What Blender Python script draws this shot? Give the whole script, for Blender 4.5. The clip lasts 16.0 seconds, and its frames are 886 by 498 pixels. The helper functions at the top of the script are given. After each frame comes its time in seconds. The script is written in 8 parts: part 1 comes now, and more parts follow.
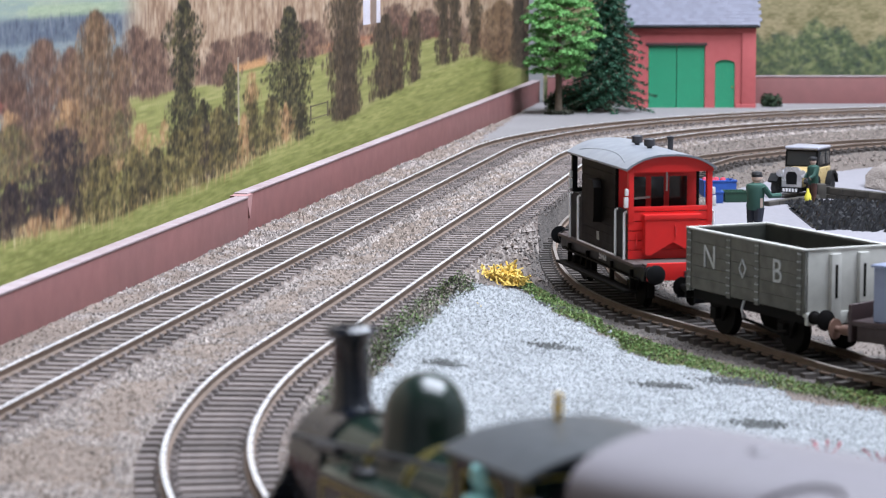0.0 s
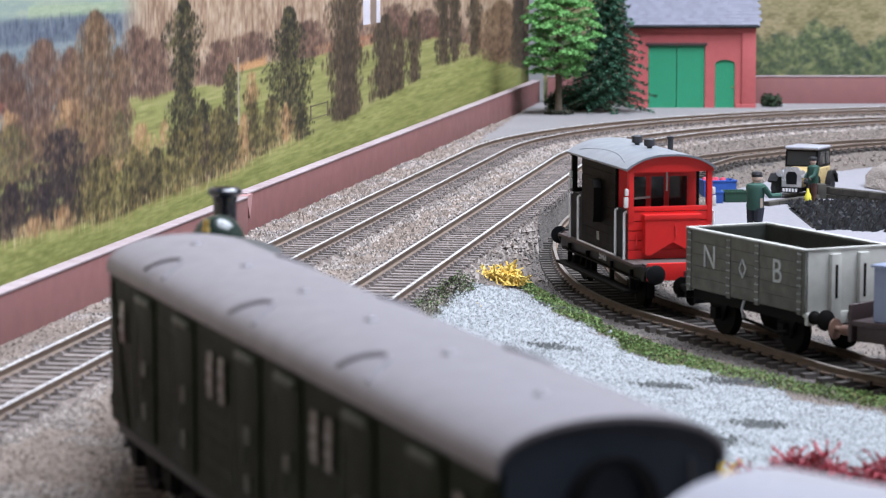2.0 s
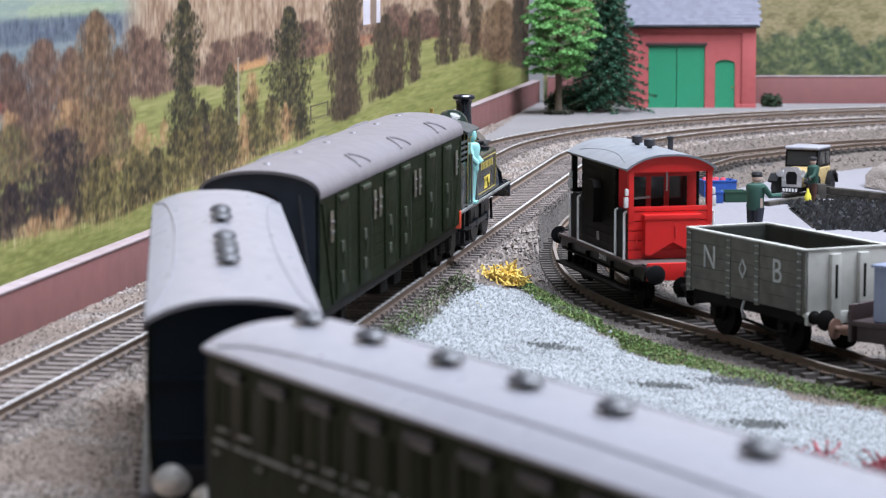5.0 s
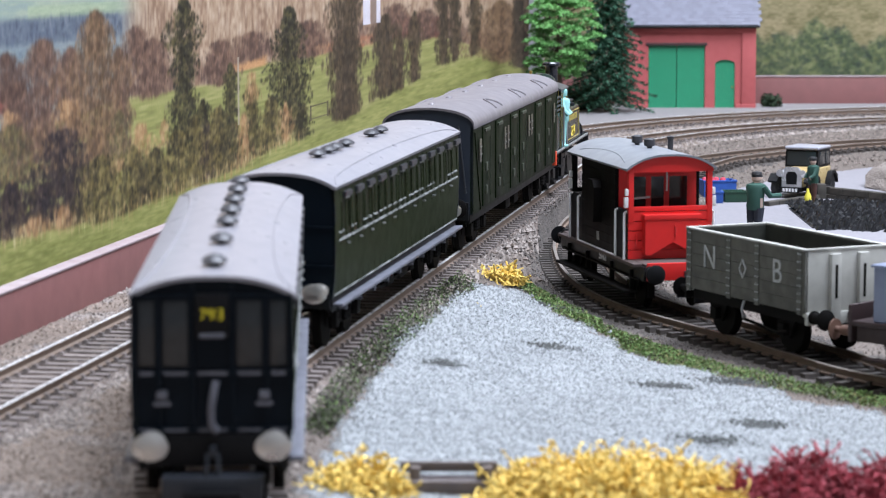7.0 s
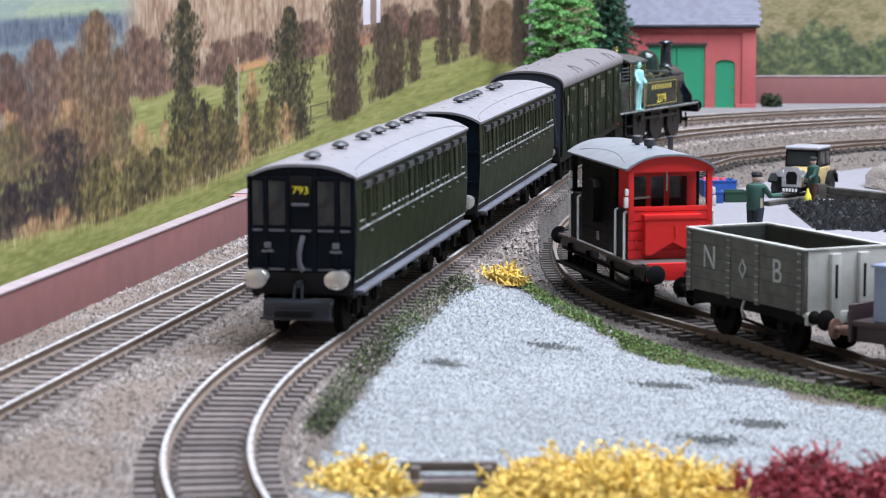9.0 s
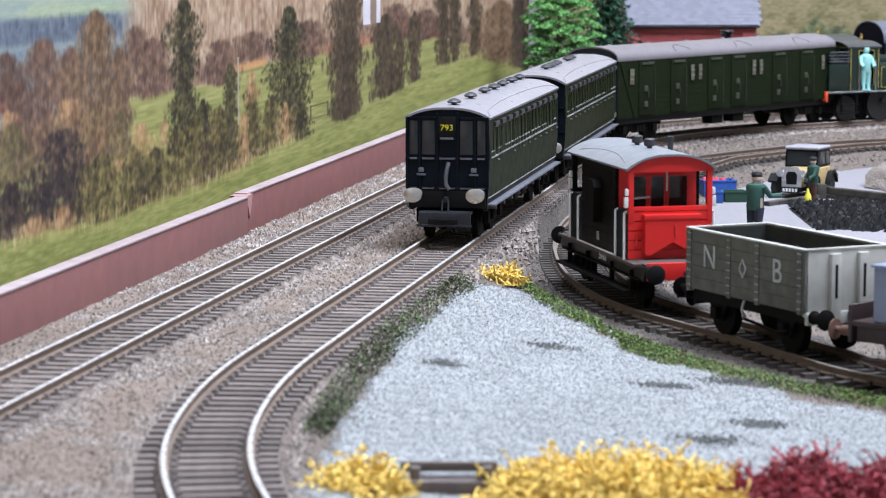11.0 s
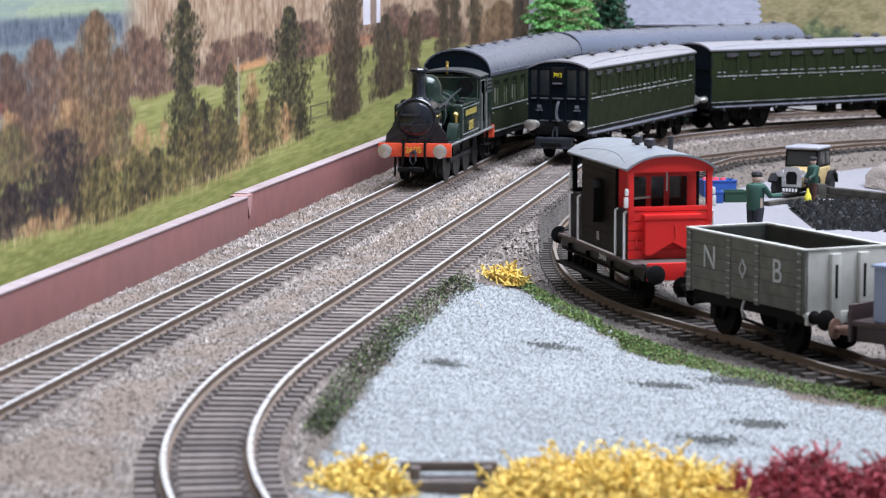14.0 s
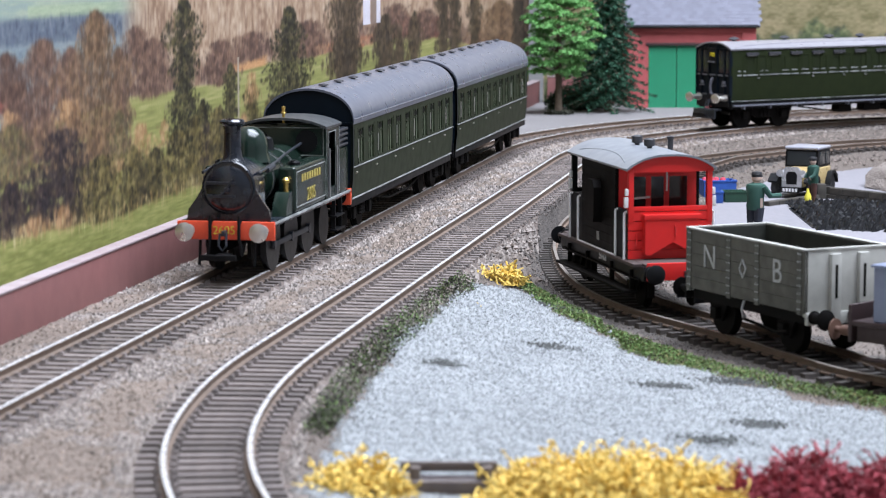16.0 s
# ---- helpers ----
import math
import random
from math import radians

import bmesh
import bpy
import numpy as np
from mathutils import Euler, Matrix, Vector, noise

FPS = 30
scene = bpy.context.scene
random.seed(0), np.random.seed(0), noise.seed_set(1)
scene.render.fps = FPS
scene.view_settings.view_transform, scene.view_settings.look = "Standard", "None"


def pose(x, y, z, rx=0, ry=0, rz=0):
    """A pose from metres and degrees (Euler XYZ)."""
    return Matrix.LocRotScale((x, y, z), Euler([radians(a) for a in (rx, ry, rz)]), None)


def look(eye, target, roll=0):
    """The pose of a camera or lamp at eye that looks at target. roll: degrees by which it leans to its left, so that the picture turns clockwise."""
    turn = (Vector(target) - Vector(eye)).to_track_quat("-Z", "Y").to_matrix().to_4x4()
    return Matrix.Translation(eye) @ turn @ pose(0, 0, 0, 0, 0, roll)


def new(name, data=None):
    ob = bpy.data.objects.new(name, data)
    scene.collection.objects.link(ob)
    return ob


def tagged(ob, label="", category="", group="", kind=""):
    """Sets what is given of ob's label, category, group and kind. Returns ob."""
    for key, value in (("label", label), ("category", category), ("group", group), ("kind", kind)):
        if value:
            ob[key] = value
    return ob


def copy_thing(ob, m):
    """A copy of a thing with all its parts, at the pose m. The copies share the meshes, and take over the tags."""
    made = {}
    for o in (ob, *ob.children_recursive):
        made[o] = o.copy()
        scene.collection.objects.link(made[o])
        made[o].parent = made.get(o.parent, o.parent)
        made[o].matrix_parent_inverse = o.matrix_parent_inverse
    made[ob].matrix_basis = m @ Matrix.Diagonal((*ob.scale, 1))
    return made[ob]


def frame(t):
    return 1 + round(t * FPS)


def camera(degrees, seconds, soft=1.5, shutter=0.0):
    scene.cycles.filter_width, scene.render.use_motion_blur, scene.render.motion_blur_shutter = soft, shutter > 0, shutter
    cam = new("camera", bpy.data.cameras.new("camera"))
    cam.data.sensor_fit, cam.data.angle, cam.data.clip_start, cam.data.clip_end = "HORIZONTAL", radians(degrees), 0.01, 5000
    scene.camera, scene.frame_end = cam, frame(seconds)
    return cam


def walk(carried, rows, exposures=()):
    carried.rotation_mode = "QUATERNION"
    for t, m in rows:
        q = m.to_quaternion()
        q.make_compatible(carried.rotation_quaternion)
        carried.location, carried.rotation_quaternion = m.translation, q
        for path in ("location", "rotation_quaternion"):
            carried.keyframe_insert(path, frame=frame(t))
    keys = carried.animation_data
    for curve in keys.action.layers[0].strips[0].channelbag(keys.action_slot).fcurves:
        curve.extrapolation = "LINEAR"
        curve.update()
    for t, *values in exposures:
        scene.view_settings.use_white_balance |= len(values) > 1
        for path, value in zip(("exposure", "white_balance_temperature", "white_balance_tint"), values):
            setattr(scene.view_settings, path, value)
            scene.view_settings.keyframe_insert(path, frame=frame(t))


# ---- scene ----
# A 16.5 mm gauge model railway; lengths below are in millimetres and MM turns them into metres.
MM = 0.001
SECONDS = 16.0
CAM_HEIGHT, CAM_DOWN = 106.14, 6.817

cam = camera(18.515, SECONDS, soft=1.1)
cam.data.dof.use_dof = True
cam.data.dof.focus_distance = 1.0
cam.data.dof.aperture_fstop = 50.0
walk(cam, [(0.0, pose(0, 0, CAM_HEIGHT * MM, 90 - CAM_DOWN, 0, 0)), (SECONDS, pose(0, 0, CAM_HEIGHT * MM, 90 - CAM_DOWN, 0, 0))],
     exposures=[(0.0, 0.0), (SECONDS, 0.0)])

# ---- light: a hobby room with ceiling panels ----
world = bpy.data.worlds.new("room_air")
scene.world = world
world.use_nodes = True
world.node_tree.nodes["Background"].inputs["Color"].default_value = (0.80, 0.88, 1.0, 1)
world.node_tree.nodes["Background"].inputs["Strength"].default_value = 0.33


def area_lamp(x, y, z, sx, sy, watts, colour):
    data = bpy.data.lights.new("ceiling_panel_lamp", "AREA")
    data.shape, data.size, data.size_y, data.energy, data.color = "RECTANGLE", sx, sy, watts, colour
    ob = new("ceiling_panel_lamp", data)
    ob.matrix_world = look((x, y, z), (x, y, 0))
    return ob


area_lamp(0.62, 1.04, 1.58, 1.5, 0.7, 88.0, (0.785, 0.855, 1.0))
area_lamp(0.6, 0.3, 1.58, 1.3, 0.6, 48.0, (0.785, 0.855, 1.0))

# ---- track lines ----
class Line:
    """Front arcs, a straight through (x0, 780) and a far arc; positions along it in mm."""

    def __init__(self, x0, th, s_far, r_far, a_far, near):
        self.o = np.array([x0, 780.0])
        self.th, self.s_far, self.r_far, self.a_far, self.near = th, s_far, r_far, a_far, near
        self.d = np.array([math.sin(th), math.cos(th)])
        self.r = np.array([self.d[1], -self.d[0]])

    def at(self, q):
        if q > self.s_far:
            c = self.o + self.d * self.s_far + self.r * self.r_far
            a = min((q - self.s_far) / self.r_far, self.a_far)
            h = self.th + a
            e = q - self.s_far - a * self.r_far
            return c - self.r_far * np.array([math.cos(h), -math.sin(h)]) + e * np.array([math.sin(h), math.cos(h)]), h
        if self.near and q < self.near[0][0]:
            p, h = self.o + self.d * self.near[0][0], self.th
            ends = [a for a, _ in self.near[1:]] + [-1e5]
            for (start, radius), end in zip(self.near, ends):
                stop = max(q, end)
                if stop < start:
                    c = p + radius * np.array([math.cos(h), -math.sin(h)])
                    h += (stop - start) / radius
                    p = c - radius * np.array([math.cos(h), -math.sin(h)])
            return p, h
        return self.o + self.d * q, self.th


LINE_A = Line(-72.62, 0.1815, 521.0, 386.0, 0.95, [])
LINE_B = Line(-21.72, 0.1734, 474.5, 348.0, 1.0, [(-106.3, 602.4), (-209.9, 370.6), (-273.7, 537.1)])


def spline(points, step):
    """Evenly spaced points on a smooth curve through the given ones."""
    p = np.array(points, float)
    p = np.vstack([2 * p[0] - p[1], p, 2 * p[-1] - p[-2]])
    out = []
    for i in range(1, len(p) - 2):
        a, b, c, d = p[i - 1:i + 3]
        for t in np.linspace(0, 1, 40, endpoint=False):
            out.append(0.5 * (2 * b + (c - a) * t + (2 * a - 5 * b + 4 * c - d) * t ** 2 + (3 * b - a - 3 * c + d) * t ** 3))
    out.append(p[-2])
    out = np.array(out)
    run = np.concatenate([[0], np.cumsum(np.hypot(*np.diff(out[:, :2], axis=0).T))])
    q = np.arange(0, run[-1], step)
    return np.stack([np.interp(q, run, out[:, k]) for k in range(3)], 1)


# the yard siding climbs from the wagons to the upper curve
SIDING = spline([(270, 590, -12), (195, 635, -12), (124.5, 709, -12), (105, 747, -12), (93, 778, -12), (79.5, 808, -12), (65, 843, -12), (55, 885, -12), (50.5, 930, -12),
                 (49.5, 975, -12), (51, 1018, -12), (58, 1080, -10.5), (84, 1190, -7), (124.5, 1280, -4), (140, 1308, -4), (173, 1346, -4), (206, 1380, -4), (240, 1400, -4), (320, 1430, -4)], 2.0)


def line_points(line, q0, q1, step):
    return np.array([(*line.at(q)[0], 0.0) for q in np.arange(q0, q1, step)])


TRACK_A = line_points(LINE_A, -430, 1300, 4.0)
TRACK_B = line_points(LINE_B, -520, 1300, 4.0)


def headings(p):
    d = np.gradient(p[:, :2], axis=0)
    return np.arctan2(d[:, 0], d[:, 1])


# ---- mesh helpers, in millimetres ----
def empty(name, x, y, z, rz=0.0, rx=0.0, ry=0.0):
    ob = new(name)
    ob.empty_display_size = 0.01
    ob.matrix_world = pose(x * MM, y * MM, z * MM, rx, ry, rz)
    return ob


def finish(name, bm, material, smooth=35.0):
    for v in bm.verts:
        v.co *= MM
    bmesh.ops.recalc_face_normals(bm, faces=bm.faces)
    if smooth:
        for f in bm.faces:
            f.smooth = True
        for e in bm.edges:
            e.smooth = len(e.link_faces) == 2 and e.calc_face_angle(0) < radians(smooth)
    me = bpy.data.meshes.new(name)
    bm.to_mesh(me)
    bm.free()
    for m in material if isinstance(material, (list, tuple)) else [material]:
        me.materials.append(m)
    return me


def part(name, bm, material, parent, label="", at=None, smooth=35.0):
    """Links a bmesh (in mm) as one mesh object under a thing or a part."""
    ob = new(name, finish(name, bm, material, smooth))
    ob.parent = parent
    if at is not None:
        ob.matrix_basis = at
    if label:
        tagged(ob, label)
    return ob


def solid(name, bm, material, label, category, group="", kind="", smooth=35.0):
    """A thing of one mesh, with its place in its vertices."""
    return tagged(new(name, finish(name, bm, material, smooth)), label, category, group, kind)


def sheet(name, verts, faces, material, smooth=False):
    me = bpy.data.meshes.new(name)
    me.from_pydata((np.asarray(verts) * MM).tolist(), [], faces)
    for m in material if isinstance(material, (list, tuple)) else [material]:
        me.materials.append(m)
    if smooth:
        me.polygons.foreach_set("use_smooth", [True] * len(me.polygons))
    return new(name, me)


def box(bm, x0, x1, y0, y1, z0, z1, bevel=0.0, seg=2):
    v = [bm.verts.new((x, y, z)) for z in (z0, z1) for x, y in ((x0, y0), (x1, y0), (x1, y1), (x0, y1))]
    fs = [bm.faces.new([v[i] for i in q]) for q in ((3, 2, 1, 0), (4, 5, 6, 7), (0, 1, 5, 4), (1, 2, 6, 5), (2, 3, 7, 6), (3, 0, 4, 7))]
    if bevel:
        es = list({e for f in fs for e in f.edges})
        bmesh.ops.bevel(bm, geom=es, offset=bevel, segments=seg, profile=0.6, affect="EDGES")
    return bm


def prism(bm, outline, a0, a1, axis="x"):
    """An outline extruded along an axis; outline is (y, z) for x, (x, z) for y, (x, y) for z."""
    def put(a, p):
        return {"x": (a, p[0], p[1]), "y": (p[0], a, p[1]), "z": (p[0], p[1], a)}[axis]
    r0 = [bm.verts.new(put(a0, p)) for p in outline]
    r1 = [bm.verts.new(put(a1, p)) for p in outline]
    n = len(outline)
    bm.faces.new(r0[::-1]), bm.faces.new(r1)
    for i in range(n):
        bm.faces.new((r0[i], r0[(i + 1) % n], r1[(i + 1) % n], r1[i]))
    return bm


def turn(bm, profile, centre=(0, 0, 0), axis="z", seg=20):
    """A profile of (radius, height) turned about an axis."""
    def put(r, h, a):
        c, s = r * math.cos(a), r * math.sin(a)
        p = {"z": (c, s, h), "x": (h, c, s), "y": (c, h, s)}[axis]
        return (p[0] + centre[0], p[1] + centre[1], p[2] + centre[2])
    rings = [[bm.verts.new(put(r, h, 2 * math.pi * k / seg)) for k in range(seg)] for r, h in profile]
    for a, b in zip(rings, rings[1:]):
        for k in range(seg):
            bm.faces.new((a[k], a[(k + 1) % seg], b[(k + 1) % seg], b[k]))
    if profile[0][0] > 1e-6:
        bm.faces.new(rings[0][::-1])
    if profile[-1][0] > 1e-6:
        bm.faces.new(rings[-1])
    bmesh.ops.remove_doubles(bm, verts=[v for ring in (rings[0], rings[-1]) for v in ring if v.is_valid], dist=1e-5)
    return bm


def rod(bm, a, b, r, seg=8):
    a, b = Vector(a), Vector(b)
    q = (b - a).to_track_quat("Z", "Y")
    rings = [[bm.verts.new(p + q @ Vector((r * math.cos(2 * math.pi * k / seg), r * math.sin(2 * math.pi * k / seg), 0))) for k in range(seg)] for p in (a, b)]
    for k in range(seg):
        bm.faces.new((rings[0][k], rings[0][(k + 1) % seg], rings[1][(k + 1) % seg], rings[1][k]))
    bm.faces.new(rings[0][::-1]), bm.faces.new(rings[1])
    return bm


def bend(bm, points, r, seg=8):
    """A round bar through several points, in one piece."""
    p = [Vector(q) for q in points]
    rings = []
    for i, q in enumerate(p):
        t = (p[min(i + 1, len(p) - 1)] - p[max(i - 1, 0)]).normalized()
        turn_q = t.to_track_quat("Z", "Y")
        rings.append([bm.verts.new(q + turn_q @ Vector((r * math.cos(2 * math.pi * k / seg), r * math.sin(2 * math.pi * k / seg), 0))) for k in range(seg)])
    for a, b in zip(rings, rings[1:]):
        shift = min(range(seg), key=lambda e: sum((a[k].co - b[(k + e) % seg].co).length for k in range(seg)))
        for k in range(seg):
            bm.faces.new((a[k], a[(k + 1) % seg], b[(k + 1 + shift) % seg], b[(k + shift) % seg]))
    bm.faces.new(rings[0][::-1]), bm.faces.new(rings[-1])
    return bm


def lettering(name, text, size, material, parent, m, depth=0.08):
    """Raised letters of Blender's own font as a mesh part; size is the letters' height in mm."""
    cu = bpy.data.curves.new(name, "FONT")
    cu.body, cu.size, cu.align_x, cu.align_y, cu.extrude = text, size * 1.37 * MM, "CENTER", "CENTER", depth * MM
    tmp = bpy.data.objects.new(name, cu)
    me = bpy.data.meshes.new_from_object(tmp)
    bpy.data.objects.remove(tmp)
    me.materials.clear()
    me.materials.append(material)
    ob = new(name, me)
    ob.parent, ob.matrix_basis = parent, m
    return ob


B = bmesh.new

# ---- materials ----
def shader(name, colour, rough=0.6, metal=0.0, second=None, grain=400.0, blotch=60.0, mix=0.5, bump=0.25, island=0.0, rnd=0.0, coat=0.0, spec=0.5, rough_var=0.1, bump_scale=None, depth=0.0003):
    """Colour varied by two noises, and by piece; relief by a third. Scales are per metre."""
    mat = bpy.data.materials.new(name)
    mat.use_nodes = True
    nt = mat.node_tree
    n, ln = nt.nodes, nt.links
    bs = n["Principled BSDF"]
    co = n.new("ShaderNodeTexCoord")
    second = second or tuple(c * 0.72 for c in colour)
    big, fine = n.new("ShaderNodeTexNoise"), n.new("ShaderNodeTexNoise")
    for t, s in ((big, blotch), (fine, grain)):
        ln.new(co.outputs["Object"], t.inputs["Vector"])
        t.inputs["Scale"].default_value, t.inputs["Detail"].default_value = s, 5
    add = n.new("ShaderNodeMath")
    add.operation = "ADD"
    ln.new(big.outputs["Fac"], add.inputs[0])
    ln.new(fine.outputs["Fac"], add.inputs[1])
    ramp = n.new("ShaderNodeMapRange")
    ramp.inputs["From Min"].default_value, ramp.inputs["From Max"].default_value = 1.0 - 0.35, 1.0 + 0.35
    ramp.inputs["To Max"].default_value = 1.0
    ln.new(add.outputs[0], ramp.inputs["Value"])
    mx = n.new("ShaderNodeMix")
    mx.data_type = "RGBA"
    mx.inputs["A"].default_value, mx.inputs["B"].default_value = (*colour, 1), (*second, 1)
    k = n.new("ShaderNodeMath")
    k.operation = "MULTIPLY"
    k.inputs[1].default_value = mix * 2 if mix <= 0.5 else 1
    ln.new(ramp.outputs[0], k.inputs[0])
    ln.new(k.outputs[0], mx.inputs["Factor"])
    out = mx.outputs["Result"]
    if island or rnd:
        hsv = n.new("ShaderNodeHueSaturation")
        src = n.new("ShaderNodeNewGeometry").outputs["Random Per Island"] if island else n.new("ShaderNodeObjectInfo").outputs["Random"]
        mr = n.new("ShaderNodeMapRange")
        w = island or rnd
        mr.inputs["To Min"].default_value, mr.inputs["To Max"].default_value = 1 - w, 1 + w
        ln.new(src, mr.inputs["Value"])
        ln.new(mr.outputs[0], hsv.inputs["Value"])
        ln.new(out, hsv.inputs["Color"])
        out = hsv.outputs["Color"]
    ln.new(out, bs.inputs["Base Color"])
    rr = n.new("ShaderNodeMapRange")
    rr.inputs["To Min"].default_value, rr.inputs["To Max"].default_value = max(0.02, rough - rough_var), min(1, rough + rough_var)
    ln.new(fine.outputs["Fac"], rr.inputs["Value"])
    ln.new(rr.outputs[0], bs.inputs["Roughness"])
    bs.inputs["Metallic"].default_value = metal
    bs.inputs["Coat Weight"].default_value = coat
    bs.inputs["Specular IOR Level"].default_value = spec
    if bump:
        b = n.new("ShaderNodeBump")
        b.inputs["Strength"].default_value, b.inputs["Distance"].default_value = bump, depth
        src = fine
        if bump_scale:
            src = n.new("ShaderNodeTexNoise")
            src.inputs["Scale"].default_value, src.inputs["Detail"].default_value = bump_scale, 4
            ln.new(co.outputs["Object"], src.inputs["Vector"])
        ln.new(src.outputs["Fac"], b.inputs["Height"])
        ln.new(b.outputs["Normal"], bs.inputs["Normal"])
    return mat


M_BALLAST = shader("ballast", (0.27, 0.232, 0.205), 0.9, second=(0.13, 0.105, 0.09), grain=900, blotch=35, mix=0.9, bump=1.0, bump_scale=1100, depth=0.0009)
M_DIRT = shader("brown_dirt", (0.21, 0.165, 0.135), 0.95, second=(0.1, 0.075, 0.06), grain=900, blotch=40, mix=0.9, bump=1.0, bump_scale=900, depth=0.0009)
M_GRAVEL = shader("pale_gravel", (0.30, 0.312, 0.316), 0.85, second=(0.20, 0.21, 0.212), grain=900, blotch=45, mix=0.8, bump=1.0, bump_scale=900, depth=0.0008)
# brown siding dirt, with the wagons' shade mixed into its colour
M_SIDINGBED = shader("shaded_brown_siding_ballast", (0.085, 0.07, 0.06), 0.85, second=(0.035, 0.03, 0.027), grain=900, blotch=50, mix=0.9, bump=1.0, bump_scale=1000, depth=0.0008)
M_YARDDIRT = shader("brown_yard_dirt", (0.15, 0.122, 0.102), 0.95, second=(0.07, 0.055, 0.046), grain=900, blotch=40, mix=0.9, bump=1.0, bump_scale=900, depth=0.0009)
M_TRACKBED = shader("brown_track_bed", (0.16, 0.125, 0.107), 0.95, second=(0.075, 0.058, 0.05), grain=900, blotch=60, mix=0.9, bump=1.0, bump_scale=1000, depth=0.0008)
M_SCORCH = shader("dark_cinders", (0.04, 0.04, 0.04), 0.9, second=(0.11, 0.115, 0.11), grain=900, blotch=120, mix=0.7, bump=1.0, bump_scale=900, depth=0.0008)
M_CONCRETE = shader("pale_concrete", (0.215, 0.205, 0.22), 0.8, second=(0.175, 0.167, 0.18), grain=600, blotch=18, bump=0.2)
M_PATH = shader("grey_path", (0.20, 0.19, 0.19), 0.85, second=(0.15, 0.14, 0.14), grain=600, blotch=18, bump=0.3)
M_STONE = shader("ballast_stone", (0.29, 0.25, 0.225), 0.9, grain=1200, blotch=25, mix=0.6, bump=0.0, island=0.6)
# siding stones, darkened to go with the shaded bed
M_SIDINGSTONE = shader("shaded_siding_stone", (0.12, 0.10, 0.088), 0.8, grain=1200, blotch=25, mix=0.6, bump=0.0, island=0.6)
M_BEDSTONE = shader("brown_grit_stone", (0.20, 0.162, 0.14), 0.9, grain=1200, blotch=25, mix=0.6, bump=0.0, island=0.55)
M_DIRTSTONE = shader("pale_brown_dirt_stone", (0.25, 0.20, 0.165), 0.9, grain=1200, blotch=25, mix=0.6, bump=0.0, island=0.5)
M_CHIP = shader("pale_chipping", (0.34, 0.355, 0.362), 0.8, grain=1200, blotch=25, mix=0.4, bump=0.0, island=0.34)
M_RAIL = shader("steel_rail_head", (0.72, 0.72, 0.73), 0.28, 0.4, second=(0.54, 0.52, 0.50), grain=300, blotch=40, bump=0.1)
M_RUST = shader("rusty_rail_web", (0.17, 0.12, 0.09), 0.7, 0.2, grain=500, blotch=60, bump=0.2)
M_SLEEPER = shader("grey_brown_sleeper", (0.088, 0.074, 0.07), 0.7, second=(0.17, 0.14, 0.128), grain=500, blotch=80, mix=0.8, bump=0.3, rnd=0.3)
# brown siding sleepers, their colour lowered for the shade under the wagons
M_SLEEPERDARK = shader("shaded_brown_sleeper", (0.026, 0.021, 0.018), 0.7, second=(0.055, 0.044, 0.038), grain=500, blotch=80, mix=0.8, bump=0.3, rnd=0.3)
M_RAILDULL = shader("dull_brown_rail_head", (0.34, 0.30, 0.27), 0.4, 0.5, second=(0.2, 0.17, 0.15), grain=300, blotch=40, bump=0.1)
M_WALL = shader("brown_red_wall_paint", (0.215, 0.085, 0.080), 0.6, second=(0.175, 0.075, 0.070), grain=120, blotch=14, bump=0.25, bump_scale=150)
M_COPING = shader("pale_wall_top", (0.33, 0.275, 0.28), 0.7, second=(0.23, 0.165, 0.165), grain=250, blotch=30, bump=0.2)
M_WEDGE = shader("chipped_pink_plaster", (0.40, 0.22, 0.21), 0.75, second=(0.30, 0.15, 0.145), grain=250, blotch=60, bump=0.3)
M_ROOM = shader("room_paint", (0.27, 0.265, 0.26), 0.9, grain=40, blotch=3, bump=0.1)
M_PANEL = bpy.data.materials.new("lit_panel")
M_PANEL.use_nodes = True
M_PANEL.node_tree.nodes["Principled BSDF"].inputs["Emission Color"].default_value = (1, 0.97, 0.94, 1)
M_PANEL.node_tree.nodes["Principled BSDF"].inputs["Emission Strength"].default_value = 3.0

M_BLACK = shader("black_plastic", (0.004, 0.0042, 0.005), 0.5, second=(0.008, 0.008, 0.009), grain=300, blotch=60, bump=0.05, spec=0.16)
M_SOOT = shader("weathered_black_frame", (0.004, 0.0037, 0.0037), 0.7, second=(0.0095, 0.0083, 0.0075), grain=300, blotch=90, bump=0.1, spec=0.07)
M_GREEN = shader("olive_green_coach_paint", (0.0165, 0.0225, 0.009), 0.5, second=(0.012, 0.0165, 0.007), grain=200, blotch=40, bump=0.04, spec=0.08)
M_GREEN2 = shader("dark_green_van_paint", (0.010, 0.0155, 0.0065), 0.5, second=(0.007, 0.0105, 0.0048), grain=200, blotch=40, bump=0.04, spec=0.05)
M_LOCO = shader("lined_green_engine_paint", (0.008, 0.019, 0.013), 0.22, second=(0.006, 0.013, 0.010), grain=200, blotch=40, bump=0.03, spec=0.5)
M_END = shader("blue_black_coach_end", (0.0035, 0.0065, 0.011), 0.4, second=(0.005, 0.009, 0.0145), grain=200, blotch=40, bump=0.04, spec=0.1)
M_VANEND = shader("dark_slate_van_end", (0.03, 0.037, 0.05), 0.45, second=(0.022, 0.027, 0.037), grain=200, blotch=40, bump=0.05, spec=0.2)
M_ROOF = shader("grey_coach_roof", (0.25, 0.245, 0.27), 0.31, second=(0.215, 0.21, 0.232), grain=220, blotch=25, bump=0.05)
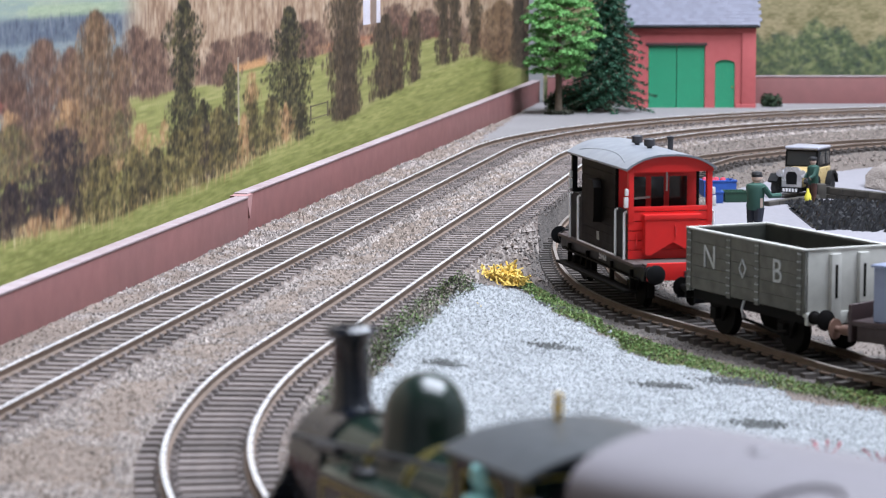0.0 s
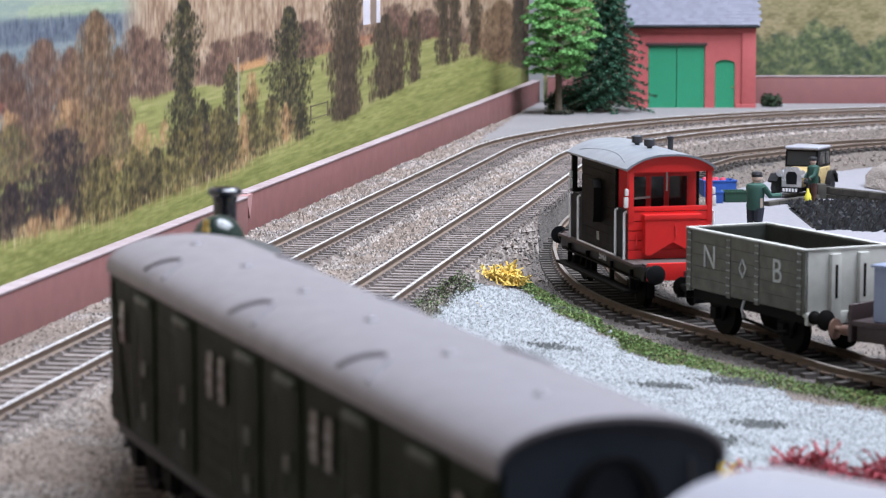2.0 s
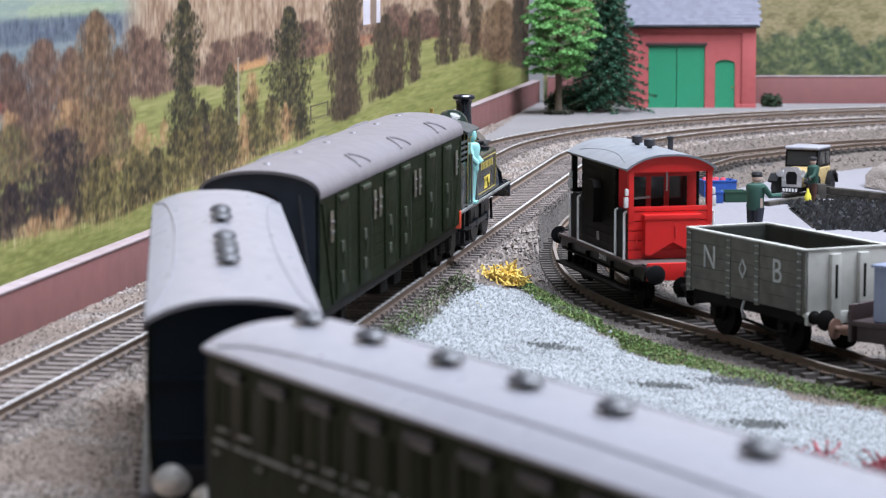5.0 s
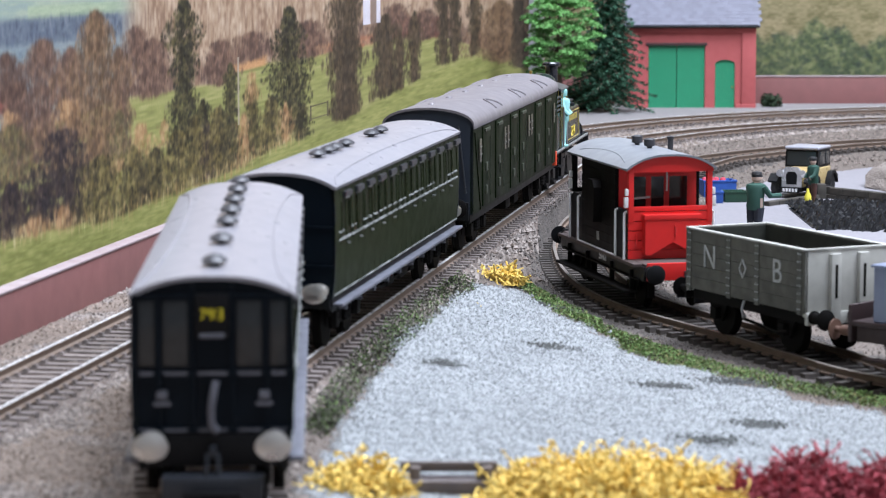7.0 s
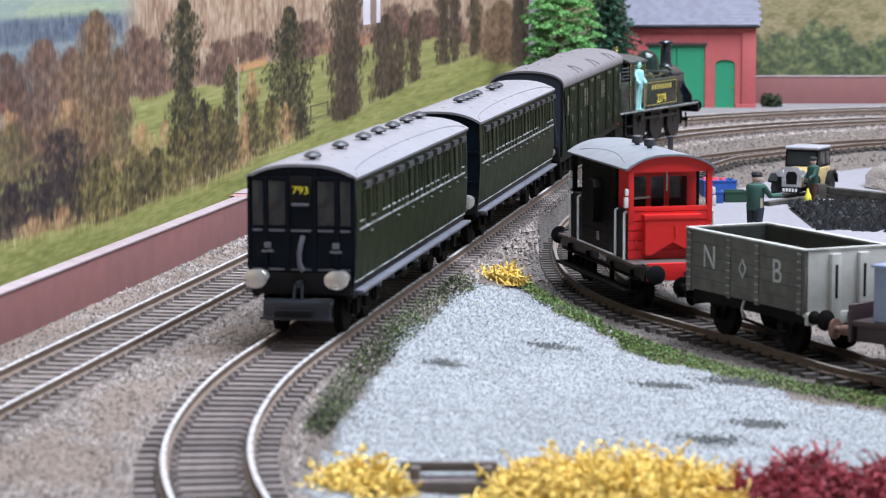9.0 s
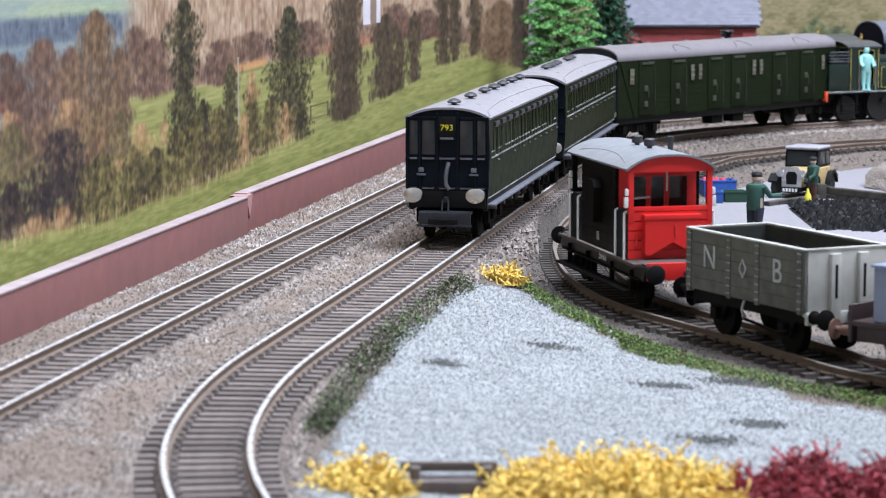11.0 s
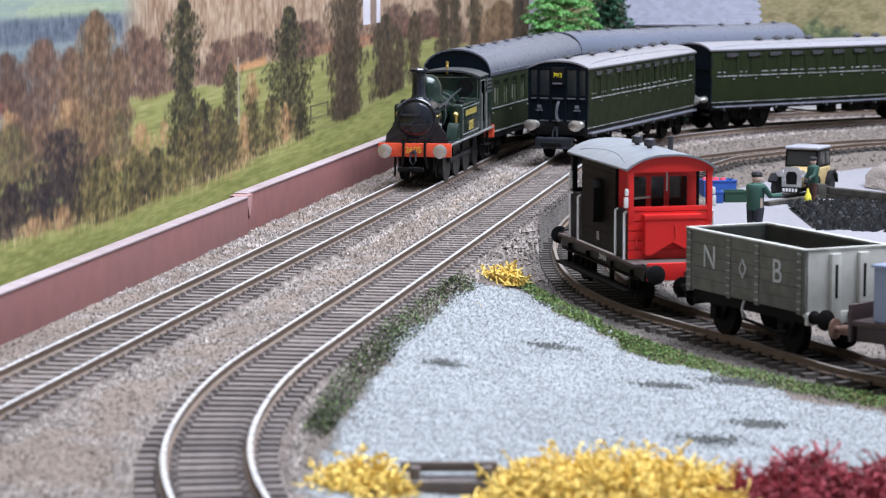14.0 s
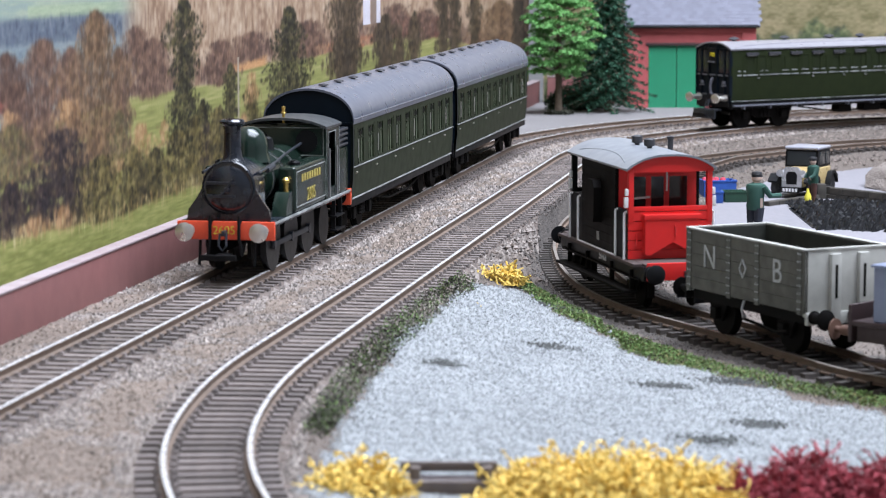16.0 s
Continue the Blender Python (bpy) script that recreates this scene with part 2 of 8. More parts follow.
M_ROOF2 = shader("blue_grey_coach_roof", (0.105, 0.116, 0.15), 0.3, second=(0.088, 0.098, 0.128), grain=220, blotch=25, bump=0.05)
M_VANROOF = shader("light_grey_van_roof", (0.2, 0.215, 0.235), 0.4, second=(0.17, 0.182, 0.2), grain=220, blotch=25, bump=0.05)
M_VENT = shader("dark_grey_vent", (0.036, 0.036, 0.042), 0.45, bump=0.05)
M_ENGINEBLACK = shader("glossy_blue_black_engine_paint", (0.004, 0.006, 0.011), 0.26, second=(0.006, 0.009, 0.015), grain=220, blotch=60, bump=0.04, spec=0.5, coat=0.3)
M_TRIM = shader("worn_pale_lining", (0.40, 0.41, 0.41), 0.5, second=(0.06, 0.068, 0.055), grain=260, blotch=120, mix=0.9, bump=0.05)
M_STEP = shader("grey_blue_footboard", (0.15, 0.155, 0.185), 0.38, second=(0.085, 0.087, 0.105), grain=200, blotch=60, bump=0.05)
M_METAL = shader("bright_metal_buffer", (0.72, 0.70, 0.66), 0.3, 0.85, second=(0.5, 0.48, 0.45), grain=300, blotch=80, bump=0.05)
M_STEEL = shader("dull_steel", (0.35, 0.35, 0.35), 0.4, 0.8, bump=0.05)
M_BRASS = shader("brass", (0.70, 0.48, 0.14), 0.3, 0.9, bump=0.05)
M_YELLOW = shader("yellow_transfer", (0.80, 0.60, 0.06), 0.5, grain=300, bump=0.0)
M_GOLD = shader("dull_gold_transfer", (0.42, 0.33, 0.07), 0.5, grain=300, bump=0.0)
M_WHITE = shader("white_paint", (0.80, 0.80, 0.80), 0.45, second=(0.68, 0.68, 0.68), bump=0.05)
M_RED = shader("bright_red_paint", (0.70, 0.022, 0.020), 0.42, second=(0.58, 0.018, 0.018), grain=220, blotch=40, bump=0.05)
M_BUFRED = shader("vermilion_buffer_beam", (0.78, 0.095, 0.035), 0.4, second=(0.65, 0.07, 0.03), bump=0.05)
M_VANBROWN = shader("dark_brown_black_body", (0.005, 0.0043, 0.004), 0.5, second=(0.0085, 0.007, 0.0065), grain=200, blotch=60, bump=0.1, spec=0.06)
M_FLOOR = shader("worn_brown_footplate", (0.045, 0.028, 0.026), 0.7, second=(0.07, 0.05, 0.045), bump=0.2)
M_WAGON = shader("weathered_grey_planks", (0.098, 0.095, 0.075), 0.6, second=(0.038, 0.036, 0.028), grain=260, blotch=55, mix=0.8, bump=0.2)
# same grey planks, with the light on the wagon's end put into the colour
M_WAGONEND = shader("lit_pale_grey_planks", (0.46, 0.455, 0.42), 0.6, second=(0.33, 0.325, 0.295), grain=260, blotch=55, mix=0.6, bump=0.2)
M_WAGONIN = shader("dark_wagon_inside", (0.045, 0.048, 0.04), 0.7, second=(0.026, 0.028, 0.024), grain=260, blotch=55, bump=0.2, spec=0.2)
M_LETTER = shader("faded_white_letters", (0.42, 0.43, 0.42), 0.6, second=(0.30, 0.31, 0.30), grain=400, blotch=200, mix=0.7, bump=0.0)
M_BLUEGREY = shader("blue_grey_container_paint", (0.19, 0.22, 0.31), 0.5, second=(0.16, 0.185, 0.26), bump=0.1)
M_MAROON = shader("brown_plastic", (0.035, 0.017, 0.017), 0.6, second=(0.025, 0.012, 0.012), bump=0.1)
M_GLASS = shader("dark_glazing", (0.01, 0.011, 0.012), 0.08, second=(0.016, 0.017, 0.018), bump=0.0, spec=0.6)
M_BLIND = shader("olive_window_blind", (0.10, 0.12, 0.075), 0.3, second=(0.07, 0.085, 0.055), grain=150, blotch=70, bump=0.0)
M_INSIDE = shader("buff_compartment", (0.22, 0.17, 0.11), 0.6, second=(0.13, 0.10, 0.07), bump=0.0)
M_TURQ = shader("turquoise_cloth_paint", (0.30, 0.62, 0.60), 0.6, bump=0.05)

# ---- the room, only to close the place ----
def room():
    x0, x1, y0, y1, z0, z1 = -900, 1700, -900, 2400, -900, 1650
    for name, a in (("floor", (x0, x1, y0, y1, z0 - 40, z0)), ("wall_north", (x0, x1, y1, y1 + 40, z0, z1)), ("wall_south", (x0, x1, y0 - 40, y0, z0, z1)),
                    ("wall_west", (x0 - 40, x0, y0, y1, z0, z1)), ("wall_east", (x1, x1 + 40, y0, y1, z0, z1)), ("ceiling", (x0, x1, y0, y1, z1, z1 + 40))):
        solid(name, box(B(), *a), M_ROOM, "plain off-white painted room " + name.split("_")[0], name.split("_")[0], kind="structure", smooth=0)


room()


# ---- ground ----
def clear(p, pts, rise=None):
    """Distance in plan from each point of p to a line of points, and the line's height there."""
    best = np.full(len(p), 1e9)
    high = np.zeros(len(p))
    for q in pts[::2]:
        d = np.hypot(p[:, 0] - q[0], p[:, 1] - q[1])
        m = d < best
        best[m], high[m] = d[m], q[2]
    return best, high


B_WIDE = line_points(LINE_B, -640, 1500, 4.0)
A_WIDE = line_points(LINE_A, -520, 1500, 4.0)


def inner(p):
    """Signed distance inside line B (positive on the yard's side)."""
    d, _ = clear(p, B_WIDE)
    q = np.argmin(np.hypot(p[:, None, 0] - B_WIDE[None, ::4, 0], p[:, None, 1] - B_WIDE[None, ::4, 1]), axis=1) * 4
    h = headings(B_WIDE)[q]
    side = (p[:, 0] - B_WIDE[q, 0]) * np.cos(h) - (p[:, 1] - B_WIDE[q, 1]) * np.sin(h)
    return np.where(side > 0, d, -d)


def rough(x, y, s):
    return noise.noise(Vector((x * s, y * s, 3.3)))


BED, YARD = -3.9, -15.6


def heights(p):
    db = np.concatenate([inner(c) for c in np.array_split(p, max(1, len(p) // 4000))])
    dc, zc = clear(p, SIDING)
    up = np.clip(db - 16, 0, None)
    down = np.clip(dc - 14, 0, None)
    w = (up / (up + down + 1e-6)) ** 0.65
    z = BED + (zc - 3.9 - BED) * w
    # beyond the siding the yard lies flat
    q = np.argmin(np.hypot(p[:, None, 0] - SIDING[None, ::8, 0], p[:, None, 1] - SIDING[None, ::8, 1]), axis=1) * 8
    h = headings(SIDING)[q]
    side = (p[:, 0] - SIDING[q, 0]) * np.cos(h) - (p[:, 1] - SIDING[q, 1]) * np.sin(h)
    yard = (side < 0) & (SIDING[q, 1] < 975) | (side > 0) & (SIDING[q, 1] >= 975)
    yard &= (p[:, 0] > 48) & (dc > 14) & (p[:, 1] > 730)
    k = np.clip((dc - 14) / 20, 0, 1)
    k = k * k * (3 - 2 * k)
    z = np.where(yard, (zc - 3.9) * (1 - k) + YARD * k, z)
    z[(dc < 14)] = (zc - 3.9)[dc < 14]
    z[db < 16] = BED
    return z, db, dc, yard


def soft_in(p, poly):
    """True inside a polygon in plan."""
    x, y = p[:, 0], p[:, 1]
    ins = np.zeros(len(p), bool)
    for (ax, ay), (bx, by) in zip(poly, poly[1:] + poly[:1]):
        c = (ay > y) != (by > y)
        ins ^= c & (x < (bx - ax) * (y - ay) / (by - ay + 1e-9) + ax)
    return ins


GRAVEL = [(-25, 480), (-25, 540), (-23, 600), (-19, 650), (-14, 700), (-8, 750), (2, 814), (9, 848), (24, 862), (31, 840), (37, 815), (51, 770), (70, 715), (89, 684), (120, 650), (190, 590), (250, 480)]
APRON = [(100, 960), (103, 1060), (112, 1160), (128, 1275), (150, 1312), (174, 1338), (194, 1350), (240, 1352), (420, 1360), (420, 760), (160, 760)]
PATH = [(16, 1370), (44, 1428), (75, 1480), (105, 1526), (160, 1585), (250, 1632), (420, 1680), (420, 1700), (60, 1700)]
SPOTS = [(29.6, 743.5, 8, 7), (57, 689, 9, 7), (0.2, 695, 6, 5), (76, 704, 12, 8), (61, 609, 9, 9), (75, 635, 9, 7), (36, 838, 8, 6)]


def ground():
    x0, x1, y0, y1, st = -160, 420, 430, 1690, 2.4
    nx, ny = int((x1 - x0) / st), int((y1 - y0) / st)
    gx, gy = np.meshgrid(np.linspace(x0, x1, nx), np.linspace(y0, y1, ny))
    p = np.stack([gx.ravel(), gy.ravel()], 1)
    z, db, dc, yard = heights(p)
    n1 = np.array([rough(a, b, 0.05) for a, b in p])
    n2 = np.array([rough(a, b, 0.22) for a, b in p])
    wob = np.stack([p[:, 0] + 4 * n1 + 2.5 * n2, p[:, 1] + 8 * n2 + 6 * n1], 1)
    gravel, path = soft_in(wob, GRAVEL), soft_in(wob, PATH)
    z = z + np.where(path, 0.0, 0.5 * n2 - 0.2)
    z[gravel] += 0.8
    slot = np.zeros(len(p), int)
    da, _ = clear(p, A_WIDE)
    near = np.minimum(np.minimum(da, np.abs(db)), 1e9)
    slot[(near > 17 + 8 * n1) & (n1 + 0.6 * n2 > -0.12)] = 1
    slot[near < 15] = 6
    slot[(db > 18) & ~gravel] = 4
    slot[gravel] = 2
    # dark siding bed, wider along the wagons to stand in for their shadow
    slot[dc < np.where(p[:, 1] < 960, 22, 17) + 5 * n1] = 3
    slot[path] = 5
    z[path] = BED + 0.6
    # keep the bed below the sleepers
    bed = np.where((da < 15) | (p[:, 1] > 700), -3.05 + 0.45 * n2, -3.5)
    near_rail = (da < 15) | (np.abs(db) < 15)
    z[near_rail] = np.maximum(np.minimum(z + 1.2, bed), -3.6)[near_rail]
    idx = np.arange(nx * ny).reshape(ny, nx)
    f = np.stack([idx[:-1, :-1], idx[:-1, 1:], idx[1:, 1:], idx[1:, :-1]], -1).reshape(-1, 4)
    ob = sheet("ground", np.column_stack([p, z]), f.tolist(), [M_BALLAST, M_DIRT, M_GRAVEL, M_SIDINGBED, M_YARDDIRT, M_PATH, M_TRACKBED], True)
    ob.data.polygons.foreach_set("material_index", slot[f[:, 0]].astype(np.int32))
    tagged(ob, "model railway ground of grey ballast, brown dirt, pale gravel and concrete", "ground", kind="structure")
    return p, z, slot, near


G_P, G_Z, G_SLOT, G_NEAR = ground()


def concrete_apron():
    """The yard's concrete slab, with a true edge."""
    bm = B()
    prism(bm, APRON, YARD - 4, YARD + 1.5, "z")
    solid("concrete_apron", bm, M_CONCRETE, "pale concrete yard slab with a straight edge", "pavement", kind="structure", smooth=0)


concrete_apron()


def baseboard():
    bm = B()
    box(bm, -170, 1000, -120, 1700, -60, -21)
    solid("baseboard", bm, M_DIRT, "brown painted layout baseboard under the scenery", "baseboard", kind="structure", smooth=0)


baseboard()


# ---- boundary walls and printed backscene boards ----
def along(s, off, z):
    p = LINE_A.o + LINE_A.d * s + LINE_A.r * off
    return (p[0], p[1], z)


def wall_run(name, s0, s1, off, z1, thick=5.0):
    """A low painted wall beside the track, with a pale worn top."""
    th = math.degrees(-LINE_A.th)
    o = along(s0, off, -8)
    ob = empty(name, *o, th)
    part("wall_body", box(B(), -thick, 0, 0, s1 - s0, 0, z1 + 8, 0.35), M_WALL, ob)
    part("wall_top", box(B(), -thick + 0.3, 0.35, 0.3, s1 - s0 - 0.3, z1 + 8.0, z1 + 8.7, 0.25), M_COPING, ob)
    return tagged(ob, "low brown-red painted boundary wall with a pale worn top", "wall", kind="structure")


wall_run("wall_1", -520, 181, -30.0, 9.2)
_w = wall_run("wall_2", 186, 908, -32.0, 9.8)
part("joint_wedge", prism(B(), [(-5.5, 18.0), (3.5, 18.0), (-0.6, 9.5)], -4.6, 1.6, "x"), M_WEDGE, _w, "pale chipped wedge of plaster in the wall joint")
part("joint_filler", box(B(), -4.4, -0.6, -5.2, 0.2, 0, 16.0, 0.3), M_WALL, _w)
_w = empty("wall_3", 64, 1668, -8)
part("wall_body", box(B(), 0, 520, 0, 5, 0, 21, 0.35), M_WALL, _w)
part("wall_top", box(B(), 0, 520, -0.3, 5.2, 21, 21.7, 0.25), M_COPING, _w)
tagged(_w, "low brown-red painted boundary wall with a pale worn top", "wall", kind="structure")

# ---- track ----
RAIL = [(-1.1, -2.5), (1.1, -2.5), (1.1, -2.1), (0.3, -1.8), (0.3, -0.9), (0.55, -0.65), (0.55, -0.08), (0.4, 0.0), (-0.4, 0.0), (-0.55, -0.08), (-0.55, -0.65), (-0.3, -0.9), (-0.3, -1.8), (-1.1, -2.1)]


def rail(pts, off, parent, head=None):
    h = headings(pts)
    n = np.stack([np.cos(h), -np.sin(h)], 1)
    k = len(RAIL)
    v = np.concatenate([np.column_stack([pts[:, :2] + n * (off + a), pts[:, 2] + b]) for a, b in RAIL]).reshape(k, len(pts), 3)
    v = v.transpose(1, 0, 2).reshape(-1, 3)
    f, m = [], []
    for i in range(len(pts) - 1):
        for j in range(k):
            f.append((i * k + j, i * k + (j + 1) % k, (i + 1) * k + (j + 1) % k, (i + 1) * k + j))
            m.append(0 if 6 <= j <= 8 else 1)
    ob = sheet("rail", v, f, [head or M_RAIL, M_RUST])
    ob.data.polygons.foreach_set("material_index", m)
    ob.parent = parent


def sleeper_bm():
    bm = B()
    v = [bm.verts.new(c) for c in ((-14.6, -1.65, -4.6), (14.6, -1.65, -4.6), (14.6, 1.65, -4.6), (-14.6, 1.65, -4.6), (-14.4, -1.35, -2.6), (14.4, -1.35, -2.6), (14.4, 1.35, -2.6), (-14.4, 1.35, -2.6))]
    for q in ((4, 5, 6, 7), (0, 1, 5, 4), (1, 2, 6, 5), (2, 3, 7, 6), (3, 0, 4, 7)):
        bm.faces.new([v[i] for i in q])
    for x in (-9.9, -6.6, 6.6, 9.9):
        w = [bm.verts.new((x + a, b, c)) for a, b, c in ((-0.8, -0.85, -2.6), (0.8, -0.85, -2.6), (0.8, 0.85, -2.6), (-0.8, 0.85, -2.6), (-0.5, -0.6, -1.75), (0.5, -0.6, -1.75), (0.5, 0.6, -1.75), (-0.5, 0.6, -1.75))]
        for q in ((4, 5, 6, 7), (0, 1, 5, 4), (1, 2, 6, 5), (2, 3, 7, 6), (3, 0, 4, 7)):
            bm.faces.new([w[i] for i in q])
    return bm


SLEEPER = finish("sleeper", sleeper_bm(), M_SLEEPER, 0)
SLEEPER_DARK = finish("sleeper", sleeper_bm(), M_SLEEPERDARK, 0)


def track(name, pts, pitch, label, reach, wood=None, head=None):
    wood = wood or SLEEPER
    ob = empty(name, 0, 0, 0)
    tagged(ob, label, "track", kind="structure")
    rail(pts, -8.25 - 0.5, ob, head)
    rail(pts, 8.25 + 0.5, ob, head)
    run = np.concatenate([[0], np.cumsum(np.hypot(*np.diff(pts[:, :2], axis=0).T))])
    h = np.unwrap(headings(pts))
    q = np.arange(2, run[-1], pitch)
    x, y, z, a = (np.interp(q, run, c) for c in (pts[:, 0], pts[:, 1], pts[:, 2], h))
    order = sorted(range(len(q)), key=lambda i: abs(y[i] - 780) + (0 if x[i] < reach else 1e4))
    close = set(order[:295])
    sv = np.array([v.co[:] for v in SLEEPER.vertices]) / MM
    sf = [tuple(p.vertices) for p in SLEEPER.polygons]
    vs, fs = [], []
    for i in range(len(q)):
        ang = -a[i] + radians(random.uniform(-0.8, 0.8))
        if i in close:
            s = new("sleeper", wood)
            s.parent = ob
            s.matrix_basis = pose(x[i] * MM, y[i] * MM, z[i] * MM, 0, 0, math.degrees(ang))
        else:
            c, d = math.cos(ang), math.sin(ang)
            k = len(vs) * len(sv)
            vs.append(np.column_stack([sv[:, 0] * c - sv[:, 1] * d + x[i], sv[:, 0] * d + sv[:, 1] * c + y[i], sv[:, 2] + z[i]]))
            fs += [tuple(k + j for j in p) for p in sf]
    if vs:
        far = sheet("sleeper_row", np.concatenate(vs), fs, wood.materials[0])
        far.parent = ob
        tagged(far, kind="stuff")
    return ob


def stones():
    """Loose chippings: ballast beside the rails, pale stone on the gravel."""
    rng = np.random.default_rng(4)
    base = np.array([(1, 0, 0), (-0.5, 0.87, 0), (-0.5, -0.87, 0), (0.1, 0.1, 0.9), (0, 0, -0.6)])
    tri = np.array([(0, 1, 3), (1, 2, 3), (2, 0, 3), (1, 0, 4), (2, 1, 4), (0, 2, 4)])
    da, _ = clear(G_P, A_WIDE)
    db, _ = clear(G_P, B_WIDE)
    dc, _ = clear(G_P, SIDING)
    on = (da < 14.8) | (db < 14.8) | (dc < 14.8)
    seen = (G_P[:, 0] > -122) & (G_P[:, 0] < G_P[:, 1] * 0.165 + 12) & (G_P[:, 1] > 510)
    for name, ok, count, size, mat, label in (
            ("ballast_chippings", seen & ~on & (G_SLOT == 0) & (G_P[:, 1] < 1500), 36000, (0.45, 1.0), M_STONE, "loose grey-brown ballast chippings beside the rails"),
            ("dirt_chippings", seen & ~on & (G_SLOT == 1) & (G_P[:, 1] < 1500), 20000, (0.35, 0.9), M_DIRTSTONE, "loose brown chippings and grit on the banks"),
            ("sleeper_grit", seen & ((da < 14.8) | (db < 14.8)) & (G_P[:, 1] < 1300), 26000, (0.25, 0.6), M_BEDSTONE, "fine grit lying between the sleepers"),
            ("yard_grit", seen & (G_SLOT == 4) & (G_P[:, 1] < 1500), 16000, (0.35, 0.9), M_BEDSTONE, "loose brown grit on the yard banks"),
            ("siding_grit", seen & (G_SLOT == 3) & (G_P[:, 1] < 1300), 14000, (0.25, 0.6), M_SIDINGSTONE, "brown ballast along the yard siding, darkened by painted shade"),
            ("pale_chippings", seen & (G_SLOT == 2) & (G_P[:, 1] < 920), 76000, (0.26, 0.62), M_CHIP, "loose pale grey gravel chippings")):
        idx = np.flatnonzero(ok)
        wgt = 1.0 / G_P[idx, 1]
        pick = rng.choice(idx, count, p=wgt / wgt.sum())
        pos = np.column_stack([G_P[pick] + rng.uniform(-1.21, 1.21, (count, 2)) + rng.uniform(-1.21, 1.21, (count, 2)), G_Z[pick]])
        r = rng.uniform(*size, count) * (0.8 + 0.5 * (pos[:, 1] > 900))
        ang = rng.uniform(0, 6.28, count)
        sh = base[None] * rng.uniform(0.6, 1.25, (count, 5, 1)) * r[:, None, None]
        c, s = np.cos(ang)[:, None], np.sin(ang)[:, None]
        v = np.stack([sh[..., 0] * c - sh[..., 1] * s, sh[..., 0] * s + sh[..., 1] * c, sh[..., 2]], -1) + pos[:, None]
        f = (tri[None] + 5 * np.arange(count)[:, None, None]).reshape(-1, 3)
        tagged(sheet(name, v.reshape(-1, 3), f.tolist(), mat), label, "gravel", kind="stuff")
    # dark cinders thrown in loose patches over the pale gravel
    c = np.concatenate([np.column_stack([rng.normal(x, a * 0.42, int(34 * a)), rng.normal(y, b * 0.42, int(34 * a))]) for x, y, a, b in SPOTS])
    n = len(c)
    z = heights(c)[0] + 0.95
    r = rng.uniform(0.2, 0.5, n)
    v = base[None] * rng.uniform(0.6, 1.3, (n, 5, 1)) * r[:, None, None] + np.column_stack([c, z])[:, None]
    f = (tri[None] + 5 * np.arange(n)[:, None, None]).reshape(-1, 3)
    tagged(sheet("cinder_patches", v.reshape(-1, 3), f.tolist(), M_SCORCH), "dark cinders scattered in patches on the pale gravel", "gravel", kind="stuff")


stones()


# ---- printed backscene: flat sheets on boards; the landscape is ink on the sheet ----
def ink_paper(name):
    """Matt printed paper that shows the sheet's ink with a fine grain."""
    mat = bpy.data.materials.new(name)
    mat.use_nodes = True
    n, ln = mat.node_tree.nodes, mat.node_tree.links
    bs = n["Principled BSDF"]
    ink = n.new("ShaderNodeAttribute")
    ink.attribute_name = "ink"
    t = n.new("ShaderNodeTexNoise")
    t.inputs["Scale"].default_value, t.inputs["Detail"].default_value = 900.0, 3
    ln.new(n.new("ShaderNodeTexCoord").outputs["Object"], t.inputs["Vector"])
    mr = n.new("ShaderNodeMapRange")
    mr.inputs["To Min"].default_value, mr.inputs["To Max"].default_value = 0.86, 1.14
    ln.new(t.outputs["Fac"], mr.inputs["Value"])
    hsv = n.new("ShaderNodeHueSaturation")
    ln.new(ink.outputs["Color"], hsv.inputs["Color"])
    ln.new(mr.outputs[0], hsv.inputs["Value"])
    ln.new(hsv.outputs["Color"], bs.inputs["Base Color"])
    bs.inputs["Roughness"].default_value, bs.inputs["Specular IOR Level"].default_value = 0.75, 0.2
    return mat


M_PRINT = ink_paper("printed_landscape_paper")
M_BOARD = shader("plain_backing_board", (0.5, 0.42, 0.33), 0.9, grain=80, blotch=8, bump=0.1)
PRINT = np.random.default_rng(11)


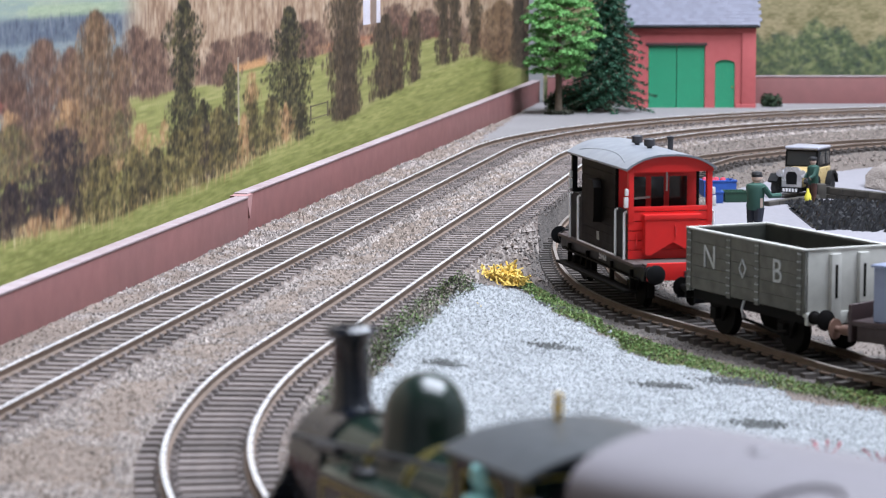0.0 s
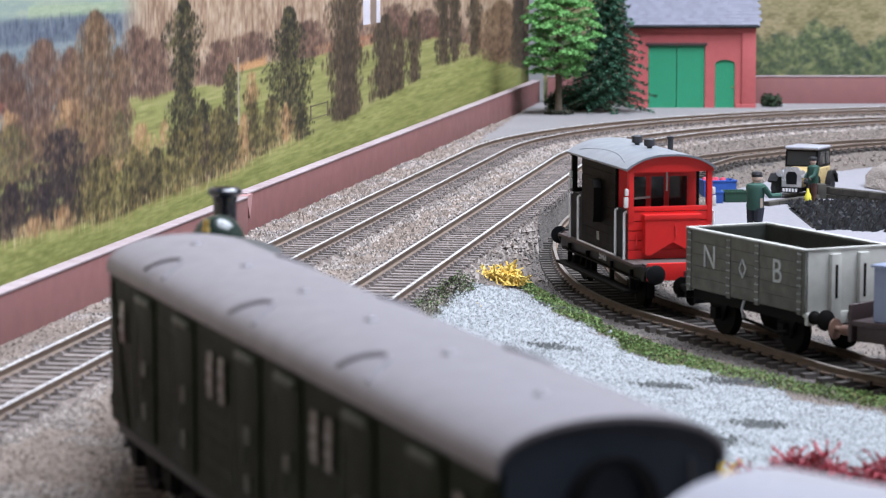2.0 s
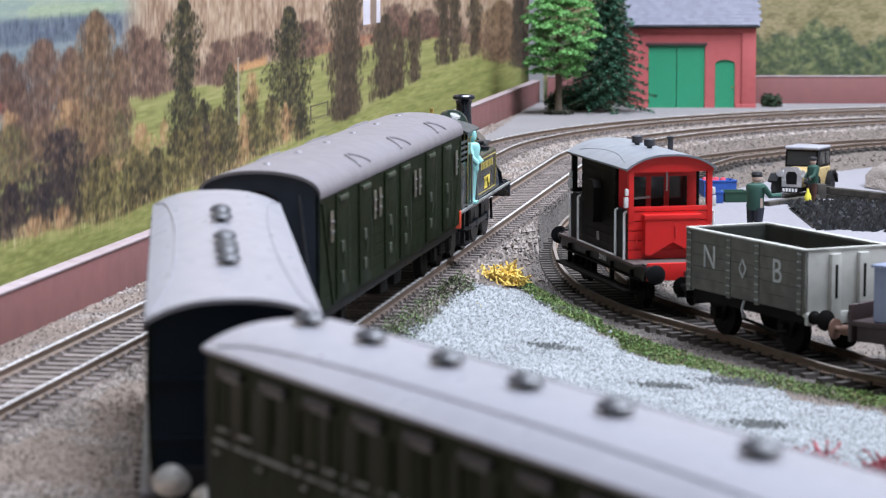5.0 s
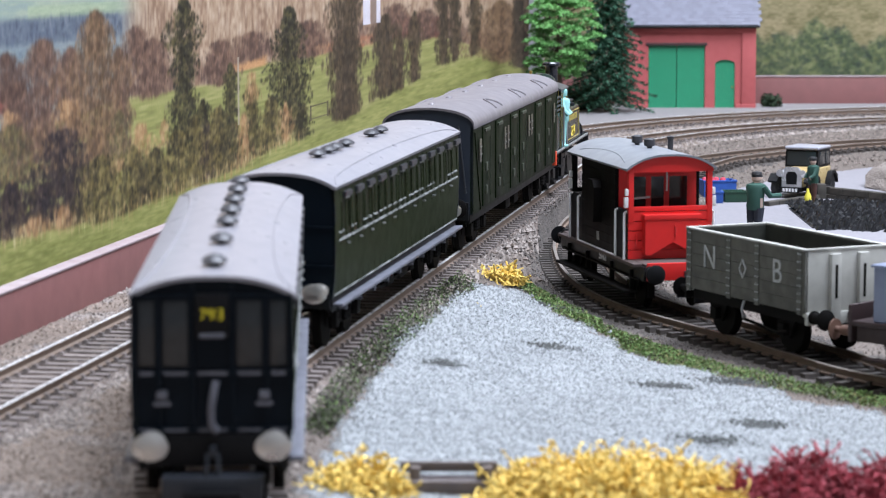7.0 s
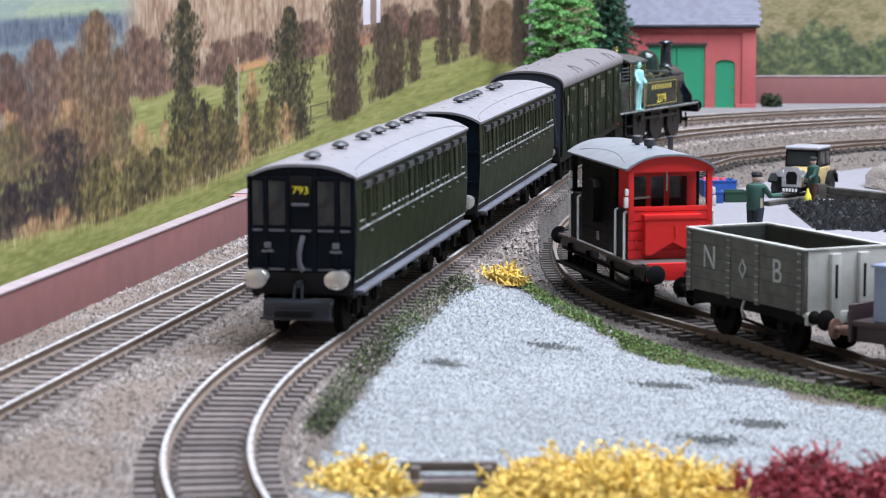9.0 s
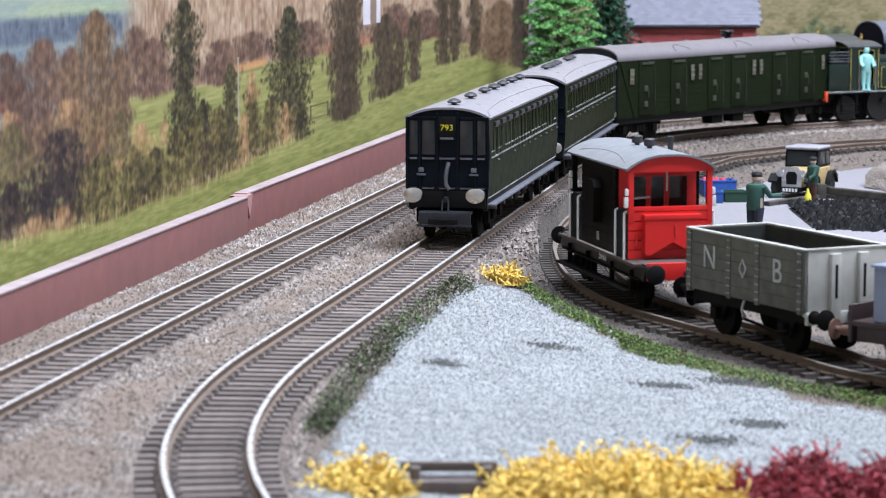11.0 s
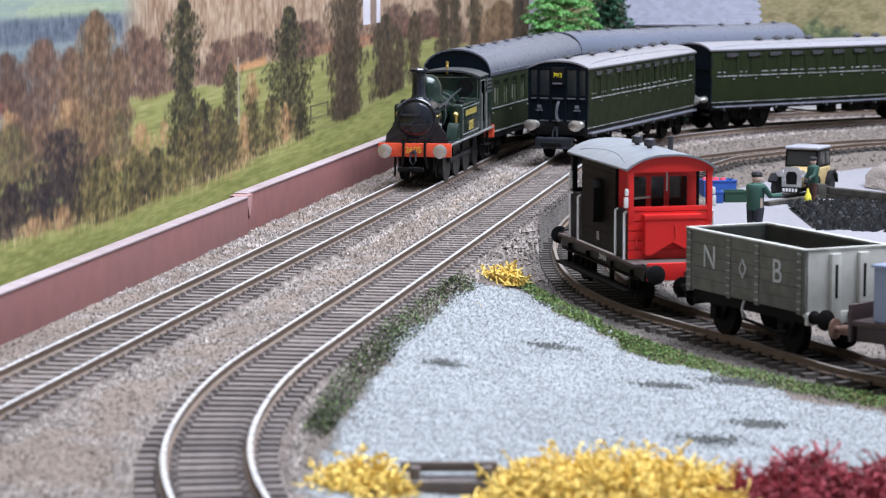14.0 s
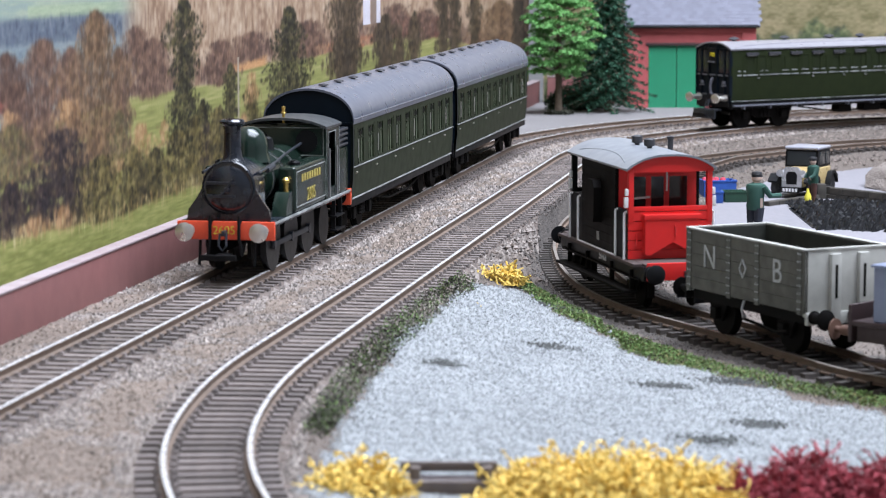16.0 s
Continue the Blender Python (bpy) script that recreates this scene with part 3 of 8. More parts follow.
class Picture:
    """A landscape painted with washes and dabs on a sheet ruled in u (mm along) and z (mm up)."""

    def __init__(self, u, z):
        self.u, self.z = u, z
        self.img = np.zeros((len(z), len(u), 3))

    def cell(self, u, z):
        return np.interp(u, self.u, np.arange(len(self.u))), np.interp(z, self.z, np.arange(len(self.z)))

    def mottle(self, cu, cz, lo=0.0, hi=1.0):
        """Smooth random field with blots cu by cz cells wide."""
        h, w = self.img.shape[:2]
        g = PRINT.uniform(lo, hi, (h // cz + 3, w // cu + 3))
        y, x = np.arange(h) / cz, np.arange(w) / cu
        j, i = y.astype(int), x.astype(int)
        fy, fx = (y - j)[:, None], (x - i)[None]
        fy, fx = fy * fy * (3 - 2 * fy), fx * fx * (3 - 2 * fx)
        a, b, c, d = g[j][:, i], g[j][:, i + 1], g[j + 1][:, i], g[j + 1][:, i + 1]
        return (a * (1 - fx) + b * fx) * (1 - fy) + (c * (1 - fx) + d * fx) * fy

    def wash(self, low, high, tones, cu=9, cz=9, soft=2.0, span=None):
        """Fills between two lines over u with tones mixed by two mottles."""
        zz = self.z[:, None]
        m = 1 / (1 + np.exp(np.clip(-(zz - low[None]) / soft * 3, -40, 40))) / (1 + np.exp(np.clip((zz - high[None]) / soft * 3, -40, 40)))
        if span:
            m = m * (1 / (1 + np.exp(np.clip((self.u - span[1]) / span[2], -40, 40))))[None] * (self.u >= span[0])[None]
        k = np.clip(0.5 + 0.75 * (0.6 * self.mottle(cu, cz, -1, 1) + 0.6 * self.mottle(max(2, cu // 3), max(2, cz // 3), -1, 1)), 0, 1)[..., None]
        a, b, c = (np.array(t, float) for t in tones)
        col = np.where(k < 0.5, a + (b - a) * k * 2, b + (c - b) * (k * 2 - 1))
        self.img += (col - self.img) * m[..., None]

    def dabs(self, u, z, wide, tall, tones, alpha, jitter=14):
        """Soft upright brush marks, sizes in cells."""
        cu, cz = self.cell(u, z)
        h, w = self.img.shape[:2]
        n = len(u)
        wide, tall = PRINT.uniform(0.6, 1.4, n) * wide, PRINT.uniform(0.6, 1.4, n) * tall
        ranked = np.array(sorted(tones, key=sum), float)
        clump = 0.5 + 0.5 * np.sin(cu * 0.33 + 1.7 * np.sin(cz * 0.21)) * np.sin(cz * 0.19 + 1.3 * np.sin(cu * 0.27))
        pick = np.clip(clump * 0.7 + PRINT.uniform(-0.35, 0.65, n), 0, 0.999)
        tone = ranked[(pick * len(tones)).astype(int)] + PRINT.normal(0, jitter, (n, 1))
        al = PRINT.uniform(0.5, 1.0, n) * alpha
        for k in range(n):
            x, y, a, b = cu[k], cz[k], wide[k], tall[k]
            x0, x1, y0, y1 = max(0, int(x - 2 * a)), min(w, int(x + 2 * a) + 2), max(0, int(y - 2 * b)), min(h, int(y + 2 * b) + 2)
            if x1 <= x0 or y1 <= y0:
                continue
            m = np.exp(-((np.arange(y0, y1) - y) / b) ** 2)[:, None] * np.exp(-((np.arange(x0, x1) - x) / a) ** 2)[None]
            p = self.img[y0:y1, x0:x1]
            p += (tone[k] - p) * (m * al[k])[..., None]

    def tree(self, u, z0, z1, half, kind, tones, dens=0.32, alpha=0.7, wide=1.1, tall=2.6):
        """One printed tree: its mass of twigs or needles, and a stem."""
        cu = np.interp([u - half, u + half], self.u, np.arange(len(self.u)))
        cz = np.interp([z0, z1], self.z, np.arange(len(self.z)))
        n = int(max(60, (cu[1] - cu[0]) * (cz[1] - cz[0]) * dens))
        t = PRINT.uniform(0, 1, n)
        if kind == "spire":
            w = np.clip(np.minimum((1 - t) * 4.5, 0.75 + t), 0.1, 1) ** 0.6
        elif kind == "bare":
            w = np.clip(np.sin(math.pi * np.clip(t * 0.85 + 0.12, 0, 1)), 0.1, 1) ** 0.7
        else:
            w = np.clip(1 - t ** 4, 0.1, 1) ** 0.6
        g = np.clip(PRINT.normal(0, 0.62, n), -1.35, 1.35)
        edge = 0.85 + 0.22 * np.sin(8 * t + u) + 0.16 * np.sin(23 * t + 2 * u)
        order = np.argsort(PRINT.uniform(0, 1, n))
        uu, zz = (u + half * w * g * edge)[order], (z0 + (z1 - z0) * t)[order]
        if kind == "bare":
            s = np.linspace(0, 0.8, 24)
            self.dabs(u + half * 0.08 * np.sin(5 * s + u), z0 + (z1 - z0) * s, 0.8, 3.0, (tones[1],), 0.7)
            for _ in range(9):
                b, lean = PRINT.uniform(0.1, 0.6), PRINT.uniform(-0.9, 0.9)
                q = np.linspace(0, 1, 12)
                self.dabs(u + half * lean * q, z0 + (z1 - z0) * (b + 0.35 * q), 0.6, 2.0, (tones[1],), 0.5)
        self.dabs(uu, zz, wide, tall, tones, alpha)

    def hang(self, name, parent, place):
        h, w = self.img.shape[:2]
        uu, zz = np.meshgrid(self.u, self.z)
        i = np.arange(h * w).reshape(h, w)
        f = np.stack([i[:-1, :-1], i[:-1, 1:], i[1:, 1:], i[1:, :-1]], -1).reshape(-1, 4)
        ob = sheet(name, place(uu, zz).reshape(-1, 3), f.tolist(), M_PRINT)
        c = np.clip(self.img.reshape(-1, 3) / 255, 0.02, 1)
        lin = np.clip(np.where(c < 0.04045, c / 12.92, ((c + 0.055) / 1.055) ** 2.4) * INK, 0, 0.85)
        at = ob.data.color_attributes.new("ink", "FLOAT_COLOR", "POINT")
        at.data.foreach_set("color", np.column_stack([lin, np.ones(len(lin))]).astype(np.float32).ravel())
        ob.parent = parent
        return ob


INK = np.array([0.81, 0.765, 0.79])
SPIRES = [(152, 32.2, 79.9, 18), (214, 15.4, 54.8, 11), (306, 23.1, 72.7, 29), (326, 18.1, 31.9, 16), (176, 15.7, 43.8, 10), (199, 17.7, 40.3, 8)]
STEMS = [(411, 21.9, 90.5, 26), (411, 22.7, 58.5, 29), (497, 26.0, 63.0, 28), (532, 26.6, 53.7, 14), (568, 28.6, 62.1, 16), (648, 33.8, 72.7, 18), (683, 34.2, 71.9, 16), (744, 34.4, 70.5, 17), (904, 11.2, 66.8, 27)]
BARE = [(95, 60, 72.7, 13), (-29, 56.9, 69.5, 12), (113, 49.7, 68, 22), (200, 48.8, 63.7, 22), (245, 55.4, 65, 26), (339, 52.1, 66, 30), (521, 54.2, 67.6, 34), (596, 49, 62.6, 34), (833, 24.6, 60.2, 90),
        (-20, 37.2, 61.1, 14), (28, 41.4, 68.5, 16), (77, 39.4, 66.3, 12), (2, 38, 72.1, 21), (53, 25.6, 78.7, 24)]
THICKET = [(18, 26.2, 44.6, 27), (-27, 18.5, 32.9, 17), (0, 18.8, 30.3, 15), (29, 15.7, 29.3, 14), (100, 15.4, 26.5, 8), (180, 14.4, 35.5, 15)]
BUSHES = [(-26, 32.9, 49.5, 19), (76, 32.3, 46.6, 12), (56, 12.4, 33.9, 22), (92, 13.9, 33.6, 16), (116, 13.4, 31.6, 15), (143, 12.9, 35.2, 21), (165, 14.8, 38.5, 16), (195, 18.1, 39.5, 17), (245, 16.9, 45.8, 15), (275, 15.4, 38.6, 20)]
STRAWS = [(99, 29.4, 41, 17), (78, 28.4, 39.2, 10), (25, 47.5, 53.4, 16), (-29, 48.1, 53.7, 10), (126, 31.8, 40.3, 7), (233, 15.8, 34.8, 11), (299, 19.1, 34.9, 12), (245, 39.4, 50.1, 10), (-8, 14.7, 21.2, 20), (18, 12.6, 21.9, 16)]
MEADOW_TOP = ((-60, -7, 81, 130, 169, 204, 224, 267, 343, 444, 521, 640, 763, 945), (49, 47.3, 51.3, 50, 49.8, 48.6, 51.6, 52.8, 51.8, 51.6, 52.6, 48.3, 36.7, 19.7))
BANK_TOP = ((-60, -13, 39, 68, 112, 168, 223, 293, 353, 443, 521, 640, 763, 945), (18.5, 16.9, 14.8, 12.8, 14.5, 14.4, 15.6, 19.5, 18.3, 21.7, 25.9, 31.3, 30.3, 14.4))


def autumn_valley():
    """Hills, pale woodland, a meadow with conifers and thickets, and a grass bank."""
    u = [-75.0]
    while u[-1] < 946:
        u.append(u[-1] + 0.6 + 0.0021 * (u[-1] + 75))
    u = np.array(u)
    pic = Picture(u, np.arange(-8.0, 102, 0.29))
    R = PRINT.uniform
    low, high = np.full(len(u), -50.0), np.full(len(u), 200.0)
    meadow, bank = np.interp(u, *MEADOW_TOP), np.interp(u, *BANK_TOP) + 0.5 * np.sin(u * 0.21)
    pic.wash(low, high, ((140, 114, 92), (172, 148, 120), (196, 176, 148)), 4, 26)
    # upright pale trunks and dark gaps of the far wood
    n = 3200
    s = R(80, 940, n)
    pic.dabs(s, np.interp(s, *MEADOW_TOP) + R(2, 45, n), 0.9, 9, ((196, 178, 150), (150, 124, 100), (122, 98, 82), (184, 160, 128), (206, 190, 165)), 0.5)
    n = 1500
    s = R(80, 940, n)
    pic.dabs(s, np.interp(s, *MEADOW_TOP) + R(0, 9, n), 1.2, 5, ((110, 86, 74), (92, 72, 64), (132, 104, 84)), 0.6)
    # the hills beyond, on the near end of the sheet
    reach = (-80, 82, 6)
    pic.wash(low + 96, high, ((150, 168, 166), (158, 176, 172), (166, 182, 176)), 30, 12, 2.0, reach)
    pic.wash(low + 128, high, ((148, 168, 158), (156, 174, 158), (168, 182, 160)), 30, 6, 1.5, reach)
    hill = np.interp(u, (-60, 80), (80, 78.5))
    pic.wash(hill - 1.0, hill + 3.4, ((150, 170, 140), (164, 182, 150), (172, 188, 156)), 20, 6, 0.8, (-10, 82, 5))
    pic.wash(hill - 8.2, hill - 0.3, ((92, 104, 118), (104, 116, 126), (118, 130, 138)), 4, 10, 1.2, reach)
    pic.wash(hill - 22, hill - 8.0, ((118, 136, 144), (130, 146, 148), (146, 156, 152)), 14, 7, 2.0, reach)
    n = 500
    s = R(-70, 80, n)
    pic.dabs(s, np.interp(s, u, hill) - R(0.5, 7, n), 0.9, 4, ((80, 92, 108), (96, 106, 118), (112, 122, 130)), 0.55)
    # meadow
    pic.wash(bank - 6, meadow, ((136, 140, 82), (152, 156, 92), (170, 170, 110)), 30, 9, 0.7)
    pic.wash(np.interp(u, (210, 270), (51.6, 52.0)), np.interp(u, (210, 270), (54.6, 56.2)), ((196, 150, 100), (206, 162, 112), (190, 142, 96)), 8, 4, 0.6, (212, 268, 1.5))
    pic.wash(low + 103.5, low + 109.5, ((150, 84, 72), (140, 92, 76), (165, 100, 82)), 8, 5, 1.0, (-80, -22, 4))
    n = 900
    s = R(500, 640, n)
    pic.dabs(s, np.interp(s, *MEADOW_TOP) + R(0, 9, n), 1.3, 4, ((112, 72, 60), (96, 66, 58), (128, 90, 74)), 0.55)
    n = 260
    s = R(320, 470, n)
    pic.dabs(s, np.interp(s, *MEADOW_TOP) + R(0, 4, n), 1.6, 3, ((178, 130, 92), (150, 98, 76), (190, 150, 112)), 0.6)
    # trees, back to front
    tones = ((108, 84, 70), (70, 54, 48), (142, 114, 92), (90, 71, 60))
    rust = ((128, 104, 78), (78, 60, 46), (158, 128, 96), (104, 86, 60))
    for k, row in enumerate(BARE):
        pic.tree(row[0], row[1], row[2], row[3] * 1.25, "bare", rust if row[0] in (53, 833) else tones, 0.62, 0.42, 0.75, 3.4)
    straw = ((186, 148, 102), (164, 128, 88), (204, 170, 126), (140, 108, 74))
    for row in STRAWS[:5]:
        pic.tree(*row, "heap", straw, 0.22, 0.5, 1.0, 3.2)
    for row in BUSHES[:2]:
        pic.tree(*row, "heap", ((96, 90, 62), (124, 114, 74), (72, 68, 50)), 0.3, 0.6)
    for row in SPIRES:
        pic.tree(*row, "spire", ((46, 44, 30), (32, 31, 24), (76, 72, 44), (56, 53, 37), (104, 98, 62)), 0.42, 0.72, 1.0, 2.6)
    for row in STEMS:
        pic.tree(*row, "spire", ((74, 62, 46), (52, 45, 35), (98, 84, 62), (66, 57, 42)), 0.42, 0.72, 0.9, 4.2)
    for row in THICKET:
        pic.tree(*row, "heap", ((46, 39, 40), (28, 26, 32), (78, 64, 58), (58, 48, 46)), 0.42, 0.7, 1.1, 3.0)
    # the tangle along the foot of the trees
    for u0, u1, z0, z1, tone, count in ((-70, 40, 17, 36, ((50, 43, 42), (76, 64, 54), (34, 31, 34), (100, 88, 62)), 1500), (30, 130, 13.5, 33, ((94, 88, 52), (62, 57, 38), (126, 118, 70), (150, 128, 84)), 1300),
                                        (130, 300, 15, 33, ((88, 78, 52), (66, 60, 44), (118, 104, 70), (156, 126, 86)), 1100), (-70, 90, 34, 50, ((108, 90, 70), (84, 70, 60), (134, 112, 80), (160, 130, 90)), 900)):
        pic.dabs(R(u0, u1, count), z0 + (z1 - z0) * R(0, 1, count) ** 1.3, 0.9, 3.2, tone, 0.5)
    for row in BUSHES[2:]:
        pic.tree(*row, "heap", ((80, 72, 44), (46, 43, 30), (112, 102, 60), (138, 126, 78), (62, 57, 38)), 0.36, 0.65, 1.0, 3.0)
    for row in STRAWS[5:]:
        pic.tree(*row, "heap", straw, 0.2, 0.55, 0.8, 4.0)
    # bank grass with tufts and pale stalks
    pic.wash(low, bank, ((126, 132, 72), (144, 150, 84), (164, 166, 100)), 26, 7, 0.9)
    n = 3600
    s = R(-75, 945, n)
    pic.dabs(s, np.interp(s, *BANK_TOP) * R(0.2, 1.03, n), 3.0, 1.6, ((132, 140, 74), (152, 158, 90), (170, 172, 108), (118, 126, 66)), 0.4, 8)
    n = 420
    s = R(-75, 330, n)
    pic.dabs(s, np.interp(s, *BANK_TOP) + R(-1.5, 3.5, n), 0.7, 5, ((192, 170, 118), (170, 140, 92), (204, 190, 140)), 0.55)
    # a white cottage, a pole and a field gate
    for s0, s1, z0, z1, tone in ((448, 463, 60.8, 74, (230, 234, 244)), (477, 485, 60.8, 73, (226, 230, 240)), (464, 476, 61, 74, (140, 124, 110)), (224.6, 226.2, 32, 57, (176, 168, 146)), (341, 376, 30.6, 31.3, (92, 84, 66)),
                                 (341, 376, 25.6, 26.2, (110, 104, 78)), (341, 343.5, 25, 31.5, (92, 84, 66)), (373, 376, 25, 31.5, (92, 84, 66))):
        m = ((pic.z >= z0) & (pic.z <= z1))[:, None] & ((u >= s0) & (u <= s1))[None]
        pic.img[m] += (np.array(tone, float) - pic.img[m]) * 0.85
    return pic


def moor_edge():
    """A tan hillside over a broken dark hedge."""
    pic = Picture(np.arange(62.5, 420, 0.55), np.arange(-6.0, 110, 0.5))
    u = pic.u
    R = PRINT.uniform
    low, high = np.full(len(u), -50.0), np.full(len(u), 200.0)
    pic.wash(low, high, ((118, 114, 80), (140, 134, 98), (156, 148, 112)), 12, 8)
    top = 40 + 5 * np.sin(u * 0.11 + 1) + 3 * np.sin(u * 0.31) - np.clip((u - 235) * 0.12, 0, 9)
    pic.wash(low, top, ((62, 76, 58), (92, 106, 72), (124, 132, 90)), 9, 10, 2.5)
    n = 5200
    x = R(60, 420, n)
    q = R(0, 1, n)
    pic.dabs(x, 8 + (np.interp(x, u, top) - 6) * q, 2.2, 2.4, ((58, 72, 58), (84, 100, 66), (112, 122, 80), (134, 138, 98), (50, 62, 54), (74, 88, 60)), 0.55, 10)
    n = 700
    pic.dabs(R(60, 420, n), R(36, 100, n), 2.6, 1.8, ((128, 124, 84), (176, 168, 126), (110, 112, 74), (190, 178, 136)), 0.4, 8)
    n = 240
    pic.dabs(R(60, 420, n), R(9, 13.5, n), 2.4, 1.6, ((186, 170, 116), (170, 150, 104), (150, 142, 96)), 0.55)
    return pic


def backscene():
    ob = empty("backscene_board", 0, 0, 0)
    v = [along(s, o, z) for z in (-20, 240) for s, o in ((-560, -45.3), (946, -45.3), (946, -49), (-560, -49))]
    sheet("board", v, [(0, 1, 5, 4), (1, 2, 6, 5), (2, 3, 7, 6), (3, 0, 4, 7), (4, 5, 6, 7), (3, 2, 1, 0)], M_BOARD).parent = ob

    def on_side(s, z):
        p = LINE_A.o + s[..., None] * LINE_A.d - 44.8 * LINE_A.r
        return np.concatenate([p, z[..., None]], -1)

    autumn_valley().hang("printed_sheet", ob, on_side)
    tagged(ob, "flat backscene board printed with autumn trees, meadow and hills", "backscene")
    ob = empty("backscene_board", 0, 0, 0)
    part("board", box(B(), 62, 900, 1679.6, 1683, -20, 240), M_BOARD, ob)
    moor_edge().hang("printed_sheet", ob, lambda x, z: np.stack([x, np.full_like(x, 1679.1), z], -1))
    tagged(ob, "flat backscene board printed with moorland and dark hedges", "backscene")


backscene()

# ---- rolling stock; each stands on the rail tops with x forward, y to its left ----
def wheel_bm(r, spokes=0, width=2.2):
    bm = B()
    turn(bm, [(r * 0.84, -width / 2), (r, -width / 2), (r, width / 2 - 0.5), (r * 1.08, width / 2 - 0.5), (r * 1.08, width / 2), (r * 0.84, width / 2)], axis="y", seg=24)
    turn(bm, [(r * 0.2, -width / 2 - 0.2), (r * 0.24, -width / 2), (r * 0.24, width / 2)], axis="y", seg=12)
    if spokes:
        for k in range(spokes):
            a = 2 * math.pi * k / spokes
            rod(bm, (r * 0.2 * math.cos(a), 0, r * 0.2 * math.sin(a)), (r * 0.88 * math.cos(a), 0, r * 0.88 * math.sin(a)), r * 0.05, 5)
    else:
        turn(bm, [(r * 0.2, -0.3), (r * 0.86, -0.5), (r * 0.86, 0.5), (r * 0.2, 0.3)], axis="y", seg=20)
    return bm


def bogie(parent, x, wheelbase=26.0, r=6.4):
    """A bogie: side frames with axleboxes and springs, two axles."""
    bg = part("bogie", box(B(), x - 9, x + 9, -9, 9, 7.2, 9.6, 0.4), M_SOOT, parent)
    for s in (-1, 1):
        bm = B()
        h = wheelbase / 2
        prism(bm, [(x - h - 6, 7.6), (x - h - 6, 9.4), (x + h + 6, 9.4), (x + h + 6, 7.6), (x + h - 4, 7.0), (x + 5, 4.6), (x - 5, 4.6), (x - h + 4, 7.0)], s * 11.2, s * 12.2, "y")
        for a in (-h, h):
            box(bm, x + a - 1.8, x + a + 1.8, min(s * 11.0, s * 13.4), max(s * 11.0, s * 13.4), 4.4, 8.2, 0.4)
            for k in range(4):
                box(bm, x + a - 5 + k, x + a + 5 - k, min(s * 12.0, s * 13.0), max(s * 12.0, s * 13.0), 8.4 + 0.45 * k, 8.8 + 0.45 * k)
            for e in (-4.5, 4.5):
                rod(bm, (x + a + e, s * 12.6, 8.6), (x + a + e * 0.8, s * 12.8, 5.0), 0.35, 6)
        for e in (-2.4, 0, 2.4):
            turn(bm, [(0.9, 0), (1.1, 0.5), (0.9, 1.0), (1.1, 1.5), (0.9, 2.0), (1.1, 2.5), (0.9, 3.0)], (x + e, s * 12.6, 4.9), "z", 8)
        part("side_frame", bm, M_SOOT, bg)
    for a in (-wheelbase / 2, wheelbase / 2):
        for s in (-1, 1):
            part("wheel", wheel_bm(r), M_SOOT, bg, at=pose((x + a) * MM, s * 8.2 * MM, r * MM, 0, 0, 0 if s < 0 else 180))
        part("axle", rod(B(), (x + a, -8, r), (x + a, 8, r), 0.8), M_STEEL, bg)
    return bg


def buffers(parent, x, sgn, mat=None, head=3.2, z=14.0, length=7.0, oval=0.0):
    for s in (-1, 1):
        bm = B()
        prof = [(1.9, 0), (1.9, sgn * 0.6), (1.5, sgn * 0.8), (1.3, sgn * length * 0.55), (0.85, sgn * length * 0.58), (0.85, sgn * (length - 1.0)), (head, sgn * (length - 0.9)), (head, sgn * (length - 0.5)), (head * 0.7, sgn * (length - 0.1)), (0.0, sgn * length)]
        turn(bm, prof, (x, s * 11.5, z), "x", 20)
        if oval:
            for v in bm.verts:
                v.co.y = s * 11.5 + (v.co.y - s * 11.5) * oval
                v.co.z = z + (v.co.z - z) / oval ** 0.7
        part("buffer", bm, mat or M_METAL, parent, "oval metal buffer" if oval else "round metal buffer")


def coupling(parent, x, sgn, z=13.0):
    bm = B()
    box(bm, min(x, x + sgn * 3.5), max(x, x + sgn * 3.5), -0.6, 0.6, z - 0.8, z + 0.8, 0.2)
    bend(bm, [(x + sgn * 3, -1.0, z), (x + sgn * 4.2, -1.2, z - 3.5), (x + sgn * 3.8, 0, z - 5.2), (x + sgn * 4.2, 1.2, z - 3.5), (x + sgn * 3, 1.0, z)], 0.4, 6)
    part("coupling", bm, M_STEP2, parent)
    bm = B()
    box(bm, min(x, x + sgn * 9), max(x, x + sgn * 9), -2.2, 2.2, 6.2, 7.2, 0.2)
    box(bm, min(x + sgn * 8, x + sgn * 9), max(x + sgn * 8, x + sgn * 9), -5.5, 5.5, 5.8, 7.6, 0.3)
    part("tension_lock", bm, M_BLACK, parent)


def low_arch(half, eave, apex, n=16):
    """A shallow segment with tight shoulders."""
    out = []
    for k in range(n + 1):
        u = -1 + 2 * k / n
        out.append((half * u, eave + (apex - eave) * (1 - abs(u) ** 2.6)))
    return out


def roof_shell(bm, x0, x1, line, thick=0.7):
    prism(bm, line + [(y * 0.985, z - thick) for y, z in reversed(line)], x0, x1, "x")


SIDE = [(14.7, 12.6), (15.3, 17.0), (15.55, 24.0), (15.5, 31.0), (15.2, 38.2)]


def side_y(z):
    return float(np.interp(z, [p[1] for p in SIDE], [p[0] for p in SIDE]))


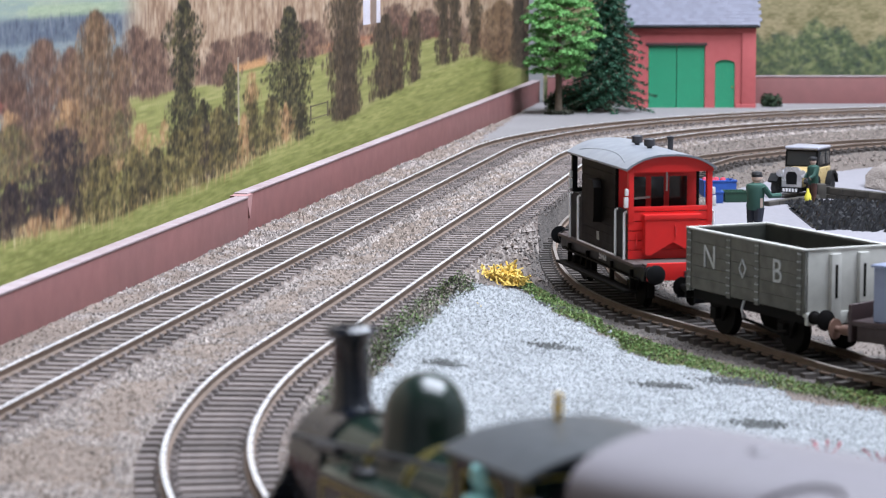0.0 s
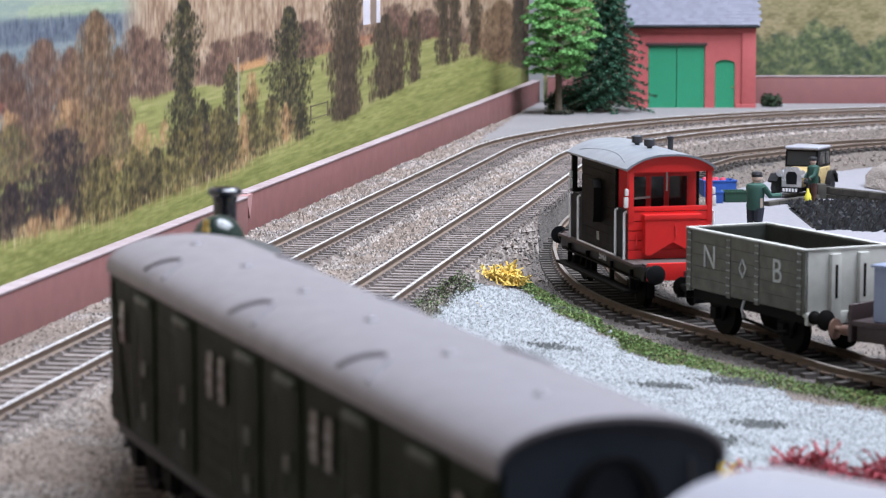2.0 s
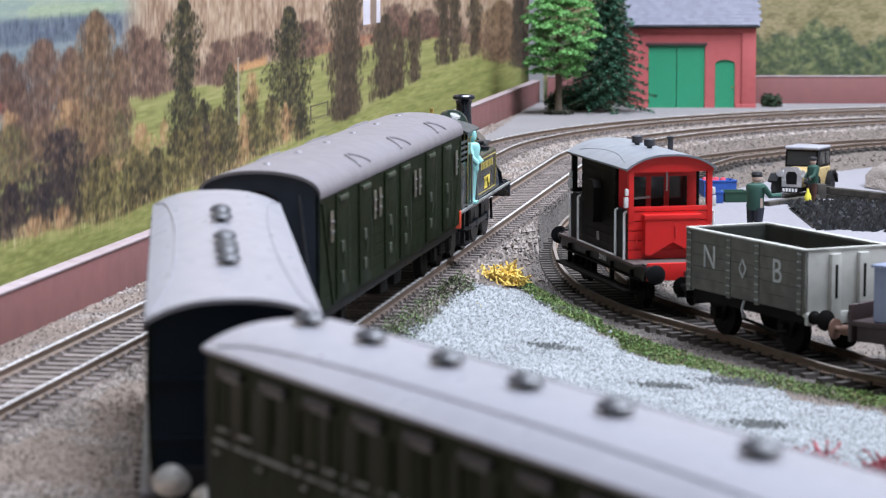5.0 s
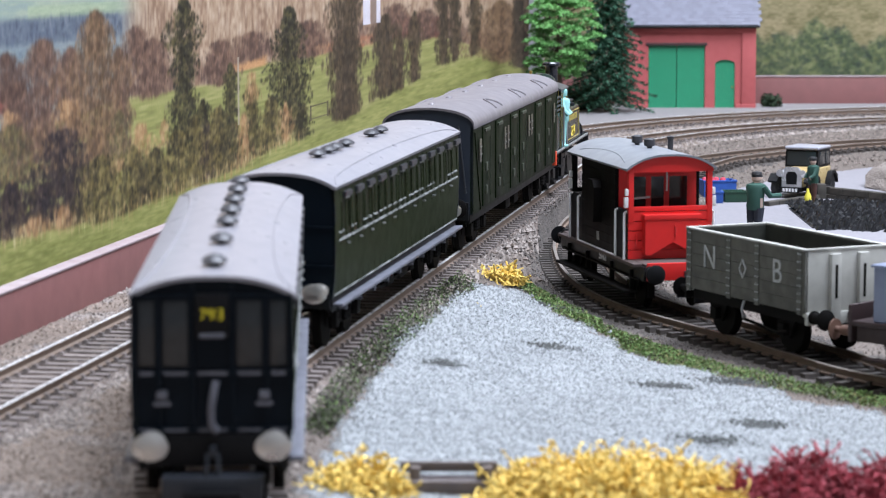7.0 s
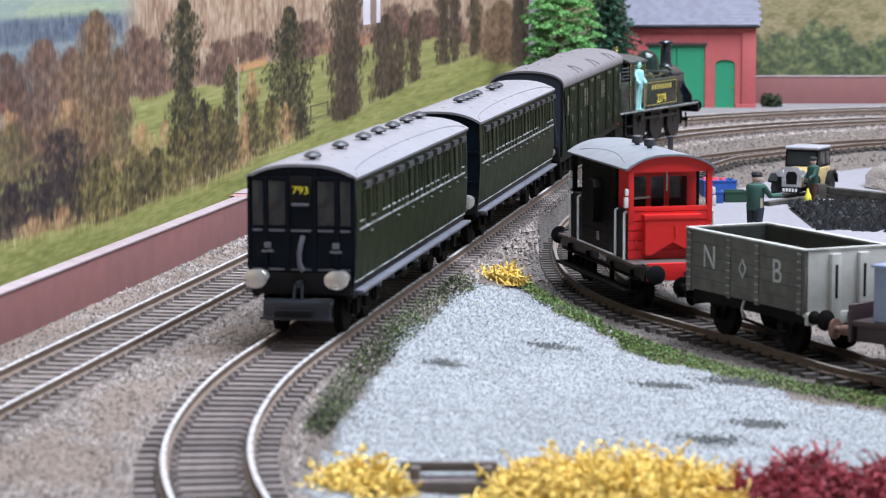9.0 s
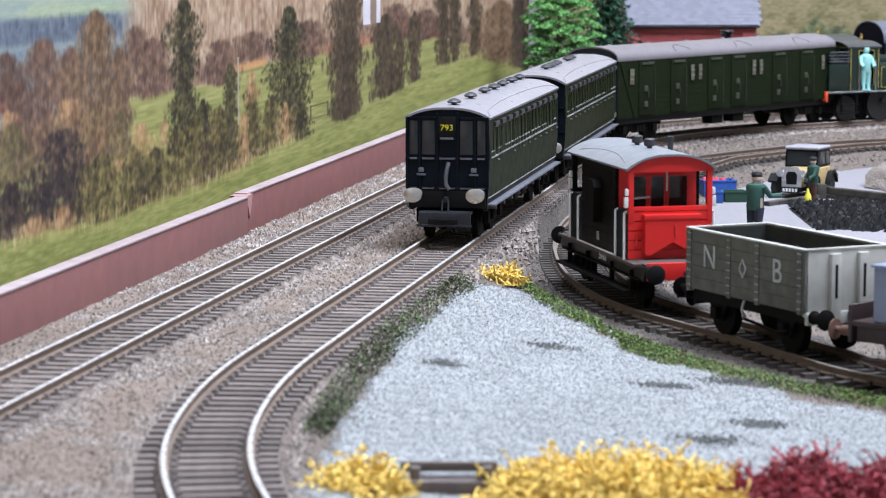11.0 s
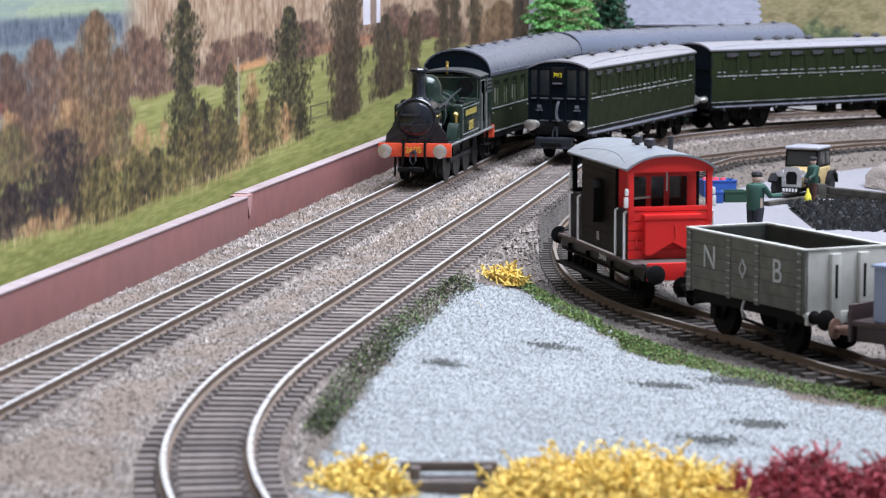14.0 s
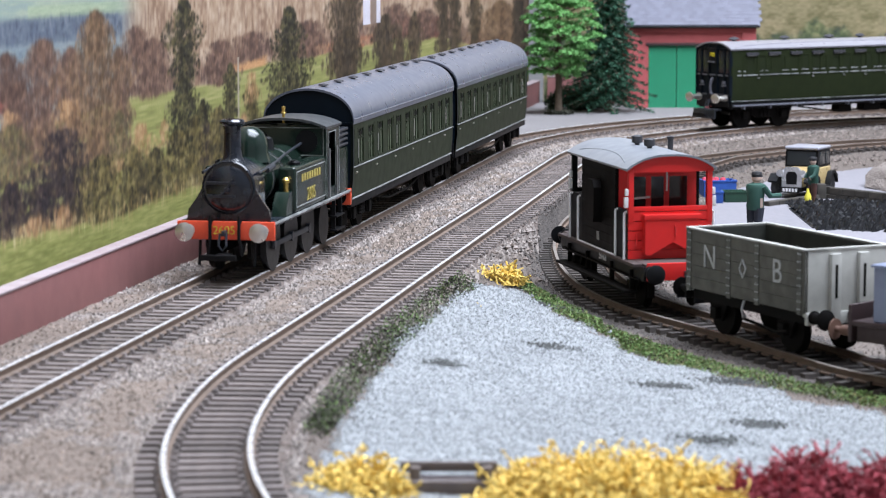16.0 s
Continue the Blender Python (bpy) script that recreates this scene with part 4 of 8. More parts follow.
def plank(bm, x0, x1, z0, z1, s, out=0.0, thick=0.9, n=3):
    """A piece of coach side between two heights, following its curve; s is -1 or 1."""
    zs = np.linspace(z0, z1, n)
    pts = [(s * (side_y(z) + out), z) for z in zs] + [(s * (side_y(z) + out - thick), z) for z in zs[::-1]]
    prism(bm, pts, x0, x1, "x")


def body_ends(ob, half, mat, top, x0=None, line=None):
    for sgn in (-1, 1):
        bm = B()
        x = sgn * half
        outl = [(-y, z) for y, z in SIDE] + (line or low_arch(15.2, 37.4, top)) + [(y, z) for y, z in reversed(SIDE)]
        prism(bm, outl, min(x, x - sgn * 1.0), max(x, x - sgn * 1.0), "x")
        part("end_panel", bm, mat, ob, "dark blue-black end panel")


def shell_vent(ob, x, y, z, mat=None):
    bm = B()
    turn(bm, [(1.0, 0), (1.0, 0.9), (2.4, 1.1), (2.6, 1.5), (1.9, 2.1), (0.8, 2.5), (0, 2.6)], (0, 0, 0), "z", 14)
    for v in bm.verts:
        v.co.x *= 1.25
        v.co += Vector((x, y, z))
    part("roof_vent", bm, mat or M_VENT, ob)


def panel_coach(length, driving, windows, vents):
    """A panelled push-pull coach with full-length footboards."""
    half = length / 2
    ob = empty("push_pull_coach", 0, 0, 0)
    top, eave = 41.3, 38.2
    for s in (-1, 1):
        bm = B()
        plank(bm, -half, half, 12.6, 25.2, s)
        plank(bm, -half, half, 34.4, 38.2, s, n=2)
        edge = -half
        for a, b in windows:
            plank(bm, edge, a, 25.2, 34.4, s)
            edge = b
        plank(bm, edge, half, 25.2, 34.4, s)
        body = part("side_panel", bm, M_GREEN, ob, "olive green panelled coach side")
        # door seams and beading
        for a, b in windows[::2]:
            for x in (a - 1.6, b + 1.6):
                bm = B()
                plank(bm, x - 0.12, x + 0.12, 13.2, 37.0, s, 0.12, 0.25)
                part("door_seam", bm, M_GREEN, body)
        for x in np.arange(-half + 8, half, 9.5):
            bm = B()
            plank(bm, x - 0.18, x + 0.18, 27.6, 34.0, s, 0.25, 0.4)
            part("beading", bm, M_GREEN, body)
        bm = B()
        rng = random.Random(5 + s)
        x = -half + 4
        while x < half - 6:
            w = rng.uniform(1.5, 7)
            plank(bm, x, min(x + w, half - 2), 25.3, 25.75, s, 0.32, 0.4, 2)
            if rng.random() < 0.75:
                plank(bm, x + 0.5, min(x + w * 0.8, half - 2), 27.2, 27.6, s, 0.32, 0.4, 2)
            x += w + rng.uniform(0.3, 2.0)
        plank(bm, -half + 1, half - 1, 13.0, 13.3, s, 0.25, 0.4, 2)
        part("worn_lining", bm, M_TRIM, body, "worn pale lining along the waist")
        for k in range(int(length // 15)):
            x = -half + 10 + 15 * k
            bm = B()
            plank(bm, x, x + 8, 35.0, 36.3, s, 1.0, 1.0, 2)
            vh = part("door_vent", bm, M_VENT, body)
            bm = B()
            plank(bm, x + 1.0, x + 6.5, 34.6, 34.9, s, 0.5, 0.5, 2)
            part("vent_edge", bm, M_TRIM, ob)
        for a, b in windows[::2]:
            bm = B()
            rod(bm, (b + 2.0, s * 16.1, 24), (b + 3.4, s * 16.1, 24), 0.22, 6)
            rod(bm, (b + 2.6, s * 15.4, 24), (b + 2.6, s * 16.1, 24), 0.25, 5)
            part("door_handle", bm, M_STEEL, body)
        for a, b in windows:
            bm = B()
            plank(bm, a - 0.2, b + 0.2, 25.0, 34.6, s, -0.2, 0.2)
            part("window", bm, M_PANE, body, "glazed compartment window")
        bm = B()
        box(bm, -half + 2, half - 2, min(s * 14.0, s * 17.2), max(s * 14.0, s * 17.2), 10.6, 11.3, 0.2)
        for x in np.arange(-half + 8, half - 4, 18):
            box(bm, x, x + 0.8, min(s * 14.2, s * 16.8), max(s * 14.2, s * 16.8), 9.3, 10.7)
        part("footboard", bm, M_STEP, ob, "grey footboard along the solebar")
        part("solebar", box(B(), -half + 1, half - 1, min(s * 12.6, s * 14.4), max(s * 12.6, s * 14.4), 9.4, 12.6, 0.3), M_BLACK, ob)
    part("floor", box(B(), -half + 1, half - 1, -14, 14, 12.0, 12.8), M_SOOT, ob)
    bm = B()
    box(bm, -half + 3, half - 3, -1, 0.0, 12.8, 35)
    for x in np.arange(-half + 16, half - 8, 14.5):
        box(bm, x - 0.4, x + 0.4, -13, 13, 12.8, 36)
    for x in np.arange(-half + 18, half - 12, 14.5):
        box(bm, x, x + 3, -13, 13, 12.8, 22, 0.6)
    part("compartments", bm, M_INSIDE, ob, "buff compartment partitions and seats")
    bm = B()
    line = low_arch(15.9, eave, top)
    roof_shell(bm, -half - 0.6, half + 0.6, line)
    roof = part("roof", bm, M_ROOF, ob, "smooth grey coach roof")
    for s in (-1, 1):
        bm = B()
        n = 24
        pts = []
        for k in range(n + 1):
            u = -1 + 2 * k / n
            x = u * (half - 3)
            y = s * (15.0 - 5.2 * (1 - u * u) ** 0.5 * (0.9 if abs(u) < 0.97 else 0.4))
            pts.append((x, y, eave + (top - eave) * (1 - abs(y / 15.9) ** 2.6) + 0.05))
        bend(bm, pts, 0.22, 5)
        part("rain_strip", bm, M_ROOF, roof)
    body_ends(ob, half, M_END, top - 0.3, line=low_arch(15.2, eave - 0.1, top - 0.3))
    for x in vents:
        shell_vent(ob, x, 0.0, top - 0.5)
    for sgn in (-1, 1):
        x = sgn * half
        part("headstock", box(B(), min(x, x + sgn * 0.8), max(x, x + sgn * 0.8), -14.2, 14.2, 10.2, 15.6, 0.3), M_BLACK, ob)
        buffers(ob, x + sgn * 0.8, sgn, head=2.7, z=14.6, length=7.4, oval=1.28)
        coupling(ob, x + sgn * 0.8, sgn)
        bogie(ob, sgn * (half - 25))
    for x, w in ((-10, 9), (8, 12), (24, 6)):
        part("underframe_box", box(B(), x, x + w, -12.5, -6, 5.5, 10.5, 0.4), M_SOOT, ob)
    part("truss_rod", bend(B(), [(-half + 42, -12, 10), (-16, -12, 6.4), (16, -12, 6.4), (half - 42, -12, 10)], 0.4, 6), M_SOOT, ob)
    if driving:
        driving_end(ob, -half)
    else:
        bm = B()
        for sgn in (-1, 1):
            for z in (20, 29):
                box(bm, min(sgn * half, sgn * (half + 0.5)), max(sgn * half, sgn * (half + 0.5)), -15, 15, z - 0.3, z + 0.3)
        part("end_beading", bm, M_END, ob)
    return ob


def driving_end(ob, x):
    """The driver's end: four windows, beading, hose, number and guard irons; it faces backwards."""
    for y in (-15.0, -10.2, -3.8, 3.8, 10.2, 15.0):
        part("end_beading", box(B(), x - 0.7, x, y - 0.35, y + 0.35, 16.2, 39.5 if abs(y) < 9 else 38.0), M_END, ob)
    for z in (16.3, 25.6, 38.0):
        part("end_beading", box(B(), x - 0.72, x, -15.0, 15.0, z - 0.3, z + 0.3), M_END, ob)
    bm = B()
    for y0, y1 in ((-14.2, -10.8), (-9.6, -4.4), (-3.2, 3.2), (4.4, 9.6), (10.8, 14.2)):
        box(bm, x - 0.9, x - 0.1, y0 + 0.4, y1 - 0.4, 25.2, 25.75)
        box(bm, x - 0.9, x - 0.1, y0 + 0.4, y1 - 0.4, 16.0, 16.4)
    part("worn_lining", bm, M_STEP, ob, "worn bluish beading at the waist")
    for y0, y1 in ((-14.0, -10.9), (10.9, 14.0), (-9.4, -4.6), (4.6, 9.4)):
        part("window", box(B(), x - 0.3, x + 0.05, y0, y1, 26.6, 37.2, 0.2), M_DARKPANE, ob, "dark cab window")
    part("number_box", box(B(), x - 1.2, x, -3.2, 3.2, 31.2, 38.4, 0.3), M_BLACK, ob)
    lettering("route_number", "793", 2.2, M_YELLOWGLOW, ob, pose((x - 1.3) * MM, 0, 35.0 * MM, 90, 0, -90))
    part("lamp_bracket", box(B(), x - 2.0, x - 0.6, -2.4, 2.4, 31.4, 32.0, 0.1), M_STEP, ob)
    bm = B()
    bend(bm, [(x - 1.0, -0.6, 24.2), (x - 1.8, -0.2, 22.5), (x - 2.0, 0.3, 20.0), (x - 1.8, 0.2, 17.5), (x - 1.4, -0.8, 16.0)], 0.75, 8)
    part("brake_hose", bm, M_STEP, ob, "grey vacuum brake hose")
    bm = B()
    for y in (-9.8, 9.6):
        box(bm, x - 1.0, x, y - 1.6, y + 1.6, 20.2, 20.8)
        box(bm, x - 1.0, x, y - 1.0, y + 1.0, 21.2, 22.6, 0.2)
    part("lamp_iron", bm, M_STEP, ob)
    bm = B()
    box(bm, x - 6.0, x - 1.5, -9.6, 9.6, 8.6, 9.4, 0.3)
    box(bm, x - 6.4, x - 5.4, -9.6, 9.6, 5.0, 9.2, 0.4)
    box(bm, x - 6.9, x - 6.2, -10.2, 10.2, 4.8, 5.6, 0.2)
    part("bogie_step", bm, M_STEP2, ob, "dark blue-grey step plate over the coupling")


def parcels_van(length):
    half = length / 2
    ob = empty("parcels_van", 0, 0, 0)
    top, eave = 43.4, 37.8
    line = [(15.9 * math.sin(a), eave + (top - eave) * math.cos(a) ** 0.8) for a in np.linspace(-math.pi / 2, math.pi / 2, 19)]
    wins = [(-half + 10, 6), (-half + 64, 5), (-half + 71, 5), (half - 84, 5), (half - 77, 5), (half - 14, 5)]
    for s in (-1, 1):
        bm = B()
        box(bm, -half, half, min(s * 14.4, s * 15.3), max(s * 14.4, s * 15.3), 11.6, 37.8)
        side = part("side_panel", bm, M_GREEN2, ob, "dark green planked van side")
        for k in range(10):
            z = 12.5 + 2.5 * k
            part("plank", box(B(), -half + 0.5, half - 0.5, min(s * 15.25, s * 15.42), max(s * 15.25, s * 15.42), z, z + 2.25), M_GREEN2, side)
        for k, x in enumerate((-half + 18, -half + 46, -half + 80, half - 104, half - 64, half - 36)):
            bm = B()
            box(bm, x, x + 14, min(s * 15.3, s * 15.9), max(s * 15.3, s * 15.9), 12.6, 36.6, 0.15)
            door = part("door", bm, M_GREEN2, side, "dark green double van door")
            bm = B()
            box(bm, x + 2, x + 12, min(s * 15.8, s * 16.5), max(s * 15.8, s * 16.5), 35.0, 36.0, 0.2)
            for z in (16.0, 23.0):
                box(bm, x + 4, x + 7, min(s * 15.8, s * 16.4), max(s * 15.8, s * 16.4), z, z + 2.6, 0.2)
            part("louvre", bm, M_GREENLIGHT, door)
            bm = B()
            rod(bm, (x + 7.6, s * 16.3, 20), (x + 7.6, s * 16.3, 24), 0.2, 6)
            rod(bm, (x + 13.5, s * 16.2, 15), (x + 13.5, s * 16.2, 33), 0.14, 6)
            part("handrail", bm, M_GREENLIGHT, door)
        for e in (1, -1):
            bm = B()
            prism(bm, [(e * (half - 15), 12), (e * (half - 14), 12), (e * (half - 2), 36), (e * (half - 3), 36)], s * 15.3, s * 15.8, "y")
            part("brace", bm, M_GREEN2, side)
        for x, w in wins:
            win = part("window", box(B(), x - 0.3, x + w * 0.55, min(s * 15.9, s * 16.15), max(s * 15.9, s * 16.15), 26.5, 33.5, 0.2), M_BUFFPANE, side, "small window with a pale blind")
            bm = B()
            for z in (28.8, 31.1):
                box(bm, x - 0.3, x + w * 0.55, min(s * 16.1, s * 16.4), max(s * 16.1, s * 16.4), z - 0.2, z + 0.2)
            part("window_bar", bm, M_STEEL, win)
        part("solebar", box(B(), -half + 0.5, half - 0.5, min(s * 12.4, s * 14.2), max(s * 12.4, s * 14.2), 9.0, 11.8, 0.3), M_BLACK, ob)
    part("floor", box(B(), -half + 1, half - 1, -14, 14, 11.4, 12.2), M_SOOT, ob)
    bm = B()
    roof_shell(bm, -half - 0.5, half + 0.5, line)
    roof = part("roof", bm, M_ROOFVAN, ob, "warm grey arched van roof")
    for x in (-45.0, 12.0, 70.0):
        for s in (-1, 1):
            bm = B()
            pts = []
            for a in np.linspace(-1, 1, 15):
                t = 0.40 + 0.36 * (abs(a) ** 2.2)
                ang = s * t * math.pi / 2
                pts.append((x + a * 7.0, 15.9 * math.sin(ang), eave + (top - eave) * math.cos(ang) ** 0.8 + 0.1))
            bend(bm, pts, 0.4, 6)
            part("rain_strip", bm, M_ROOFVAN, roof)
    for x in np.linspace(-86, 86, 6):
        bm = B()
        turn(bm, [(1.3, -0.6), (1.3, 0.2), (1.1, 0.5), (0.6, 0.7), (0, 0.75)], (x, 2.2, top - 0.3), "z", 12)
        part("roof_vent", bm, M_ROOFVAN, roof)
    for sgn in (-1, 1):
        x = sgn * half
        bm = B()
        prism(bm, [(-15.3, 11.6), (-15.3, 37.6)] + [(y * 0.97, z - 0.5) for y, z in line[1:-1]] + [(15.3, 37.6), (15.3, 11.6)], min(x, x - sgn * 1.2), max(x, x - sgn * 1.2), "x")
        end = part("end_panel", bm, M_VANEND, ob, "blue-black arched van end")
        bm = B()
        ring = [(6.4 * math.cos(a), 33.0 + 6.0 * math.sin(a)) for a in np.linspace(0, math.pi, 12)]
        prism(bm, [(6.4, 13)] + ring + [(-6.4, 13), (-4.6, 13)] + [(y * 0.72, z - 0.8) for y, z in reversed(ring)] + [(4.6, 13)], min(x, x + sgn * 1.4), max(x, x + sgn * 1.4), "x")
        part("gangway", bm, M_BLACK, end, "black gangway frame")
        bm = B()
        for z in (16, 20, 24, 28, 32):
            box(bm, min(x, x + sgn * 1.2), max(x, x + sgn * 1.2), 9.5, 12.5, z, z + 0.5)
        rod(bm, (x + sgn * 0.9, 13.4, 14), (x + sgn * 0.9, 13.4, 34), 0.35, 6)
        rod(bm, (x + sgn * 0.9, -13.0, 18), (x + sgn * 0.9, -10.5, 38), 0.35, 6)
        part("end_step", bm, M_STEP2, end)
        part("headstock", box(B(), min(x, x + sgn * 0.8), max(x, x + sgn * 0.8), -14, 14, 10.0, 15.4, 0.3), M_BLACK, ob)
        buffers(ob, x + sgn * 0.8, sgn, M_SOOT, 2.8, length=5.5)
        coupling(ob, x + sgn * 0.8, sgn)
        bogie(ob, sgn * (half - 23))
    for x, w in ((-14, 10), (6, 10)):
        part("underframe_box", box(B(), x, x + w, -12.5, -6, 5.0, 10.0, 0.4), M_SOOT, ob)
    return tagged(ob, "dark green bogie parcels van with a grey arched roof", "railway van")


def window_coach(length):
    """A smooth-sided coach with large windows and a blue-grey domed roof."""
    half = length / 2
    ob = empty("passenger_coach", 0, 0, 0)
    top, eave = 46.0, 35.6
    line = [(15.9 * math.sin(a), eave + (top - eave) * math.cos(a) ** 0.85) for a in np.linspace(-math.pi / 2, math.pi / 2, 19)]
    xs = np.linspace(-half + 8, half - 17, 11)
    for s in (-1, 1):
        bm = B()
        zs = [(11.6, 22.6), (32.8, 36.0)]
        for z0, z1 in zs:
            plank(bm, -half, half, z0, z1, s)
        edge = -half
        for x in xs:
            plank(bm, edge, x, 22.6, 32.8, s)
            edge = x + 8.6
        plank(bm, edge, half, 22.6, 32.8, s)
        side = part("side_panel", bm, M_GREEN3, ob, "glossy olive green coach side")
        bm = B()
        plank(bm, -half + 0.5, half - 0.5, 21.4, 21.75, s, 0.3, 0.4, 2)
        plank(bm, -half + 0.5, half - 0.5, 11.5, 11.9, s, 0.3, 0.4, 2)
        part("waist_line", bm, M_TRIM, side, "thin pale line along the waist")
        for i, x in enumerate(xs):
            bm = B()
            plank(bm, x - 0.1, x + 8.7, 22.4, 33.0, s, -0.45, 0.25)
            win = part("window", bm, M_BLIND, side, "olive tinted coach window")
            bm = B()
            plank(bm, x, x + 8.6, 30.0, 30.4, s, -0.1, 0.4, 2)
            plank(bm, x + 4.0, x + 4.5, 22.6, 32.8, s, -0.1, 0.4, 2)
            plank(bm, x - 0.15, x + 0.25, 22.4, 33, s, 0.12, 0.5, 2)
            plank(bm, x + 8.35, x + 8.75, 22.4, 33, s, 0.12, 0.5, 2)
            part("window_frame", bm, M_GREEN3, win)
            bm = B()
            for k in range(3):
                plank(bm, x + 1.2 + 2.3 * k, x + 2.8 + 2.3 * k, 30.9, 32.3, s, -0.2, 0.4, 2)
            part("toplight", bm, M_BLACK, win)
            if i % 2 == 0:
                bm = B()
                plank(bm, x + 9.0, x + 9.15, 12.2, 33.4, s, 0.1, 0.2)
                plank(bm, x + 14.4, x + 14.55, 12.2, 33.4, s, 0.1, 0.2)
                part("door_seam", bm, M_BLACK, side)
                bm = B()
                rod(bm, (x + 13.6, s * 15.9, 19.8), (x + 12.2, s * 15.9, 19.8), 0.3, 6)
                rod(bm, (x + 9.9, s * 15.8, 24), (x + 9.9, s * 15.8, 30), 0.2, 6)
                part("door_handle", bm, M_METAL, side)
        part("solebar", box(B(), -half + 0.5, half - 0.5, min(s * 12.6, s * 14.6), max(s * 12.6, s * 14.6), 9.0, 11.7, 0.3), M_BLACK, ob)
    part("floor", box(B(), -half + 1, half - 1, -14, 14, 11.2, 12.0), M_SOOT, ob)
    bm = B()
    roof_shell(bm, -half - 0.5, half + 0.5, line)
    roof = part("roof", bm, M_ROOF2, ob, "smooth blue-grey domed coach roof")
    for x in np.linspace(-half + 12, half - 12, 8):
        bm = B()
        turn(bm, [(0.8, -0.4), (0.8, 0.4), (1.9, 0.6), (1.7, 1.0), (0, 1.3)], (x, 2.5, top - 0.3), "z", 12)
        part("roof_vent", bm, M_VENT, roof)
    bm = B()
    for s in (-1, 1):
        rod(bm, (-half, s * 15.7, 36.4), (half, s * 15.7, 36.4), 0.3, 6)
    part("gutter", bm, M_ROOF2, roof)
    for sgn in (-1, 1):
        x = sgn * half
        bm = B()
        prism(bm, [(-y, z) for y, z in ((14.7, 11.6),) + tuple(SIDE[1:4])] + [(y * 0.965, z - 0.5) for y, z in line] + [(y, z) for y, z in tuple(reversed(SIDE[1:4])) + ((14.7, 11.6),)], min(x, x - sgn * 1.2), max(x, x - sgn * 1.2), "x")
        end = part("end_panel", bm, M_END, ob, "blue-black coach end")
        bm = B()
        box(bm, min(x, x + sgn * 0.5), max(x, x + sgn * 0.5), -15.2, 15.2, 35.0, 35.6)
        for y in (-5, 5):
            box(bm, min(x, x + sgn * 0.4), max(x, x + sgn * 0.4), y - 0.25, y + 0.25, 12, 35)
        for z in (17, 22):
            box(bm, min(x, x + sgn * 1.0), max(x, x + sgn * 1.0), -13, -9.5, z, z + 0.5)
        part("end_beading", bm, M_END, end)
        part("headstock", box(B(), min(x, x + sgn * 0.8), max(x, x + sgn * 0.8), -14, 14, 9.6, 14.8, 0.3), M_BLACK, ob)
        buffers(ob, x + sgn * 0.8, sgn, M_SOOT, 2.6, z=13, length=5)
        coupling(ob, x + sgn * 0.8, sgn)
        bogie(ob, sgn * (half - 25))
    for x, w in ((-16, 9), (-3, 6), (8, 9)):
        part("underframe_box", box(B(), x, x + w, -12.8, -6, 4.6, 9.6, 0.4), M_SOOT, ob)
    part("truss_rod", bend(B(), [(-half + 40, 12, 9.4), (-18, 12, 5.4), (18, 12, 5.4), (half - 40, 12, 9.4)], 0.4, 6), M_SOOT, ob)
    part("truss_rod", bend(B(), [(-half + 40, -12, 9.4), (-18, -12, 5.4), (18, -12, 5.4), (half - 40, -12, 9.4)], 0.4, 6), M_SOOT, ob)
    return tagged(ob, "olive green bogie coach with large windows and a blue-grey roof", "railway coach", "coaches behind the tank engine")


def figure_bm(height, lean=0.0, arms=(0.25, 0.25), bottle=False):
    """A plain little standing doll."""
    k = height / 23.0
    bm = B()
    for s in (-1, 1):
        turn(bm, [(1.2, 0), (1.3, 0.6), (0.95, 1.2), (1.25, 5), (1.7, 10.5)], (0.2, s * 1.45, 0), "z", 10)
        box(bm, -0.8, 2.2, s * 1.45 - 0.8, s * 1.45 + 0.8, 0, 0.9, 0.3)
        a = arms[0 if s < 0 else 1]
        bend(bm, [(0, s * 2.9, 18.4), (0.6 + 2 * a, s * 3.7, 14.8), (1.4 + 6 * a, s * 3.5, 12.0 + 3 * a)], 0.95, 8)
    turn(bm, [(2.2, 9.6), (2.7, 11), (2.5, 14), (3.1, 17.6), (2.7, 18.9), (1.1, 19.6), (1.0, 20.2)], (0, 0, 0), "z", 14)
    turn(bm, [(0.5, 19.6), (1.5, 20.4), (1.75, 21.6), (1.5, 22.8), (0.4, 23.3)], (0.2, 0, 0), "z", 12)
    for v in bm.verts:
        v.co = Vector((v.co.x + lean * v.co.z, v.co.y * 1.05, v.co.z)) * k
    return bm


